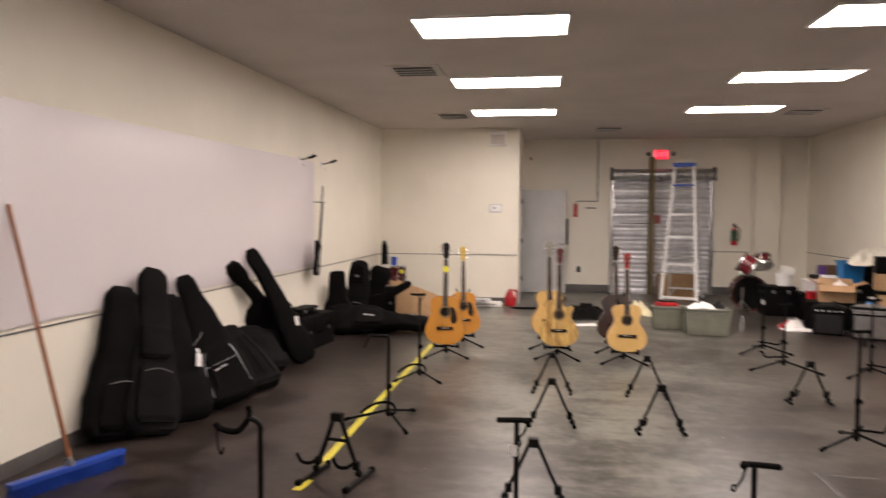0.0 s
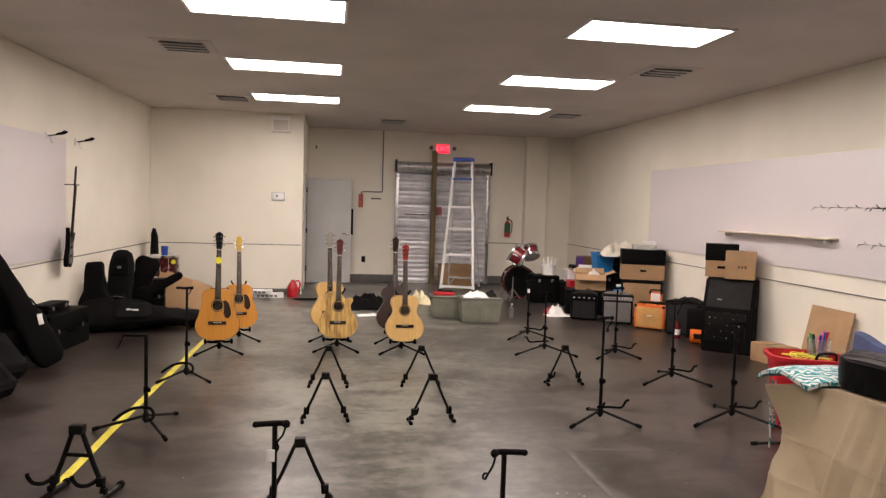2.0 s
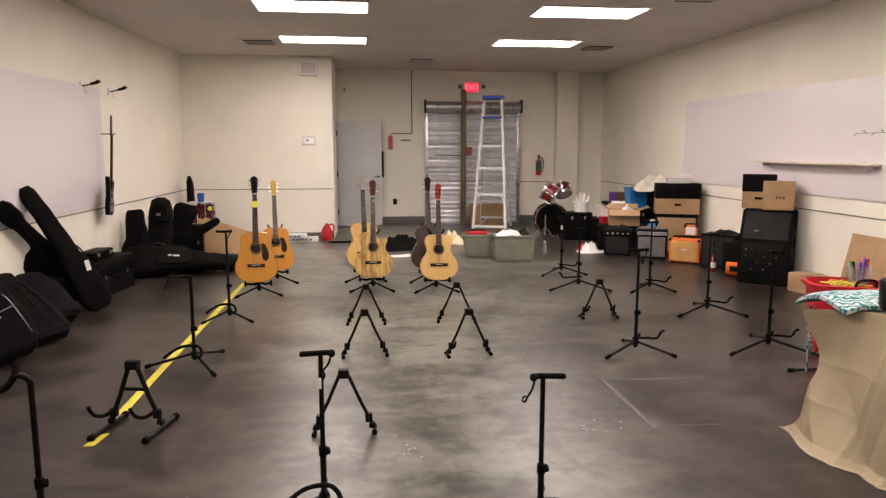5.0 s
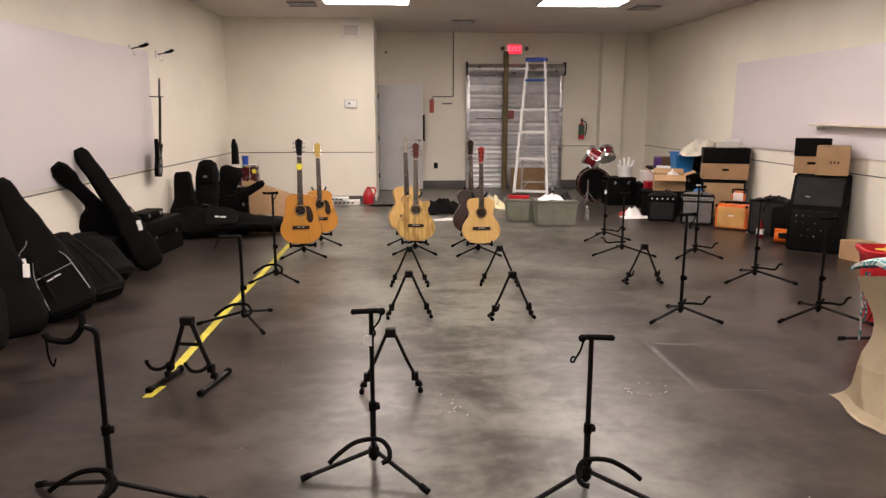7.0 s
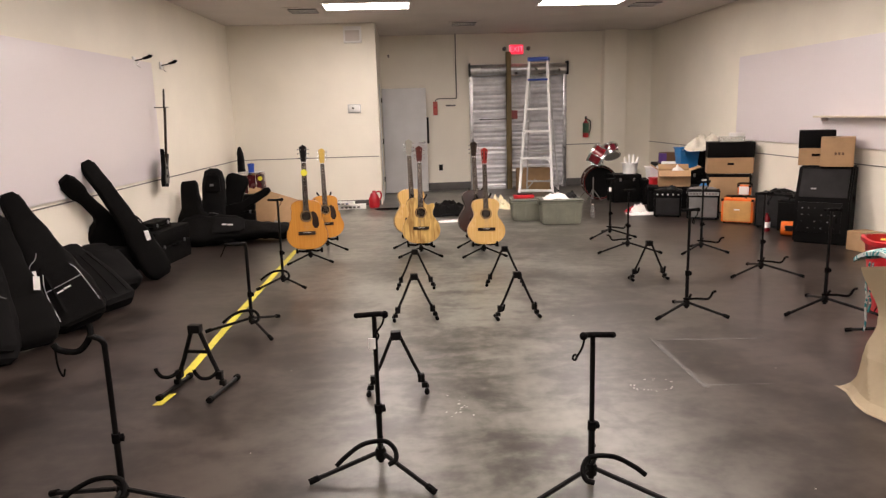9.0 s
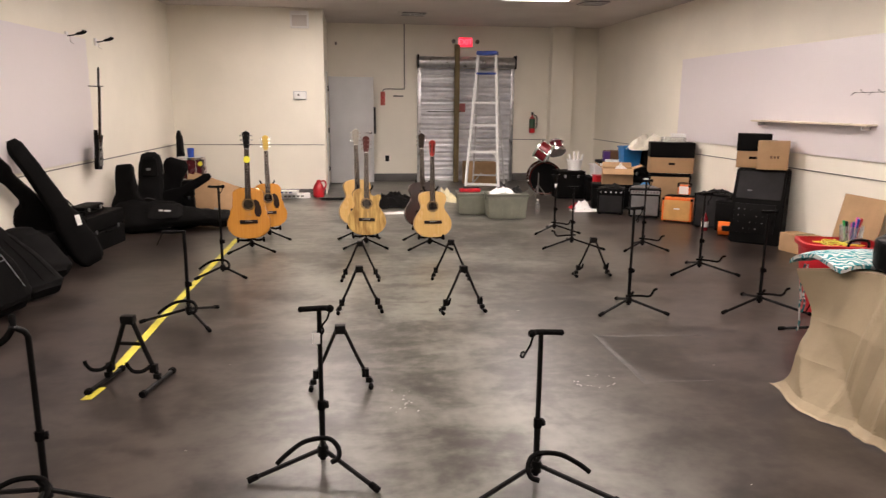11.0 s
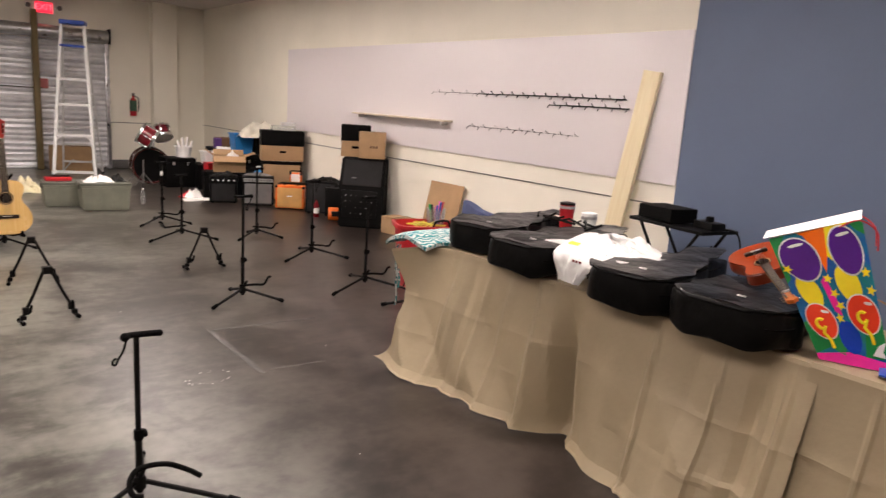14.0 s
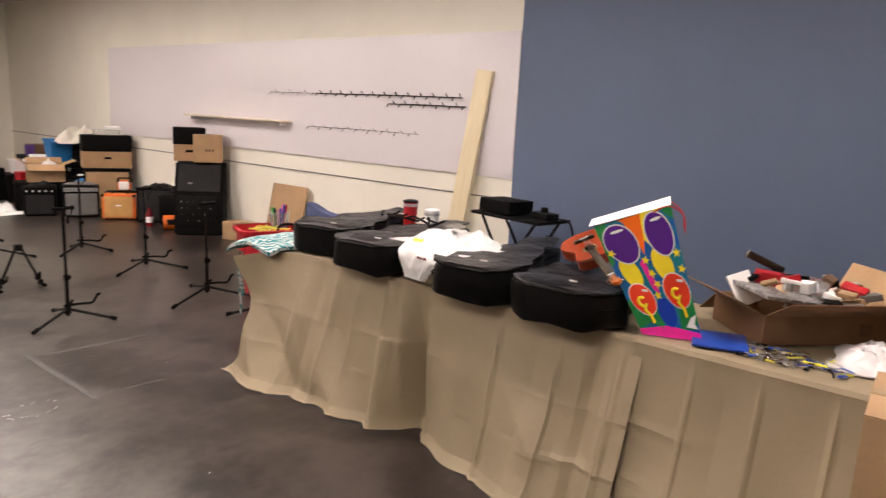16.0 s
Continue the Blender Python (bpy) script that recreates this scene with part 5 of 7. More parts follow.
part("body", lathe(B(), [(0.004, 0), (0.085, 0.0), (0.095, 0.03), (0.095, 0.15), (0.06, 0.23), (0.03, 0.26), (0.03, 0.29), (0.004, 0.29)], 20), M_RED, jug)
part("handle", tube(B(), curve([(0.03, 0, 0.26), (0.10, 0, 0.27), (0.125, 0, 0.2), (0.09, 0, 0.12)], 5), 0.014), M_RED, jug)
single("cable_coil", tube(B(), curve([(0.35 * math.cos(k * 1.7) * (0.5 + 0.04 * k), 0.12 * math.sin(k * 1.9), 0.008 + 0.003 * (k % 4)) for k in range(22)], 4), 0.005, 6), M_BLACK, "thin black cable lying loosely on the floor", "cable", pose(-0.25, 11.7, 0))
single("plastic_bag", crumpled((0.44, 0.46), 12.0, 0.22), mat("cream_plastic", (0.70, 0.64, 0.42), 0.5), "cream plastic bag lying on the floor", "bag", pose(1.42, 11.4, 0.001))
carton(pose(2.45, 13.9, 0, 0, 0, 8), 0.62, 0.30, 0.44, "brown carton standing behind the step ladder", mark=False)


def tote(m, w, d, h, label):
    t = thing("storage_tote", m, label, "storage box", "storage totes")
    bm = B()
    rings(bm, [[Vector((sx * w / 2 * k, sy * d / 2 * k, z)) for sx, sy in ((-1, -1), (1, -1), (1, 1), (-1, 1))] for k, z in ((0.90, 0), (0.97, h - 0.05))])
    bmesh.ops.bevel(bm, geom=bm.edges[:], offset=0.012, segments=2, affect="EDGES")
    part("tub", bm, M_TOTE, t)
    for k in range(4):
        part("rib", box(B(), -w * 0.33 + k * w * 0.22, -d / 2 * 0.965, h * 0.48, 0.02, 0.012, h * 0.7, pose(0, 0, 0, -2)), M_TOTE, t)
    part("rim", box(B(), 0, 0, h - 0.045, w, d, 0.03, bevel=0.008), M_TOTE, t)
    part("lid", box(B(), 0, 0, h - 0.015, w + 0.01, d + 0.01, 0.03, bevel=0.01), M_TOTELID, t)
    for sx in (-1, 1):
        part("latch", box(B(), sx * (w / 2 + 0.004), 0, h - 0.05, 0.018, 0.14, 0.07, bevel=0.005), M_TOTELID, t)
    return t


tote(pose(1.69, 10.1, 0, 0, 0, -3), 0.52, 0.42, 0.31, "olive grey lidded storage tote on the floor")
tote(pose(2.07, 9.68, 0, 0, 0, -3), 0.58, 0.42, 0.345, "larger olive grey lidded storage tote on the floor")
single("towel", crumpled((0.34, 0.26), 20.0, 0.12), M_PAPER, "white cloth bundled on a storage tote", "towel", pose(2.0, 9.66, 0.347))
single("cable_coil", crumpled((0.2, 0.2), 22.0, 0.10), M_BLACK, "black cable coil on a storage tote", "cable", pose(2.22, 9.70, 0.347))
rt = thing("tool_tray", pose(1.62, 10.1, 0.312), "red tool tray on a storage tote", "tray")
part("tray", box(B(), 0, 0, 0.025, 0.30, 0.14, 0.05, bevel=0.01), M_RED, rt)
part("grip", box(B(), 0.02, 0, 0.058, 0.22, 0.05, 0.014, bevel=0.005), M_BLACK, rt)


# ---------- amplifiers and boxes along the east wall ----------
def amp(m, w, d, h, cabinet, grille, label, panel=True, knobs=6, top_panel=False, panel_material=None, frame_in=0.03):
    t = thing("guitar_amplifier", m, label, "amplifier", "amplifiers")
    part("cabinet", box(B(), 0, 0, h / 2 + 0.008, w, d, h - 0.016, bevel=0.014), cabinet, t)
    ph = 0.07 if panel else 0.0
    part("grille", box(B(), 0, -d / 2 - 0.002, (h - ph) / 2 + 0.004, w - 2 * frame_in, 0.012, h - ph - 2 * frame_in, bevel=0.003), grille, t)
    if panel:
        cp = part("control_panel", box(B(), 0, -d / 2 + 0.012, h - 0.045, w - 0.03, 0.04, 0.05, pose(0, 0, 0)), panel_material or M_VINYL, t)
        for k in range(knobs):
            part("knob", lathe(B(), [(0.002, 0), (0.011, 0), (0.009, 0.014), (0.002, 0.015)], 10, pose(-w * 0.38 + w * 0.76 * k / max(1, knobs - 1), -d / 2 - 0.008, h - 0.045, 90, 0, 0)), M_LINE if panel_material else M_PAPER, cp)
    part("handle", tube(B(), curve([(-0.09, 0, h - 0.01), (-0.075, 0, h + 0.022), (0.075, 0, h + 0.022), (0.09, 0, h - 0.01)], 4), 0.009, 6), M_RUBBER, t)
    for sx in (-1, 1):
        for sy in (-1, 1):
            part("foot", lathe(B(), [(0.002, 0), (0.014, 0), (0.016, 0.012), (0.002, 0.012)], 8, pose(sx * (w / 2 - 0.04), sy * (d / 2 - 0.04), 0)), M_RUBBER, t)
            part("corner_cap", box(B(), sx * (w / 2 - 0.012), sy * (d / 2 - 0.012), h - 0.014, 0.034, 0.034, 0.034, bevel=0.008), M_BLACK, t)
    return t


amp(pose(3.70, 9.88, 0, 0, 0, -22), 0.38, 0.24, 0.375, M_VINYL, M_DGRILL, "black practice amplifier with a dark grille", knobs=5)
amp(pose(4.08, 9.55, 0, 0, 0, -22), 0.43, 0.24, 0.41, M_VINYL, M_GRILL, "black amplifier with a silver grille cloth", knobs=9, panel_material=M_STEEL)
oa = amp(pose(4.38, 9.10, 0, 0, 0, -36), 0.40, 0.22, 0.33, M_ORANGE, M_ORGRILL, "small orange guitar amplifier with a tan grille", panel=False, frame_in=0.028)
part("badge", box(B(), 0, -0.121, 0.19, 0.07, 0.004, 0.018, bevel=0.001), M_PAPER, oa)
amp(pose(4.57, 9.34, 0.33, 0, 0, -36), 0.17, 0.10, 0.15, M_ORANGE, M_PAPER, "tiny orange amplifier with a pale front", panel=False, frame_in=0.02)
hard_case(pose(4.56, 9.36, 0, 0, 0, -36), 0.45, 0.20, 0.325, "black equipment case behind the orange amplifier")
amp(pose(4.66, 8.62, 0, 0, 0, -50), 0.46, 0.30, 0.45, M_VINYL, M_DGRILL, "black bass amplifier beside the wall", panel=False)
amp(pose(4.68, 8.22, 0, 0, 0, -55), 0.36, 0.22, 0.40, M_VINYL, M_VINYL, "black amplifier head cabinet beside the wall", panel=False)
bt = thing("spray_bottle", pose(4.40, 8.38, 0), "red bottle with a white label on the floor", "bottle")
part("body", lathe(B(), [(0.003, 0), (0.04, 0), (0.042, 0.02), (0.042, 0.16), (0.02, 0.20), (0.018, 0.23), (0.003, 0.23)], 16), M_DRUM, bt)
part("wrap_label", lathe(B(), [(0.0425, 0.05), (0.0435, 0.05), (0.0435, 0.12), (0.0425, 0.12)], 16), M_PAPER, bt, "white label")
tl = thing("cable_reel", pose(4.50, 8.02, 0, 0, 0, -30), "orange and black cable reel lying on the floor", "cable reel")
part("drum", lathe(B(), [(0.01, -0.10), (0.085, -0.10), (0.085, 0.10), (0.01, 0.10)], 20, pose(0, 0, 0.09, 0, 90, 0)), M_ORANGE, tl)
part("rim", lathe(B(), [(0.02, 0.09), (0.09, 0.09), (0.09, 0.115), (0.02, 0.115)], 20, pose(0, 0, 0.09, 0, 90, 0)), M_BLACK, tl)
part("hub", box(B(), 0, -0.04, 0.10, 0.12, 0.09, 0.07, bevel=0.01), M_BLACK, tl)


def pa_speaker(m):
    t = thing("pa_speaker", m, "big black powered loudspeaker cabinet standing near the wall", "loudspeaker")
    w, h = 0.56, 0.86
    bm = B()
    prof = [(-0.20, 0.0), (0.24, 0.0), (0.24, h), (-0.02, h), (-0.20, h * 0.58)]
    rings(bm, [[Vector((x, y, z)) for y, z in prof] for x in (-w / 2, w / 2)])
    bmesh.ops.bevel(bm, geom=bm.edges[:], offset=0.018, segments=2, affect="EDGES")
    part("cabinet", bm, M_VINYL, t)
    part("sloped_baffle", box(B(), 0, 0, 0, w - 0.08, 0.01, 0.34, pose(0, -0.113, h * 0.79, -26.5)), M_DGRILL, t)
    pn = part("mixer_panel", box(B(), -0.02, -0.204, 0.30, w - 0.12, 0.012, 0.34, bevel=0.003), M_BLACK, t, "black panel with knobs and sockets")
    for r_ in range(4):
        for k in range(6):
            if (r_ * 5 + k * 3) % 4:
                part("knob", lathe(B(), [(0.001, 0), (0.007, 0), (0.006, 0.016), (0.001, 0.017)], 8, pose(-0.19 + 0.065 * k, -0.21, 0.18 + 0.075 * r_, 90, 0, 0)), (M_STEEL, M_LINE, M_BLACK)[(r_ * 2 + k) % 3], pn)
    part("brand_plate", box(B(), -0.10, -0.16, 0.62, 0.05, 0.004, 0.014, pose(0, 0, 0)), M_STEEL, t)
    for sx in (-1, 1):
        part("side_handle", box(B(), sx * w / 2, 0.03, 0.5, 0.012, 0.16, 0.07, bevel=0.005), M_RUBBER, t)
    return t


pa_speaker(pose(4.66, 7.62, 0, 0, 0, -40))
carton(pose(4.66, 7.86, 0.862, 0, 0, -30), 0.36, 0.26, 0.39, "brown box with a black lid on top of a loudspeaker", lid=0.20, group="lidded boxes")
carton(pose(4.74, 7.58, 0.862, 0, 0, -34), 0.33, 0.22, 0.32, "plain brown carton on top of a loudspeaker", mark=True)
# tall stack
amp(pose(4.63, 9.96, 0, 0, 0, -24), 0.60, 0.30, 0.57, M_VINYL, M_CARTON, "black speaker cabinet with a brown front under boxes", panel=False, frame_in=0.03)
carton(pose(4.62, 9.95, 0.60, 0, 0, -18), 0.62, 0.32, 0.44, "wide brown file box with a black lid on a cabinet", lid=0.22, group="lidded boxes")
pl = thing("plastic_box", pose(4.66, 9.95, 1.05, 0, 0, -18), "clear plastic boxes on a lidded carton", "plastic box")
part("lower_box", box(B(), -0.02, 0, 0.035, 0.34, 0.2, 0.07, bevel=0.01), M_GLASSY, pl)
part("upper_box", box(B(), 0.05, 0.02, 0.095, 0.2, 0.16, 0.05, bevel=0.008), M_PAPER, pl)


def bin_(m, r0, r1, h, material, label, square=True, name="plastic_bin"):
    t = thing(name, m, label, "bin", "plastic bins")
    k = 4 if square else 24
    bm = B()

    def ring(r, z):
        if square:
            return [Vector((sx * r, sy * r * 0.8, z)) for sx, sy in ((-1, -1), (1, -1), (1, 1), (-1, 1))]
        return [Vector((r * math.cos(2 * math.pi * i / 24), r * math.sin(2 * math.pi * i / 24), z)) for i in range(24)]
    rings(bm, [ring(r0, 0), ring(r1, h), ring(r1 - 0.006, h), ring(r0 - 0.006, 0.008)])
    part("tub", bm, material, t)
    bm = B()
    rings(bm, [ring(r1, h - 0.015), ring(r1 + 0.014, h - 0.015), ring(r1 + 0.014, h + 0.004), ring(r1, h + 0.004), ring(r1 - 0.004, h)], cap=False)
    part("rim", bm, material, t)
    return t


def shelf_crate(x, y, rz, w, d, h, label):
    t = thing("equipment_case", pose(x, y, 0, 0, 0, rz), label, "case", "black equipment cases")
    part("box_body", box(B(), 0, 0, h * 0.42, w, d, h * 0.84, bevel=0.012), M_VINYL, t)
    part("lid", box(B(), 0, 0, h * 0.92, w + 0.02, d + 0.02, h * 0.16, bevel=0.012), M_VINYL, t)
    for k in (-0.25, 0.25):
        part("clasp", box(B(), k * w, -d / 2 - 0.006, h * 0.82, 0.035, 0.012, 0.05, bevel=0.003), M_STEEL, t)
    return t


shelf_crate(3.62, 11.72, 0, 0.46, 0.40, 0.47, "black cube-shaped case standing on the floor")
shelf_crate(4.25, 11.35, -10, 0.85, 0.45, 0.40, "long black equipment case under plastic bins")
shelf_crate(4.00, 10.45, -15, 0.75, 0.36, 0.38, "low black equipment case under an open carton")
shelf_crate(4.60, 11.95, -5, 0.7, 0.5, 0.62, "tall black equipment case near the corner")
shelf_crate(4.62, 11.0, -5, 0.5, 0.36, 0.60, "black case supporting a blue bin")
bin_(pose(4.42, 11.02, 0.602), 0.13, 0.16, 0.32, M_SKYPL, "bright blue plastic bin on a black case")
bin_(pose(4.74, 10.95, 0.602), 0.12, 0.15, 0.27, M_NYLON2, "dark grey plastic bin on a black case")
single("pillow", crumpled((0.62, 0.42), 31.0, 0.34), mat("cream_cloth", (0.72, 0.68, 0.58), 0.8), "cream cloth bundle piled on plastic bins", "pillow", pose(4.60, 10.80, 0.88))
bin_(pose(3.72, 11.72, 0.472), 0.11, 0.13, 0.18, M_WHITE, "white plastic bucket on a black case", False)
bin_(pose(4.05, 11.35, 0.402), 0.13, 0.15, 0.20, M_WHITE, "white square tub with dark gear in it")
single("cable_coil", crumpled((0.24, 0.2), 41, 0.10), M_BLACK, "black cables in a white tub", "cable", pose(4.05, 11.35, 0.52))
gl = B()
for k in range(4):
    tube(gl, [(0.03 * k - 0.045, 0, 0), (0.05 * k - 0.075, 0.0, 0.16 - 0.03 * abs(k - 1.5))], 0.016, 8, 0.011)
single("work_glove", gl, M_PAPER, "white work glove standing in a bucket", "glove", pose(3.74, 11.70, 0.56) @ Matrix.Scale(1.6, 4))
single("purple_box", box(B(), 0, 0, 0.08, 0.11, 0.10, 0.16, bevel=0.004), mat("purple_card", (0.10, 0.04, 0.22), 0.5), "small purple carton on an equipment case", "box", pose(4.35, 11.9, 0.622))
carton(pose(4.55, 12.0, 0.622, 0, 0, 10), 0.34, 0.26, 0.16, "dark brown carton on an equipment case", material=M_CARTONIN)
single("white_panel", box(B(), 0, 0, 0.13, 0.62, 0.03, 0.26, bevel=0.004), M_WHITE, "white flat board lying among boxes", "board", pose(4.52, 11.52, 0.40, 0, 0, -30))
rb = thing("red_crate", pose(3.98, 11.05, 0), "red plastic crate behind amplifiers", "crate")
part("tub", box(B(), 0, 0, 0.22, 0.26, 0.2, 0.44, bevel=0.012), M_RED, rb)
part("rim", box(B(), 0, 0, 0.445, 0.28, 0.22, 0.02, bevel=0.006), M_RED, rb)
carton(pose(4.0, 10.45, 0.382, 0, 0, -18), 0.46, 0.34, 0.24, "open brown carton with its flaps spread", flaps=(35, 20, -30, 25))
single("paper_bundle", crumpled((0.22, 0.18), 44, 0.15), M_PAPER, "crumpled white paper in an open carton", "paper", pose(4.06, 10.47, 0.56))
bw = thing("water_jug", pose(4.28, 10.0, 0), "blue plastic water jug behind amplifiers", "jug")
part("body", lathe(B(), [(0.004, 0), (0.09, 0), (0.095, 0.03), (0.095, 0.36), (0.06, 0.43), (0.03, 0.45), (0.03, 0.48), (0.004, 0.48)], 18), M_SKYPL, bw)
part("cap", lathe(B(), [(0.004, 0.48), (0.035, 0.48), (0.035, 0.505), (0.004, 0.505)], 14), M_WHITE, bw)
single("cable_coil", crumpled((0.34, 0.16), 47, 0.07), M_BLACK, "black cables lying on an amplifier", "cable", pose(3.72, 9.88, 0.385, 0, 0, -22))
single("cable_coil", crumpled((0.36, 0.16), 48, 0.06), M_LINE, "grey cables lying on an amplifier", "cable", pose(4.08, 9.57, 0.42, 0, 0, -22))
single("cable_coil", crumpled((0.30, 0.2), 49, 0.07), M_BLACK, "black cables lying on a bass amplifier", "cable", pose(4.70, 8.62, 0.455, 0, 0, -50))
single("paper_sheet", crumpled((0.42, 0.26), 51, 0.03), M_PAPER, "white paper lying on the concrete floor", "paper", pose(3.42, 10.15, 0.001))
single("work_glove", crumpled((0.24, 0.18), 53, 0.16), M_PAPER, "white and red cloth lying on paper", "cloth", pose(3.42, 10.32, 0.012))
single("red_rag", crumpled((0.20, 0.14), 54, 0.10), M_RED, "red rag lying on the floor", "cloth", pose(3.35, 10.45, 0.001))
wb = thing("water_bottle", pose(2.62, 9.98, 0), "small clear water bottle on the floor", "bottle")
part("body", lathe(B(), [(0.003, 0), (0.03, 0), (0.032, 0.02), (0.03, 0.13), (0.014, 0.17), (0.014, 0.19), (0.003, 0.19)], 14), M_GLASSY, wb)
part("cap", lathe(B(), [(0.003, 0.19), (0.015, 0.19), (0.015, 0.205), (0.003, 0.205)], 12), M_WHITE, wb)


# drum kit
def kick_drum(m, r, d):
    t = thing("bass_drum", m, "wine red bass drum standing on its side", "drum", "drums")
    q = pose(0, 0, r + 0.03, 90, 0, 0)
    part("shell", lathe(B(), [(r * 0.975, -d / 2), (r, -d / 2), (r, d / 2), (r * 0.975, d / 2)], 36, q), M_DRUM, t)
    part("front_head", lathe(B(), [(0.002, d / 2 - 0.02), (r * 0.97, d / 2 - 0.02), (r * 0.97, d / 2 - 0.01), (0.002, d / 2 - 0.01)], 36, q), M_VINYL, t, "black drum head")
    for z in (-d / 2 - 0.015, d / 2 - 0.015):
        part("hoop", lathe(B(), [(r + 0.002, z), (r + 0.022, z), (r + 0.022, z + 0.035), (r + 0.002, z + 0.035)], 36, q), M_PICK, t)
    for k in range(8):
        a = 2 * math.pi * k / 8 + 0.2
        part("lug", box(B(), (r + 0.015) * math.cos(a), 0, r + 0.03 + (r + 0.015) * math.sin(a), 0.025, d * 0.5, 0.025, bevel=0.006), M_CHROME, t)
    for sx in (-1, 1):
        part("spur", tube(B(), [(sx * r * 0.8, -d * 0.2, r * 0.6), (sx * (r + 0.12), -d * 0.6, 0.005)], 0.010), M_LINE, t)
    return t


kick_drum(pose(3.30, 12.12, 0, 0, 0, -8), 0.275, 0.36)
def aimed(centre, way, h):
    """A pose whose local z runs along way, with a drum of height h centred on centre."""
    q = Vector(way).to_track_quat("Z", "Y").to_matrix().to_4x4()
    return Matrix.Translation(Vector(centre)) @ q @ Matrix.Translation((0, 0, -h / 2))


drum(aimed((3.20, 11.86, 0.79), (-0.80, 0.30, 0.50), 0.24), 0.165, 0.24, "wine red tom drum tilted on a bass drum")
drum(aimed((3.50, 12.12, 0.83), (-0.10, 0.55, 0.8), 0.2), 0.14, 0.2, "dark red tom drum tilted on a bass drum", shell=mat("deep_wine_wrap", (0.09, 0.006, 0.012), 0.2, coat=0.5, bump=0))
hw = thing("drum_hardware", pose(3.36, 12.1, 0.56), "chrome tom holder on a bass drum", "drum stand")
part("post", tube(B(), [(0, 0, 0), (0, 0, 0.28)], 0.014), M_CHROME, hw)
part("arm", tube(B(), [(0, 0, 0.24), (-0.10, -0.06, 0.27)], 0.010), M_CHROME, hw)
part("arm", tube(B(), [(0, 0, 0.24), (0.10, 0.05, 0.28)], 0.010), M_CHROME, hw)
pd = thing("hihat_stand", pose(3.10, 11.75, 0), "chrome drum pedal stand in front of the bass drum", "drum stand")
for k in range(3):
    part("leg", tube(B(), [(0, 0, 0.22), (0.16 * math.cos(k * 2.1), 0.16 * math.sin(k * 2.1), 0.008)], 0.007), M_LINE, pd)
part("post", tube(B(), [(0, 0, 0.05), (0, 0, 0.42)], 0.010), M_LINE, pd)

# ---------- east wall fittings ----------
sh = thing("wall_shelf", pose(EAST, 7.30, 1.40), "narrow pale wooden shelf on the marker board", "shelf")
part("board", box(B(), -0.085, 0, 0, 0.13, 2.0, 0.02, bevel=0.003), mat("pale_board", (0.66, 0.58, 0.45), 0.5), sh)
for k in (-0.9, 0.9):
    part("bracket", box(B(), -0.07, k, -0.03, 0.09, 0.02, 0.04, bevel=0.003), M_WHITE, sh)


def hook_rail(y0, y1, z, label, step=0.075, thin=False):
    t = thing("hook_rail", pose(EAST - 0.022, 0, z), label, "hook rail", "hook rails")
    r = 0.0018 if thin else 0.0055
    part("rail", tube(B(), [(-0.012, y0, 0.0), (-0.012, (y0 + y1) / 2, 0.004), (-0.012, y1, 0.0)], r, 6), M_BLACK, t)
    n = int(abs(y1 - y0) / step)
    for k in range(n + 1):
        y = y0 + (y1 - y0) * k / n
        up = 0.02 if k % 2 else -0.018
        part("prong", tube(B(), [(-0.012, y, 0), (-0.06, y - 0.02, 0.002), (-0.095, y - 0.03, up * 1.5)], 0.0026 if thin else 0.005, 5), M_BLACK, t)


hook_rail(6.63, 5.90, 1.715, "thin black wire hook rail on the marker board", 0.12, True)
hook_rail(5.84, 3.93, 1.715, "black hook rail with many prongs on the marker board")
hook_rail(4.80, 3.89, 1.637, "short black hook rail with prongs on the marker board")
hook_rail(5.97, 4.43, 1.369, "thin black hook rail on the marker board", 0.09, True)
pk_ = thing("timber_plank", leaning((4.84, 3.93, 0.0), (4.955, 3.68, 1.96)), "pale pine plank leaning upright on the wall", "plank")
part("board", box(B(), 0, 0, 0.985, 0.17, 0.04, 1.97, bevel=0.004), M_PINE, pk_)
single("cardboard_sheet", box(B(), 0, 0, 0.36, 0.60, 0.012, 0.72, bevel=0.002), M_CARTON, "brown cardboard sheet leaning on the wall", "cardboard", pose(4.80, 6.28, 0, 0, 0, -90) @ pose(0, 0, 0, -12, 0, 0))
carton(pose(4.80, 6.95, 0, 0, 0, -78), 0.44, 0.24, 0.20, "low brown carton on the floor by the wall")


# ---------- paper-covered tables and what lies on them ----------
def folding_table(y0, y1):
    t = thing("folding_table", pose(2.92, (y0 + y1) / 2, 0), "folding table hidden under brown paper", "table", "covered tables")
    part("tabletop", box(B(), 0, 0, 0.72, 0.72, y1 - y0, 0.04, bevel=0.008), M_WHITE, t)
    for sx in (-1, 1):
        for sy in (-1, 1):
            part("leg", tube(B(), [(sx * 0.28, sy * (y1 - y0) * 0.38, 0.70), (sx * 0.29, sy * (y1 - y0) * 0.42, 0.0)], 0.014), M_STEEL, t)
    return t


folding_table(1.30, 3.12)
folding_table(-0.56, 1.27)

HEM = [(-1.2, 2.36), (0.3, 2.36), (1.1, 2.34), (1.5, 2.30), (1.875, 2.38), (2.12, 2.46), (2.20, 2.54), (2.39, 2.41), (2.62, 2.385), (3.09, 2.305), (3.48, 2.305), (4, 2.3)]


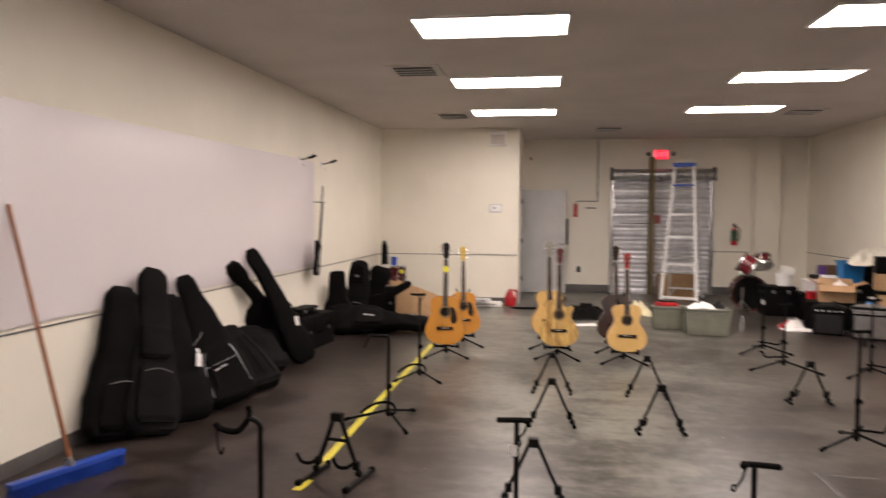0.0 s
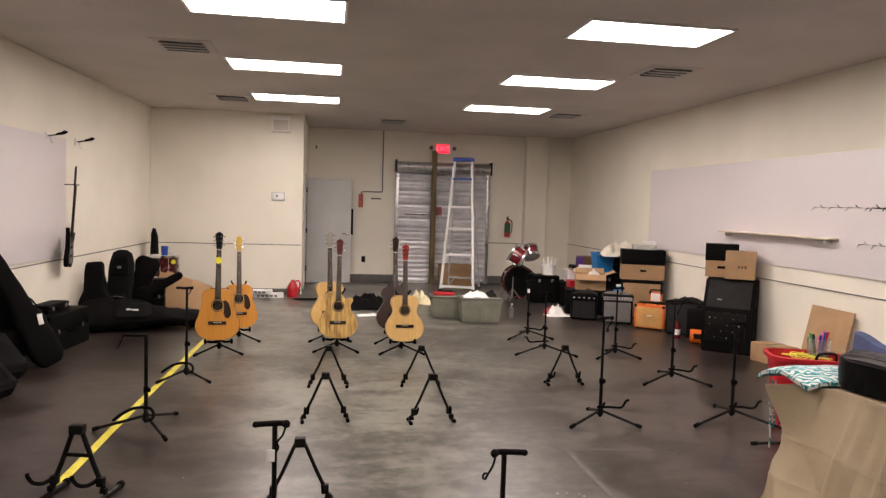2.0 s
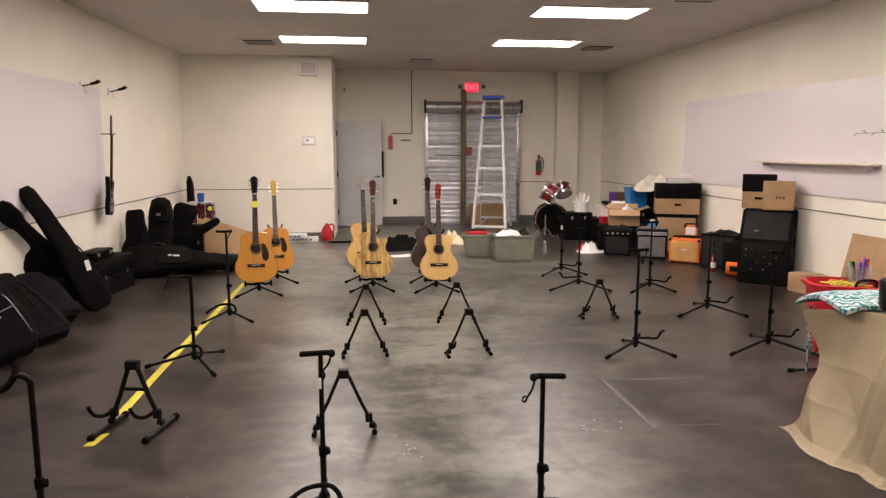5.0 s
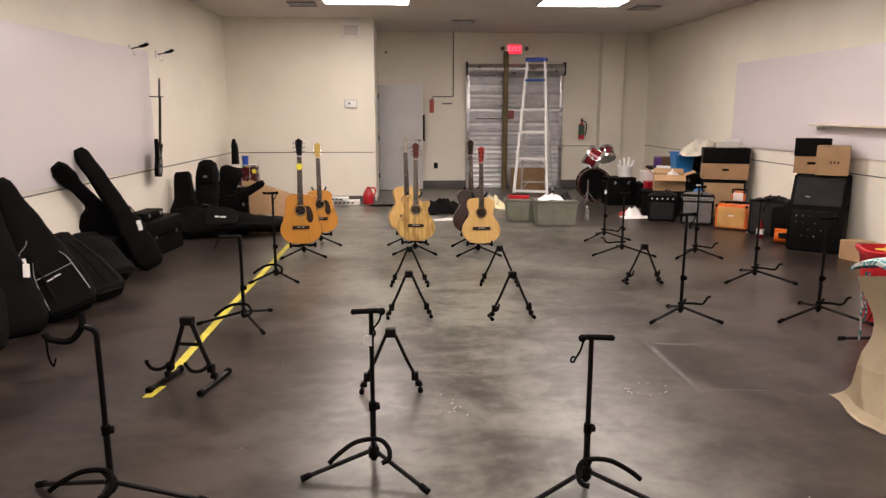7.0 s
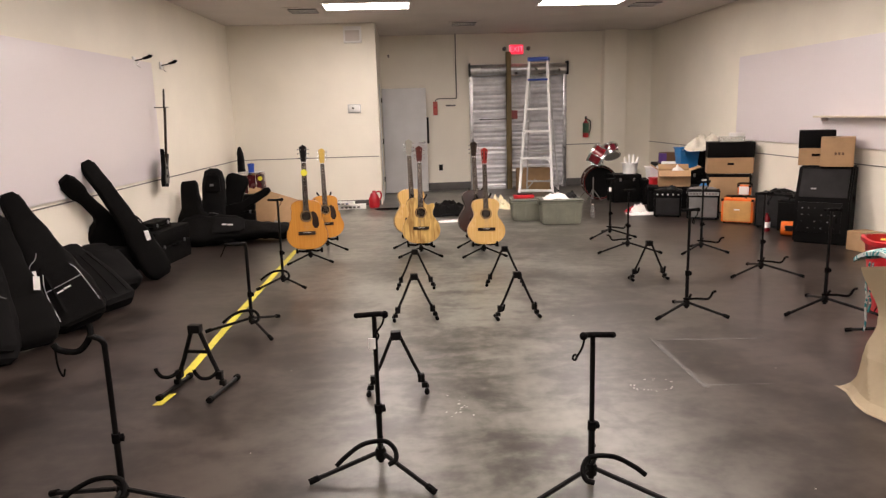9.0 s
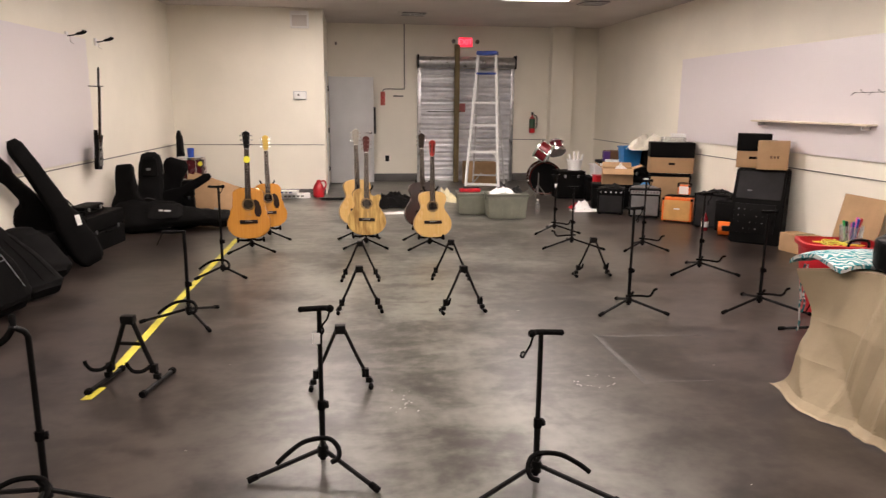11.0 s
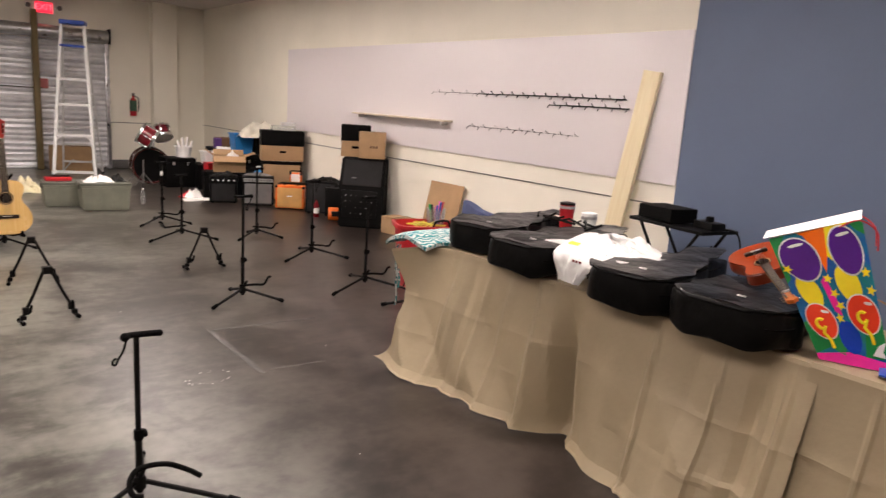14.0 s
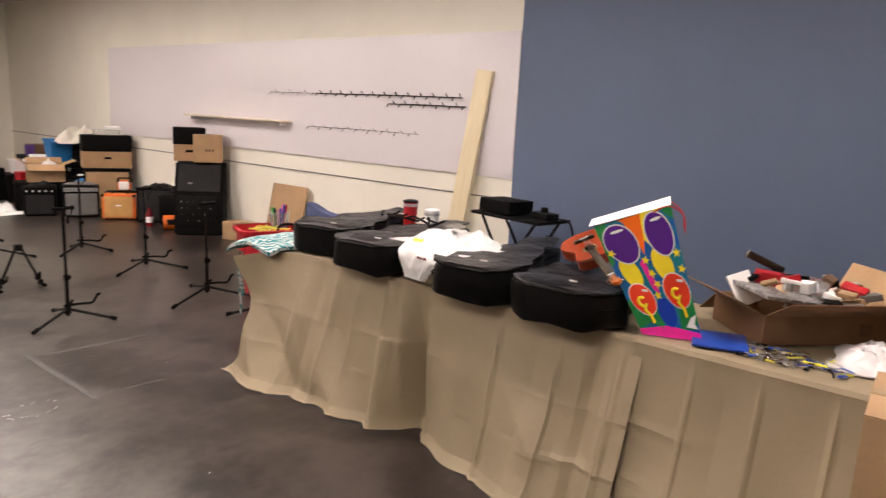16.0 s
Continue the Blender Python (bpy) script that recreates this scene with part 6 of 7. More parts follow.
def hem_x(y):
    for a, b in zip(HEM, HEM[1:]):
        if a[0] <= y <= b[0]:
            k = (y - a[0]) / (b[0] - a[0])
            return a[1] + (b[1] - a[1]) * k * k * (3 - 2 * k)
    return 2.35


def facet(a, b, seed):
    """Piecewise-flat relief, as in crumpled paper: values at the nodes of a grid, flat between them."""
    i, j = math.floor(a), math.floor(b)
    u, v = a - i, b - j

    def val(p, q):
        return noise.cell(Vector((p + 0.5 + seed * 13, q + 0.5, seed)))
    if u + v < 1:
        return val(i, j) + (val(i + 1, j) - val(i, j)) * u + (val(i, j + 1) - val(i, j)) * v
    return val(i + 1, j + 1) + (val(i, j + 1) - val(i + 1, j + 1)) * (1 - u) + (val(i + 1, j) - val(i + 1, j + 1)) * (1 - v)


def crease(y, at, width):
    return max(0.0, 1 - abs(y - at) / width)


def table_paper(y_left, y_right, seed, label, free_end=False, lift=0.0):
    """Brown paper over the top and down the front of a table, creased where it was folded."""
    bm = B()
    nu, nt_, nv = 170, 16, 44
    rows = []
    for i in range(nu + 1):
        u = i / nu
        row = []
        for j in range(nt_ + nv + 1):
            if j <= nt_:
                k = j / nt_
                y = y_left + (y_right - y_left) * u
                x = 3.30 - (3.30 - 2.545) * k
                over = max(0.0, (y - 3.12) / 0.35) if free_end else 0.0
                z = 0.744 + lift + 0.004 * noise.noise(Vector((x * 7, y * 7, seed))) - 0.045 * over ** 1.6
                p = Vector((x - 0.10 * over * k, y, z))
            else:
                v = (j - nt_) / nv
                yl = y_left
                if free_end:
                    k = min(1.0, v / 0.5)
                    yl = y_left - 0.15 * k * k * (3 - 2 * k) + 0.09 * max(0.0, (v - 0.82) / 0.18) ** 2
                y = yl + (y_right - yl) * u
                over = max(0.0, (y - 3.12) / 0.35) if free_end else 0.0
                xt = 2.545 - 0.10 * over
                zt = 0.744 + lift - 0.045 * over ** 1.6
                round_ = min(1.0, v / 0.04)
                x = xt + (hem_x(y) - xt) * (v ** 1.15) + (0.02 * math.sin(math.pi * v) if not free_end else 0.05 * math.sin(math.pi * v) * over)
                z = zt * (1 - v)
                # folds hanging from the edge
                q = noise.noise(Vector((y * 5.5 + seed, v * 0.8, seed)))
                x += 0.018 * q * min(1, v * 3)
                yy = y + 0.03 * noise.noise(Vector((y * 4, v * 4, seed)))
                vv = v + 0.03 * noise.noise(Vector((y * 4, v * 4, seed + 9)))
                low = 0.35 + 0.9 * v * v
                x += 0.042 * (facet(yy * 3.2 + vv * 0.6, vv * 2.0 + yy * 0.4, seed) - 0.5) * min(1, v * 2.2) * low
                x += 0.017 * (facet(yy * 7 - vv * 2, vv * 4.5 + yy * 1.5, seed + 2) - 0.5) * min(1, v * 1.8) * low
                # deep pleat and sharp panel folds
                x += 0.10 * crease(y, 2.25 - 0.10 * v, 0.09) * min(1, v * 2) - 0.03 * crease(y, 2.40 - 0.04 * v, 0.05)
                for at, w, h in ((1.72 - 0.03 * v, 0.02, -0.020), (1.52, 0.10, 0.016), (1.40, 0.016, -0.011), (0.86, 0.016, -0.012), (0.74, 0.11, 0.012), (0.62, 0.016, -0.012), (0.38, 0.016, -0.013), (0.26, 0.10, 0.012), (0.14, 0.016, -0.012), (2.62, 0.04, -0.016), (2.80, 0.03, -0.016), (2.93, 0.06, 0.02), (3.05, 0.03, -0.014), (1.24, 0.05, 0.026), (1.14, 0.02, -0.02)):
                    x += h * crease(y, at, w) * min(1, v * 4)
                # cross folds
                for at in (0.42, 0.70):
                    x -= 0.008 * max(0, 1 - abs(v - at - 0.03 * noise.noise(Vector((y * 3, at, seed)))) / 0.03) * (0.4 + noise.noise(Vector((y * 2, at * 9, 2))))
                if v > 0.93:
                    x -= (v - 0.93) * 0.5 * (0.6 + 0.6 * noise.noise(Vector((y * 4, 0, seed))))
                z = max(0.004 + 0.012 * (0.5 + noise.noise(Vector((y * 6, seed, 0)))), z)
                p = Vector((x - lift, y, z))
                p.x -= 0.004 * (1 - round_)
            row.append(bm.verts.new(p))
        rows.append(row)
    for a, b in zip(rows, rows[1:]):
        for j in range(len(a) - 1):
            bm.faces.new((a[j], a[j + 1], b[j + 1], b[j]))
    ob = single("paper_tablecloth", bm, M_KRAFT, label, "tablecloth", group="paper table covers")
    ob.data.set_sharp_from_angle(angle=radians(9))
    return ob


table_paper(3.60, 1.06, 1.7, "creased brown kraft paper draped over a table to the floor", True)
table_paper(1.10, -0.70, 4.1, "second sheet of creased brown kraft paper over a table", False, 0.006)

# soft cases on the table
LYING = [(0, 0.11, 0.08, 0), (0.012, 0.142, 0.09, 0), (0.04, 0.178, 0.09, 0), (0.085, 0.204, 0.09, 0), (0.14, 0.215, 0.09, 0), (0.24, 0.215, 0.088, 0), (0.38, 0.165, 0.084, 0), (0.5, 0.165, 0.08, 0), (0.6, 0.12, 0.075, 0), (0.7, 0.085, 0.06, 0), (0.95, 0.075, 0.05, 0), (1, 0.05, 0.02, 0)]


def table_bag(x, y, heading, label, length=1.02, scale=1.0, seed=0.0):
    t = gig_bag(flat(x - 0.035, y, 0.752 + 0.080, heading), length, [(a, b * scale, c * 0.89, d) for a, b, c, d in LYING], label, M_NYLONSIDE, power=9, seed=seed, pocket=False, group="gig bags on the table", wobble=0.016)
    part("top_panel", loft_bag(length * 0.985, [(a, b * scale * 0.975, 0.007, d) for a, b, c, d in LYING], 2.6, 22, seed + 40, 0.012), M_NYLONTOP, t, "shiny top panel with sheen painted in", m=pose(0, -0.079, 0.006))
    edge = []
    for i in range(33):
        u = 0.75 * (i / 32) ** 1.5
        for a, b in zip(LYING, LYING[1:]):
            if a[0] <= u <= b[0]:
                k = (u - a[0]) / (b[0] - a[0])
                k = k * k * (3 - 2 * k)
                edge.append(((a[1] + (b[1] - a[1]) * k) * scale * 0.95, -0.845 * (a[2] + (b[2] - a[2]) * k), u * length))
                break
    part("edge_piping", tube(B(), [(-x, y, z) for x, y, z in reversed(edge)] + [(x, y, z - 0.004) for x, y, z in edge], 0.0045, 6), M_RUBBER, t)
    part("zip_pull", box(B(), 0.04, -0.092, 0.12, 0.035, 0.006, 0.012, bevel=0.002), M_PAPER, t, "pale zip pull")
    return t


table_bag(2.60, 3.04, 14, "black nylon gig bag lying on brown paper", seed=21)
table_bag(2.47, 2.57, 6, "black nylon gig bag lying at the table edge", 1.02, 1.10, seed=22)
table_bag(2.46, 1.88, 8, "black nylon gig bag with a white label on the table", 1.0, 1.04, seed=23)
table_bag(2.44, 1.42, 2, "black nylon gig bag with a shiny top on the table", 0.9, 1.12, seed=24)

# teal cloth
tc_ = B()
rows = []
for i in range(26):
    row = []
    for j in range(30):
        x = 2.40 + 0.55 * j / 29
        y = 3.24 + 0.42 * i / 25
        over = max(0, (y - 3.45) / 0.2)
        z = 0.768 + 0.035 * math.sin(3.1 * i / 25) + 0.012 * noise.noise(Vector((x * 9, y * 9, 3))) - 0.04 * over ** 2 - (0.02 * (1 - j / 4) if j < 4 else 0)
        row.append(tc_.verts.new((x, y, z)))
    rows.append(row)
for a, b in zip(rows, rows[1:]):
    for j in range(29):
        tc_.faces.new((a[j], a[j + 1], b[j + 1], b[j]))
ex = bmesh.ops.extrude_face_region(tc_, geom=tc_.faces[:])
for v in [g for g in ex["geom"] if isinstance(g, bmesh.types.BMVert)]:
    v.co.z -= 0.022


def teal_print():
    m = mat("teal_print_cloth", (0.02, 0.22, 0.24), 0.85, vary=0.05, bump=0.3, fine=150)
    nt = m.node_tree
    n, l = nt.nodes, nt.links
    tcn = n.new("ShaderNodeTexCoord")
    w = n.new("ShaderNodeTexWave")
    w.wave_type, w.rings_direction = "RINGS", "Z"
    w.inputs["Scale"].default_value, w.inputs["Distortion"].default_value, w.inputs["Detail Scale"].default_value = 9.5, 9.0, 2.6
    w.inputs["Detail"].default_value = 0.3
    r = n.new("ShaderNodeValToRGB")
    r.color_ramp.elements[0].position, r.color_ramp.elements[1].position = 0.50, 0.56
    r.color_ramp.elements[0].color, r.color_ramp.elements[1].color = (0.02, 0.20, 0.22, 1), (0.50, 0.54, 0.52, 1)
    l.new(tcn.outputs["Object"], w.inputs[0])
    l.new(w.outputs["Fac"], r.inputs[0])
    l.new(r.outputs[0], n["Principled BSDF"].inputs["Base Color"])
    return m


M_TEAL = teal_print()
single("printed_cloth", tc_, M_TEAL, "folded teal cloth with a white pattern on the table corner", "cloth")
fr2 = B()
for y, low in ((3.60, 0.30), (3.57, 0.42)):
    tube(fr2, curve([(2.45 + 0.01 * noise.noise(Vector((k * 0.9, y * 9, 0))), y + 0.02 * noise.noise(Vector((k * 0.7, y * 9, 4))), 0.70 + (low - 0.70) * k / 8) for k in range(9)], 3), 0.0055, 6)
single("hanging_cloth", fr2, M_TEAL, "frayed teal cords hanging off the cloth", "cloth")

# white carrier bag between the cases
M_FILM = mat("white_bag_film", (0.74, 0.73, 0.72), 0.35, vary=0.03, fine=30, bump=0.3)
cbag = thing("carrier_bag", pose(2.82, 2.24, 0.908, 0, 0, -8), "crumpled white plastic carrier bag spread over gig bags", "plastic bag")
part("spread_sheet", crumpled((0.42, 0.56), 61.0, 0.085, n=64), M_FILM, cbag)
hang_ = B()
hrows = []
for i in range(25):
    v = i / 24
    row = []
    for j in range(29):
        u = j / 28
        wide_ = 0.17 - 0.10 * v * v
        y = (u - 0.5) * 2 * wide_ + 0.02 * v
        fold = 0.018 * noise.noise(Vector((u * 7, v * 2.2, 3))) + 0.012 * abs(noise.noise(Vector((u * 12 + v * 3, v * 5, 7))))
        row.append(hang_.verts.new((-0.24 - 0.09 * math.sin(min(1, v * 1.6) * 1.57) + fold, y - 0.09, 0.03 - 0.14 * v * v - 0.02 * v - 0.012 * v * noise.noise(Vector((u * 5, 2, 9))))))
    hrows.append(row)
for a, b in zip(hrows, hrows[1:]):
    for j in range(28):
        hang_.faces.new((a[j], a[j + 1], b[j + 1], b[j]))
part("hanging_corner", hang_, M_FILM, cbag)
for dy, w_ in ((-0.10, 0.014), (-0.122, 0.012), (-0.145, 0.016)):
    part("printed_bar", box(B(), -0.335, dy, -0.016, 0.003, w_, 0.012, bevel=0.001), M_DRUM, cbag, "short dark red printed bar")
part("yellow_slip", box(B(), 0, 0, 0, 0.025, 0.06, 0.003, pose(-0.20, 0.06, 0.03, 0, -25, 10)), M_YELLOWP, cbag, "small yellow paper slip")
part("dark_slip", box(B(), 0, 0, 0, 0.07, 0.10, 0.003, pose(-0.02, -0.02, 0.10, 0, -6, 25)), M_LINE, cbag, "small dark printed slip")

# tumblers
def tumbler(x, y, material, label, h=0.2, lid=M_BLACK):
    t = thing("tumbler", pose(x, y, 0.752), label, "cup", "drink tumblers")
    part("body", lathe(B(), [(0.003, 0.0), (0.032, 0.0), (0.045, h * 0.9), (0.046, h), (0.003, h)], 20), material, t)
    part("lid", lathe(B(), [(0.003, h), (0.047, h), (0.047, h + 0.012), (0.02, h + 0.018), (0.003, h + 0.018)], 20), lid, t)
    part("rim_band", lathe(B(), [(0.046, h - 0.022), (0.0475, h - 0.022), (0.0475, h - 0.006), (0.046, h - 0.006)], 20), M_STEEL, t)
    return t


tumbler(3.22, 2.92, M_RED, "red insulated tumbler with a dark lid", 0.27)
wt = tumbler(3.24, 2.76, M_WHITE, "white paper cup with red lettering marks", 0.23, M_WHITE)
for i in range(5):
    part("red_mark", box(B(), -0.047, 0.0, 0.06 + 0.026 * i, 0.004, 0.018, 0.016), M_RED, wt)
for k in range(7):
    cl = thing("string_winder", pose(3.12 + 0.02 * (k % 3), 2.62 + 0.075 * k, 0.916 + 0.004 * (k % 2), 0, 0, 37 * k), "small black clamp lying on a gig bag", "clamp", "black clamps")
    part("jaw", tube(B(), [(-0.07, 0, 0.008), (0.03, 0, 0.022), (0.08, 0.01, 0.03)], 0.007, 6), M_BLACK, cl)
    part("jaw", tube(B(), [(-0.04, 0.01, 0.04), (0.02, 0, 0.02)], 0.006, 6), M_BLACK, cl)


# gift bag
def gift_bag():
    t = thing("gift_bag", pose(2.70, 1.02, 0.753, 0, 0, -67), "tall shiny gift bag printed with bright balloons", "gift bag")
    w, d, h = 0.25, 0.13, 0.47

    def P(u, v, dep=0.0):
        """A point of the front: u across, v up, dep outwards."""
        lean_ = -0.20 * v
        wide = w * (0.90 + 0.22 * v)
        crease_ = 0.0015 * math.sin(9 * v + 3 * u)
        return Vector((wide * (u - 0.5) + lean_, -d / 2 - dep - crease_ + 0.03 * v, v * h * (0.86 + 0.24 * u)))

    def wallsheet(pts, n=10):
        bm = B()
        rings(bm, [[a.lerp(b, i / n) for i in range(n + 1)] for a, b in pts], cap=False, closed=False)
        return bm
    back = Vector((0, d, 0.0))
    vs = [k / 8 for k in range(9)]
    part("front_panel", rings(B(), [[P(k / 10, v) for k in range(11)] for v in vs], cap=False, closed=False), mat("printed_blue_foil", (0.015, 0.08, 0.48), 0.2, tint=(0.02, 0.26, 0.18), scale=9), t)
    part("gusset", wallsheet([(P(0, v) + back, P(0, v)) for v in vs]), mat("printed_green_foil", (0.02, 0.28, 0.10), 0.2, tint=(0.03, 0.10, 0.40), scale=14), t)
    part("gusset", wallsheet([(P(1, v), P(1, v) + back) for v in vs]), mat("printed_pink_foil", (0.60, 0.02, 0.25), 0.2, tint=(0.75, 0.45, 0.02), scale=12), t)
    part("back_panel", wallsheet([(P(0, v) + back, P(1, v) + back) for v in vs]), M_PAPER, t)
    part("bottom_panel", wallsheet([(P(0, 0), P(1, 0)), (P(0, 0) + back, P(1, 0) + back)]), M_RED, t)
    part("top_cuff", wallsheet([(P(0, 1.0) + Vector((-0.02, -0.01, 0.0)), P(1, 1.0)), (P(0, 1) + back + Vector((-0.02, 0, 0.012)), P(1, 1) + back + Vector((0, 0, 0.02)))]), M_PAPER, t, "white inner cuff")

    def patch(nm, pts, material, dep):
        bm = B()
        c = [bm.verts.new(P(u, v, dep)) for u, v in pts]
        c2 = [bm.verts.new(P(u, v, dep - 0.002)) for u, v in pts]
        bm.faces.new(c)
        for i in range(len(c)):
            j = (i + 1) % len(c)
            bm.faces.new((c[i], c2[i], c2[j], c[j]))
        part(nm, bm, material, t)

    def ell(cu, cv, ru, rv, n=22, tilt=0.0):
        return [(cu + ru * math.cos(a) - tilt * rv * math.sin(a), cv + rv * math.sin(a)) for a in [2 * math.pi * k / n for k in range(n)]]
    foil = {n_: mat("foil_" + n_, c, 0.18, vary=0.06) for n_, c in (("purple", (0.09, 0.015, 0.24)), ("yellow", (0.92, 0.76, 0.03)), ("red", (0.85, 0.06, 0.025)), ("orange", (0.90, 0.16, 0.01)), ("pink", (0.88, 0.03, 0.38)), ("green", (0.02, 0.25, 0.07)), ("white", (0.8, 0.8, 0.8)), ("blue", (0.01, 0.05, 0.45)))}
    patch("pink_field", [(0, 0.0), (0.5, 0.0), (1, 0.0), (1, 0.06), (0.5, 0.10), (0, 0.05)], foil["pink"], 0.003)
    patch("green_field", [(0, 0.62), (0.07, 0.66), (0.05, 0.86), (0.16, 1.0), (0, 1.0)], foil["green"], 0.003)
    patch("orange_field", [(0.30, 1.0), (0.36, 0.97), (0.46, 0.80), (0.50, 0.68), (0.56, 0.80), (0.60, 1.0)], foil["orange"], 0.003)
    patch("yellow_field", [(0.60, 1.0), (0.555, 0.80), (0.60, 0.76), (0.68, 0.90), (0.84, 1.0)], foil["yellow"], 0.0032)
    patch("green_field", [(0.84, 1.0), (0.92, 0.94), (1, 0.90), (1, 1.0)], foil["green"], 0.003)
    patch("pink_field", [(0.40, 0.62), (0.46, 0.66), (0.52, 0.50), (0.54, 0.36), (0.46, 0.40)], foil["pink"], 0.003)
    patch("green_field", [(0, 0.05), (0.25, 0.12), (0.42, 0.07), (0.50, 0.16), (0.36, 0.30), (0.12, 0.34), (0, 0.30)], foil["green"], 0.0025)
    patch("green_field", [(0.70, 0.08), (0.94, 0.08), (1, 0.14), (1, 0.36), (0.80, 0.34)], foil["green"], 0.0025)
    patch("blue_balloon", ell(0.56, 0.21, 0.14, 0.12), foil["blue"], 0.004)
    # reflection on the shiny bag, painted as a white patch
    patch("glint", [(0.80, 0.10), (0.90, 0.17), (1.0, 0.20), (0.94, 0.13), (0.98, 0.09)], foil["white"], 0.005)
    # each pair: a purple balloon above, a yellow one under it, a red one with a curled streamer below
    for cu, cv, ru, rv, yu, yv, bu, bv in ((0.25, 0.80, 0.21, 0.165, 0.23, 0.55, 0.25, 0.32), (0.77, 0.82, 0.165, 0.165, 0.71, 0.59, 0.80, 0.38)):
        patch("yellow_balloon", ell(yu, yv, 0.135, 0.135, tilt=0.25), foil["yellow"], 0.0035)
        patch("balloon_outline", ell(cu, cv, ru + 0.015, rv + 0.012, tilt=0.15), foil["white"], 0.0045)
        patch("balloon", ell(cu, cv, ru, rv, tilt=0.15), foil["purple"], 0.006)
        patch("shine", ell(cu, cv + rv * 0.68, ru * 0.42, 0.012, tilt=-2.0), foil["white"], 0.0075)
        patch("balloon_outline", ell(bu, bv, 0.195, 0.142, tilt=0.1), foil["white"], 0.0045)
        patch("balloon", ell(bu, bv, 0.182, 0.132, tilt=0.1), foil["red"], 0.006)
        patch("shine", ell(bu + 0.08, bv + 0.075, 0.045, 0.012, tilt=1.5), foil["white"], 0.0075)
        ring_pts = ell(bu - 0.02, bv - 0.02, 0.055, 0.038)
        part("streamer", tube(B(), [P(u, v, 0.008) for u, v in ring_pts[3:] + [(bu - 0.02, bv - 0.09), (bu + 0.04, bv - 0.14), (bu + 0.05, bv - 0.20)]], 0.006, 5), foil["yellow"], t)
    for k, (su, sv) in enumerate(((0.49, 0.64), (0.52, 0.53), (0.55, 0.44), (0.50, 0.35), (0.93, 0.66), (0.95, 0.54), (0.07, 0.74))):
        patch("star", [(su + (0.06 if i % 2 == 0 else 0.026) * math.cos(i * math.pi / 5 + k), sv + (0.038 if i % 2 == 0 else 0.017) * math.sin(i * math.pi / 5 + k)) for i in range(10)], foil["yellow"], 0.0078)
    for sgn, base in ((0, Vector((0, 0, 0))), (1, back)):
        part("cord_handle", tube(B(), curve([P(0.72, 0.97) + base, P(0.86, 1.0) + base + Vector((0.03, 0.02 * (2 * sgn - 1), 0.012)), P(0.99, 0.95) + base + Vector((0.045, 0, -0.01)), P(1.0, 0.80) + base + Vector((0.03, 0, 0))], 5), 0.003, 5), M_RED, t)
    return t


gift_bag()
way = (Vector((2.58, 1.213, 0.905)) - Vector((2.86, 1.50, 0.985))).normalized()
out_ = Vector((-0.45, 0.15, 0.88))
out_ = (out_ - way * out_.dot(way)).normalized()
UKE = Matrix.Translation(Vector((2.555, 1.19, 0.915)) - way * 0.57) @ Matrix(((-out_).cross(way), -out_, way)).transposed().to_4x4()
guitar(UKE, mat("orange_ukulele_top", (0.26, 0.038, 0.010), 0.25, coat=0.5), mat("ukulele_side", (0.22, 0.03, 0.008), 0.3), mat("orange_headstock", (0.50, 0.13, 0.02), 0.3), "small orange-brown ukulele propped on a gig bag", 0.55, plate=False, name="ukulele", category="ukulele", group="small guitars")

# open carton and loose things
M_TRAY = mat("speckled_grey_plastic", (0.30, 0.29, 0.28), 0.45, vary=0.45, scale=60, fine=140, bump=0.4)
CART = pose(3.13, 0.655, 0.756, 0, 0, -42)
ob_ = carton(CART, 0.56, 0.36, 0.12, "open brown carton full of packaging on the table", flaps=(26, 62, 30, -40), material=mat("brown_carton_board", (0.19, 0.10, 0.047), 0.75, vary=0.12, scale=4, bump=0.15))
# standing right flap: paler copy of the board, light on its inner face painted in
for o in ob_.children:
    if o.name.startswith("flap") and o.location.x > 0.2:
        o.data.materials[0] = M_CARTON
part("shipping_label", box(B(), 0.16, -0.1815, 0.062, 0.05, 0.003, 0.05), M_CARTONIN, ob_)
part("torn_tape", box(B(), 0, 0, 0, 0.10, 0.05, 0.003, pose(0.06, -0.232, 0.166, 28, 3, 8)), M_GLASSY, ob_, "torn clear tape")
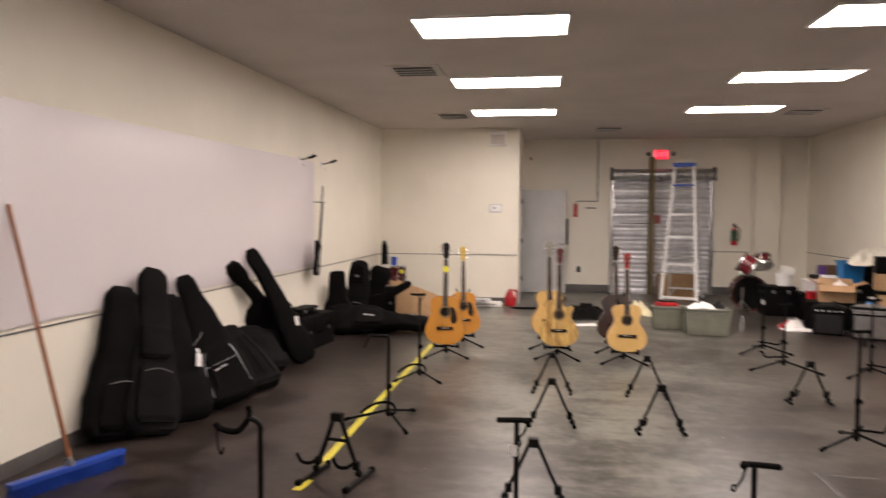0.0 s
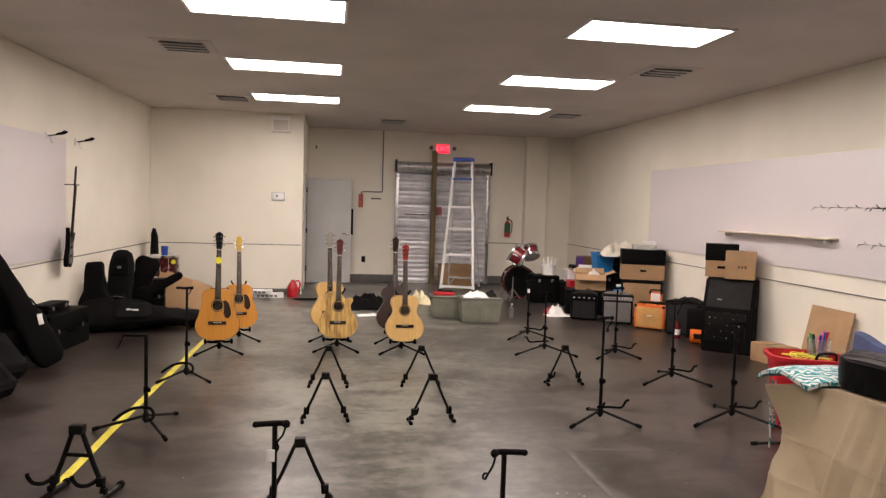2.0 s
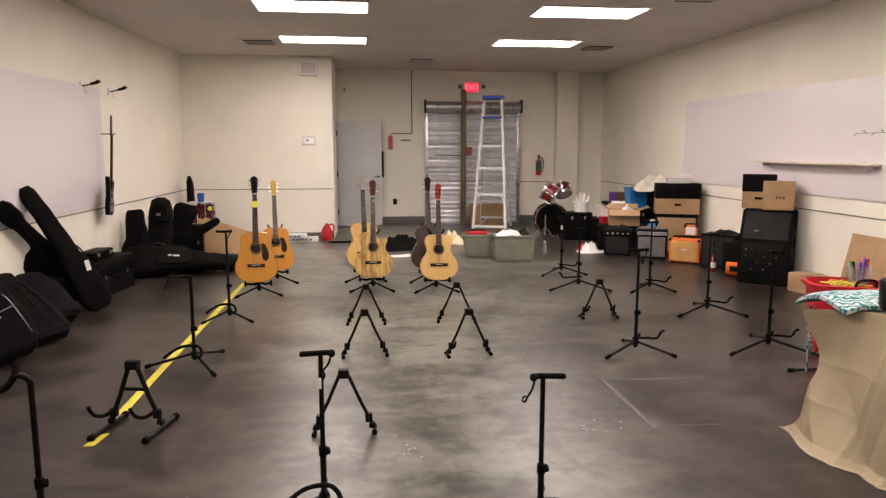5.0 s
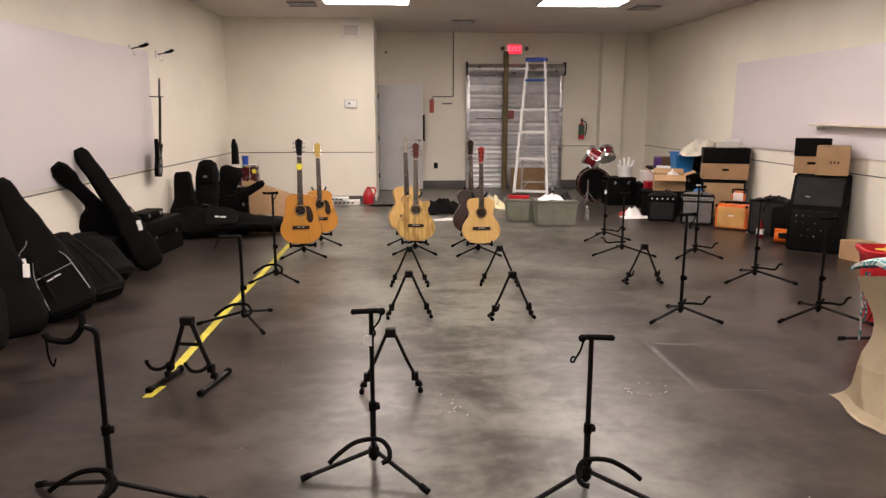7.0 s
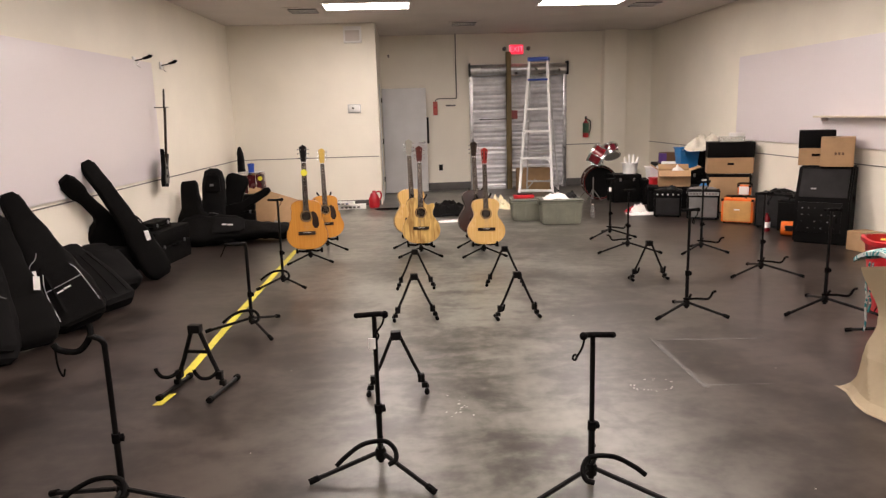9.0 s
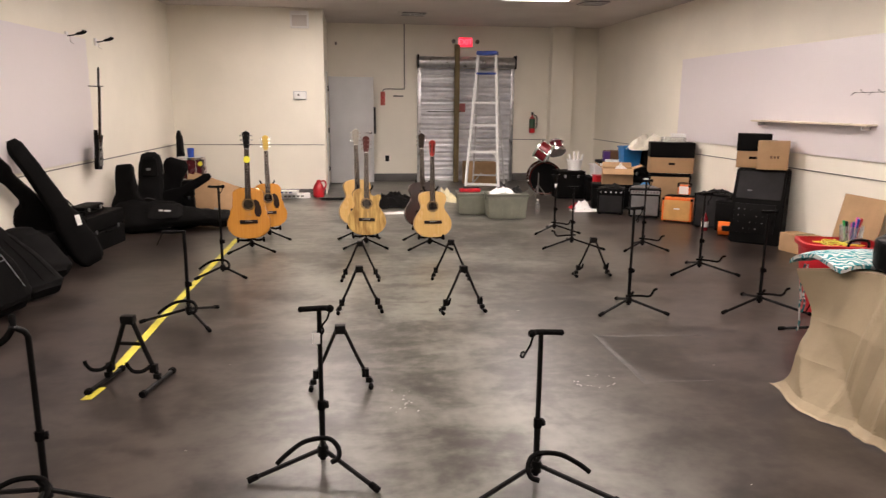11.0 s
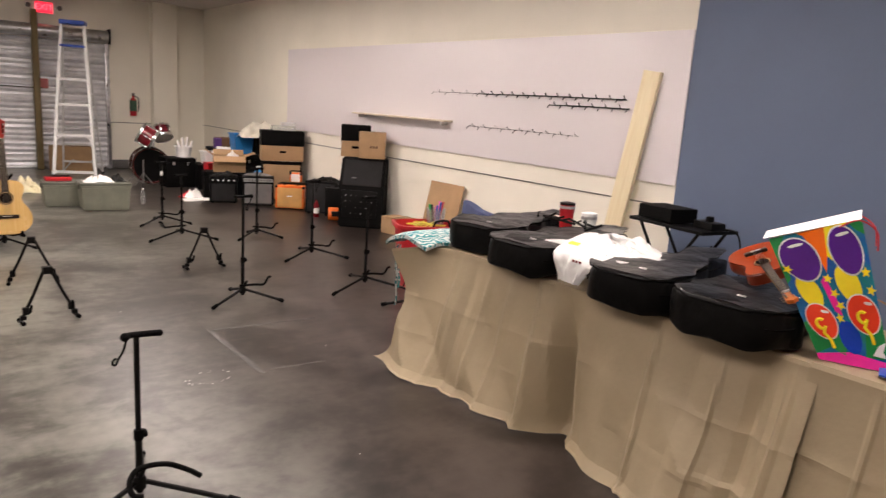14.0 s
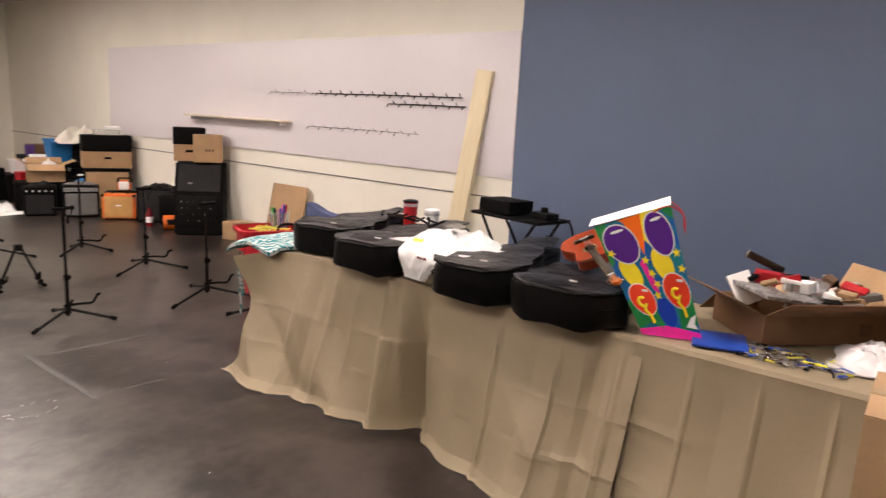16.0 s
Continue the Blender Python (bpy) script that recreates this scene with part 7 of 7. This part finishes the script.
for i, (x, y, z, sx, sy, sz, rx, ry, rz, mt, lb) in enumerate((
        (-0.12, -0.01, 0.235, 0.38, 0.30, 0.02, 4, 9, 8, M_TRAY, "grey flat plastic tray in a carton"),
        (-0.24, 0.05, 0.24, 0.13, 0.012, 0.17, -30, -14, 10, M_PAPER, "white card standing in a carton"),
        (-0.10, 0.10, 0.27, 0.16, 0.05, 0.09, 12, 8, -8, M_RED, "red and white packet in a carton"),
        (0.0, 0.11, 0.26, 0.17, 0.06, 0.08, -10, 6, 5, M_VINYL, "black packet with yellow strip in a carton"),
        (-0.08, 0.20, 0.34, 0.26, 0.02, 0.04, 0, 22, 10, M_PICK, "dark brown strip sticking out of a carton"),
        (0.16, 0.06, 0.24, 0.05, 0.20, 0.03, 20, 6, -30, M_PAPER, "white and red tube in a carton"),
        (0.13, 0.12, 0.24, 0.10, 0.10, 0.04, 30, 10, 10, M_GLASSY, "clear plastic cup in a carton"),
        (0.34, 0.10, 0.22, 0.16, 0.02, 0.10, -20, 0, 5, M_PAPER, "white packet in a carton"),
        (0.42, 0.12, 0.24, 0.08, 0.02, 0.07, -20, 0, 5, M_YELLOWP, "yellow packet in a carton"))):
    single("packet", box(B(), 0, 0, 0, sx * 0.85, sy * 0.85, sz * 0.8, bevel=0.004), mt, lb, "packet", CART @ pose(x, y * 0.8, z * 0.86 - 0.035, rx, ry, rz), "packaging in the carton")
rnd = random.Random(11)
for k in range(34):
    mt = (M_CARTONIN, M_PAPER, M_VINYL, M_CARTON, M_RED, M_GLASSY, M_LINE)[k % 7]
    single("packet", box(B(), 0, 0, 0, rnd.uniform(0.04, 0.12), rnd.uniform(0.02, 0.07), rnd.uniform(0.015, 0.05), bevel=0.003), mt, ("small dark packet in a carton", "small pale packet in a carton")[k % 7 in (1, 3, 5)], "packet", CART @ pose(rnd.uniform(-0.22, 0.22), rnd.uniform(-0.12, 0.13), 0.115 + 0.003 * k, rnd.uniform(-25, 25), rnd.uniform(-25, 25), rnd.uniform(0, 180)), "packaging in the carton")
carton(pose(3.24, 0.13, 0.756, 0, 0, -30), 0.26, 0.22, 0.13, "small brown carton with loose flaps on the table", flaps=(8, 12, 14, 6))
single("plastic_folder", box(B(), 0, 0, 0.006, 0.22, 0.20, 0.008, bevel=0.003), M_BLUEPL, "blue plastic folder lying on brown paper", "folder", pose(2.72, 0.84, 0.757, 0, 0, 20))
rnd = random.Random(5)
for k in range(85):
    mt = (M_CHROME, M_STEEL, M_BLUEPL, M_CHROME, M_STEEL, M_BLACK, M_STEEL, M_CHROME, M_YELLOWP)[k % 9]
    x, y = 2.66 + rnd.uniform(-0.04, 0.14), 0.62 + rnd.uniform(-0.24, 0.13)
    x += (0.75 - y) * 0.06
    ln = rnd.uniform(0.015, 0.07)
    bm = B()
    r = rnd.uniform(0.002, 0.0045)
    tube(bm, curve([(-ln / 2, 0, r), (0, rnd.uniform(-0.008, 0.008), r + 0.002), (ln / 2, 0, r)], 3), r, 6)
    box(bm, ln / 2, 0, r + 0.001, 0.016, 0.014, r * 2, bevel=0.002)
    single("hand_tool", bm, mt, ("small steel tool lying on brown paper", "small plastic-handled tool lying on brown paper")[mt in (M_BLUEPL, M_YELLOWP, M_BLACK)], "tool", pose(x, y, 0.756, 0, 0, rnd.uniform(0, 180)), "loose tools")
single("plastic_bag", crumpled((0.36, 0.34), 71.0, 0.10, n=36), mat("white_film", (0.72, 0.68, 0.68), 0.3), "crumpled white plastic bag with red print", "plastic bag", pose(2.90, 0.30, 0.757))
for k in range(5):
    single("red_print", box(B(), 0, 0, 0, 0.05, 0.008, 0.003), M_RED, "short red printed bar on a plastic bag", "print", pose(2.86 + 0.012 * k, 0.27 + 0.014 * (k % 3), 0.83 + 0.002 * k, 0, 0, 55 + 6 * k), "red print")
carton(pose(2.13, 0.03, 0, 0, 0, 4), 0.40, 0.46, 0.90, "tall brown carton standing in front of the table", mark=False)
single("paper_sheet", crumpled((0.22, 0.20), 74, 0.02), mat("yellow_paper", (0.75, 0.70, 0.3), 0.6), "yellow paper lying on a tall carton", "paper", pose(2.16, 0.05, 0.91))

# behind the table
ks = thing("folding_stand", pose(4.55, 2.98, 0, 0, 0, 80), "black folding stand with X-shaped legs beside the blue wall", "folding stand")
part("tray", box(B(), 0, 0, 0.82, 0.72, 0.36, 0.025, bevel=0.006), M_BLACK, ks)
for sy in (-1, 1):
    part("cross_leg", tube(B(), [(-0.30, sy * 0.14, 0.82), (0.26, sy * 0.15, 0.01)], 0.012), M_BLACK, ks)
    part("cross_leg", tube(B(), [(0.30, sy * 0.12, 0.82), (-0.26, sy * 0.13, 0.01)], 0.012), M_BLACK, ks)
pj = thing("black_receiver", pose(4.55, 3.11, 0.833, 0, 0, 78), "black box-shaped receiver on a folding stand", "receiver")
part("case", box(B(), 0, 0, 0.055, 0.34, 0.26, 0.10, bevel=0.008), M_VINYL, pj)
part("front_plate", box(B(), 0, -0.132, 0.055, 0.31, 0.006, 0.08, bevel=0.002), M_BLACK, pj)
sp = thing("small_device", pose(4.52, 2.74, 0.833, 0, 0, 70), "small black device with a knob on a folding stand", "device")
part("case", box(B(), 0, 0, 0.025, 0.2, 0.12, 0.05, bevel=0.006), M_BLACK, sp)
part("knob", lathe(B(), [(0.002, 0.05), (0.03, 0.05), (0.026, 0.085), (0.002, 0.088)], 14), M_VINYL, sp)
single("cable_loop", tube(B(), curve([(4.5, 2.60, 0.85), (4.5, 2.50, 0.82), (4.52, 2.47, 0.6), (4.55, 2.50, 0.35), (4.6, 2.6, 0.25), (4.62, 2.72, 0.45), (4.6, 2.75, 0.7)], 6), 0.007, 6), M_BLACK, "black cable hanging off a folding stand", "cable")
so2 = thing("wall_socket", pose(EAST - 0.015, 2.55, 0.46), "white socket with a plugged adapter on the blue wall", "socket")
part("plate", box(B(), 0, 0, 0, 0.012, 0.075, 0.12, bevel=0.003), M_WHITE, so2)
part("adapter", box(B(), -0.03, 0, -0.02, 0.05, 0.05, 0.06, bevel=0.006), M_BLACK, so2)


def upholstered_chair():
    t = thing("blue_chair", pose(3.98, 4.11, 0.0, 0, 0, 90), "blue upholstered chair behind the table", "chair")
    part("seat", box(B(), 0, 0, 0.43, 0.48, 0.46, 0.08, bevel=0.03), M_BLUECL, t)
    bm = B()
    out = [(-0.42, 0.50), (0.42, 0.50), (0.44, 0.66), (0.42, 0.85), (0.36, 0.84), (0.24, 0.80), (0.05, 0.785), (-0.2, 0.79), (-0.33, 0.805), (-0.40, 0.82), (-0.43, 0.75)]
    slab(bm, [(x, z - 0.05) for x, z in out], 0.18, 0.26, 0.02)
    part("backrest", bm, M_BLUECL, t)
    for sx in (-1, 1):
        for sy in (-1, 1):
            part("leg", tube(B(), [(sx * 0.2, sy * 0.19, 0.40), (sx * 0.22, sy * 0.21, 0.0)], 0.013), M_BLACK, t)
    return t


M_BLUECL = mat("blue_fabric", (0.075, 0.095, 0.20), 0.85, vary=0.12, fine=160, bump=0.4)
upholstered_chair()


def laundry_basket():
    t = thing("laundry_basket", pose(3.60, 4.84, 0, 0, 0, -20), "red plastic basket with cords and pens in it", "basket")
    w0, w1, d0, d1, h = 0.20, 0.27, 0.15, 0.20, 0.56

    def ring(k, z, out=0.0):
        w, d = w0 + (w1 - w0) * k + out, d0 + (d1 - d0) * k + out
        return [Vector((math.copysign(abs(math.cos(a)) ** 0.5, math.cos(a)) * w, math.copysign(abs(math.sin(a)) ** 0.5, math.sin(a)) * d, z)) for a in [2 * math.pi * i / 32 for i in range(32)]]
    bm = B()
    rings(bm, [ring(k, k * h) for k in (0, 0.5, 1.0)] + [ring(1.0, h, -0.006), ring(0.03, 0.01, -0.006)])
    part("tub", bm, M_RED, t)
    bm = B()
    rings(bm, [ring(1, h - 0.03, 0.002), ring(1, h - 0.03, 0.02), ring(1, h, 0.022), ring(1, h + 0.004, 0.0)], cap=False)
    part("rim", bm, M_RED, t)
    part("grip", tube(B(), curve([(0.0, -d1, h), (0.02, -d1 - 0.02, h + 0.05), (0.12, -d1 - 0.02, h + 0.055), (0.14, -d1, h)], 4), 0.010), M_BLACK, t)
    return t


laundry_basket()
cdb = B()
cp_ = [(0.16 * math.cos(k * 1.3) * (0.6 + 0.03 * k % 0.5), 0.11 * math.sin(k * 1.7), 0.02 + 0.012 * (k % 3)) for k in range(24)]
tube(cdb, curve(cp_, 4), 0.0045, 6)
single("extension_cord", cdb, M_YELLOW, "yellow extension cord coiled in the basket", "cord", pose(3.60, 4.84, 0.515, 0, 0, -20))
single("basket_filling", crumpled((0.42, 0.30), 81, 0.09), M_CARTON, "brown paper stuffed in the basket", "paper", pose(3.60, 4.84, 0.45, 0, 0, -20))
pb = thing("pen_box", pose(3.74, 4.90, 0.535), "clear plastic box of coloured pens in the basket", "pen box")
part("tub", lathe(B(), [(0.004, 0), (0.075, 0), (0.085, 0.14), (0.08, 0.14), (0.07, 0.005), (0.004, 0.005)], 20), M_GLASSY, pb)
for k in range(9):
    a = k * 2.4
    part("pen", tube(B(), [(0.03 * math.cos(a), 0.03 * math.sin(a), 0.01), (0.06 * math.cos(a), 0.06 * math.sin(a), 0.15 + 0.025 * (k % 3))], 0.010, 7), (M_RED, mat("pen_green", (0.03, 0.35, 0.08), 0.4), M_BLUEPL, mat("pen_pink", (0.65, 0.10, 0.35), 0.4), M_BLACK)[k % 5], pb)

# scraped joint lines and paint spots on the concrete
M_SCRAPE = mat("scraped_concrete", (0.088, 0.082, 0.077), 0.45, vary=0.3, scale=9)
jl = B()
for x0, y0, x1, y1, w in ((1.57, 4.50, 1.575, 3.62, 0.032), (1.58, 4.47, 2.32, 4.42, 0.024), (1.60, 3.66, 1.98, 3.63, 0.012)):
    d = Vector((x1 - x0, y1 - y0, 0))
    sd = Vector((-d.y, d.x, 0)).normalized() * w / 2
    loops = []
    for k in range(9):
        c = Vector((x0, y0, 0)) + d * k / 8 + sd * 0.5 * noise.noise(Vector((k, x0, y0)))
        loops.append([c - sd, c + sd, c + sd + Vector((0, 0, 0.0012)), c - sd + Vector((0, 0, 0.0012))])
    rings(jl, loops)
structure("trim_floor_joint", jl, M_SCRAPE, "pale scraped joint lines in the concrete", "floor joint")
rnd = random.Random(9)
M_SCRAPE2 = mat("pale_paint", (0.45, 0.43, 0.41), 0.5)
ps = B()
for k in range(44):
    if k < 20:
        a = rnd.uniform(0, 6.28)
        x, y = 1.30 + 0.13 * math.cos(a) + rnd.uniform(-0.02, 0.02), 3.70 + 0.09 * math.sin(a) + rnd.uniform(-0.02, 0.02)
    elif k < 34:
        x, y = 0.16 + rnd.uniform(-0.08, 0.08), 3.55 + rnd.uniform(-0.15, 0.15)
    else:
        x, y = rnd.uniform(-1.6, 2.2), rnd.uniform(2.0, 7.0)
    r = rnd.uniform(0.002, 0.0055)
    lathe(ps, [(0.0005, 0), (r, 0), (r * 0.9, 0.0012), (0.0005, 0.0012)], 7, pose(x, y, 0, 0, 0, rnd.uniform(0, 90)) @ Matrix.Diagonal((rnd.uniform(0.7, 2.2), 1, 1, 1)))
single("paint_spots", ps, M_SCRAPE2, "small pale paint spots on the concrete", "paint spots", kind="stuff")
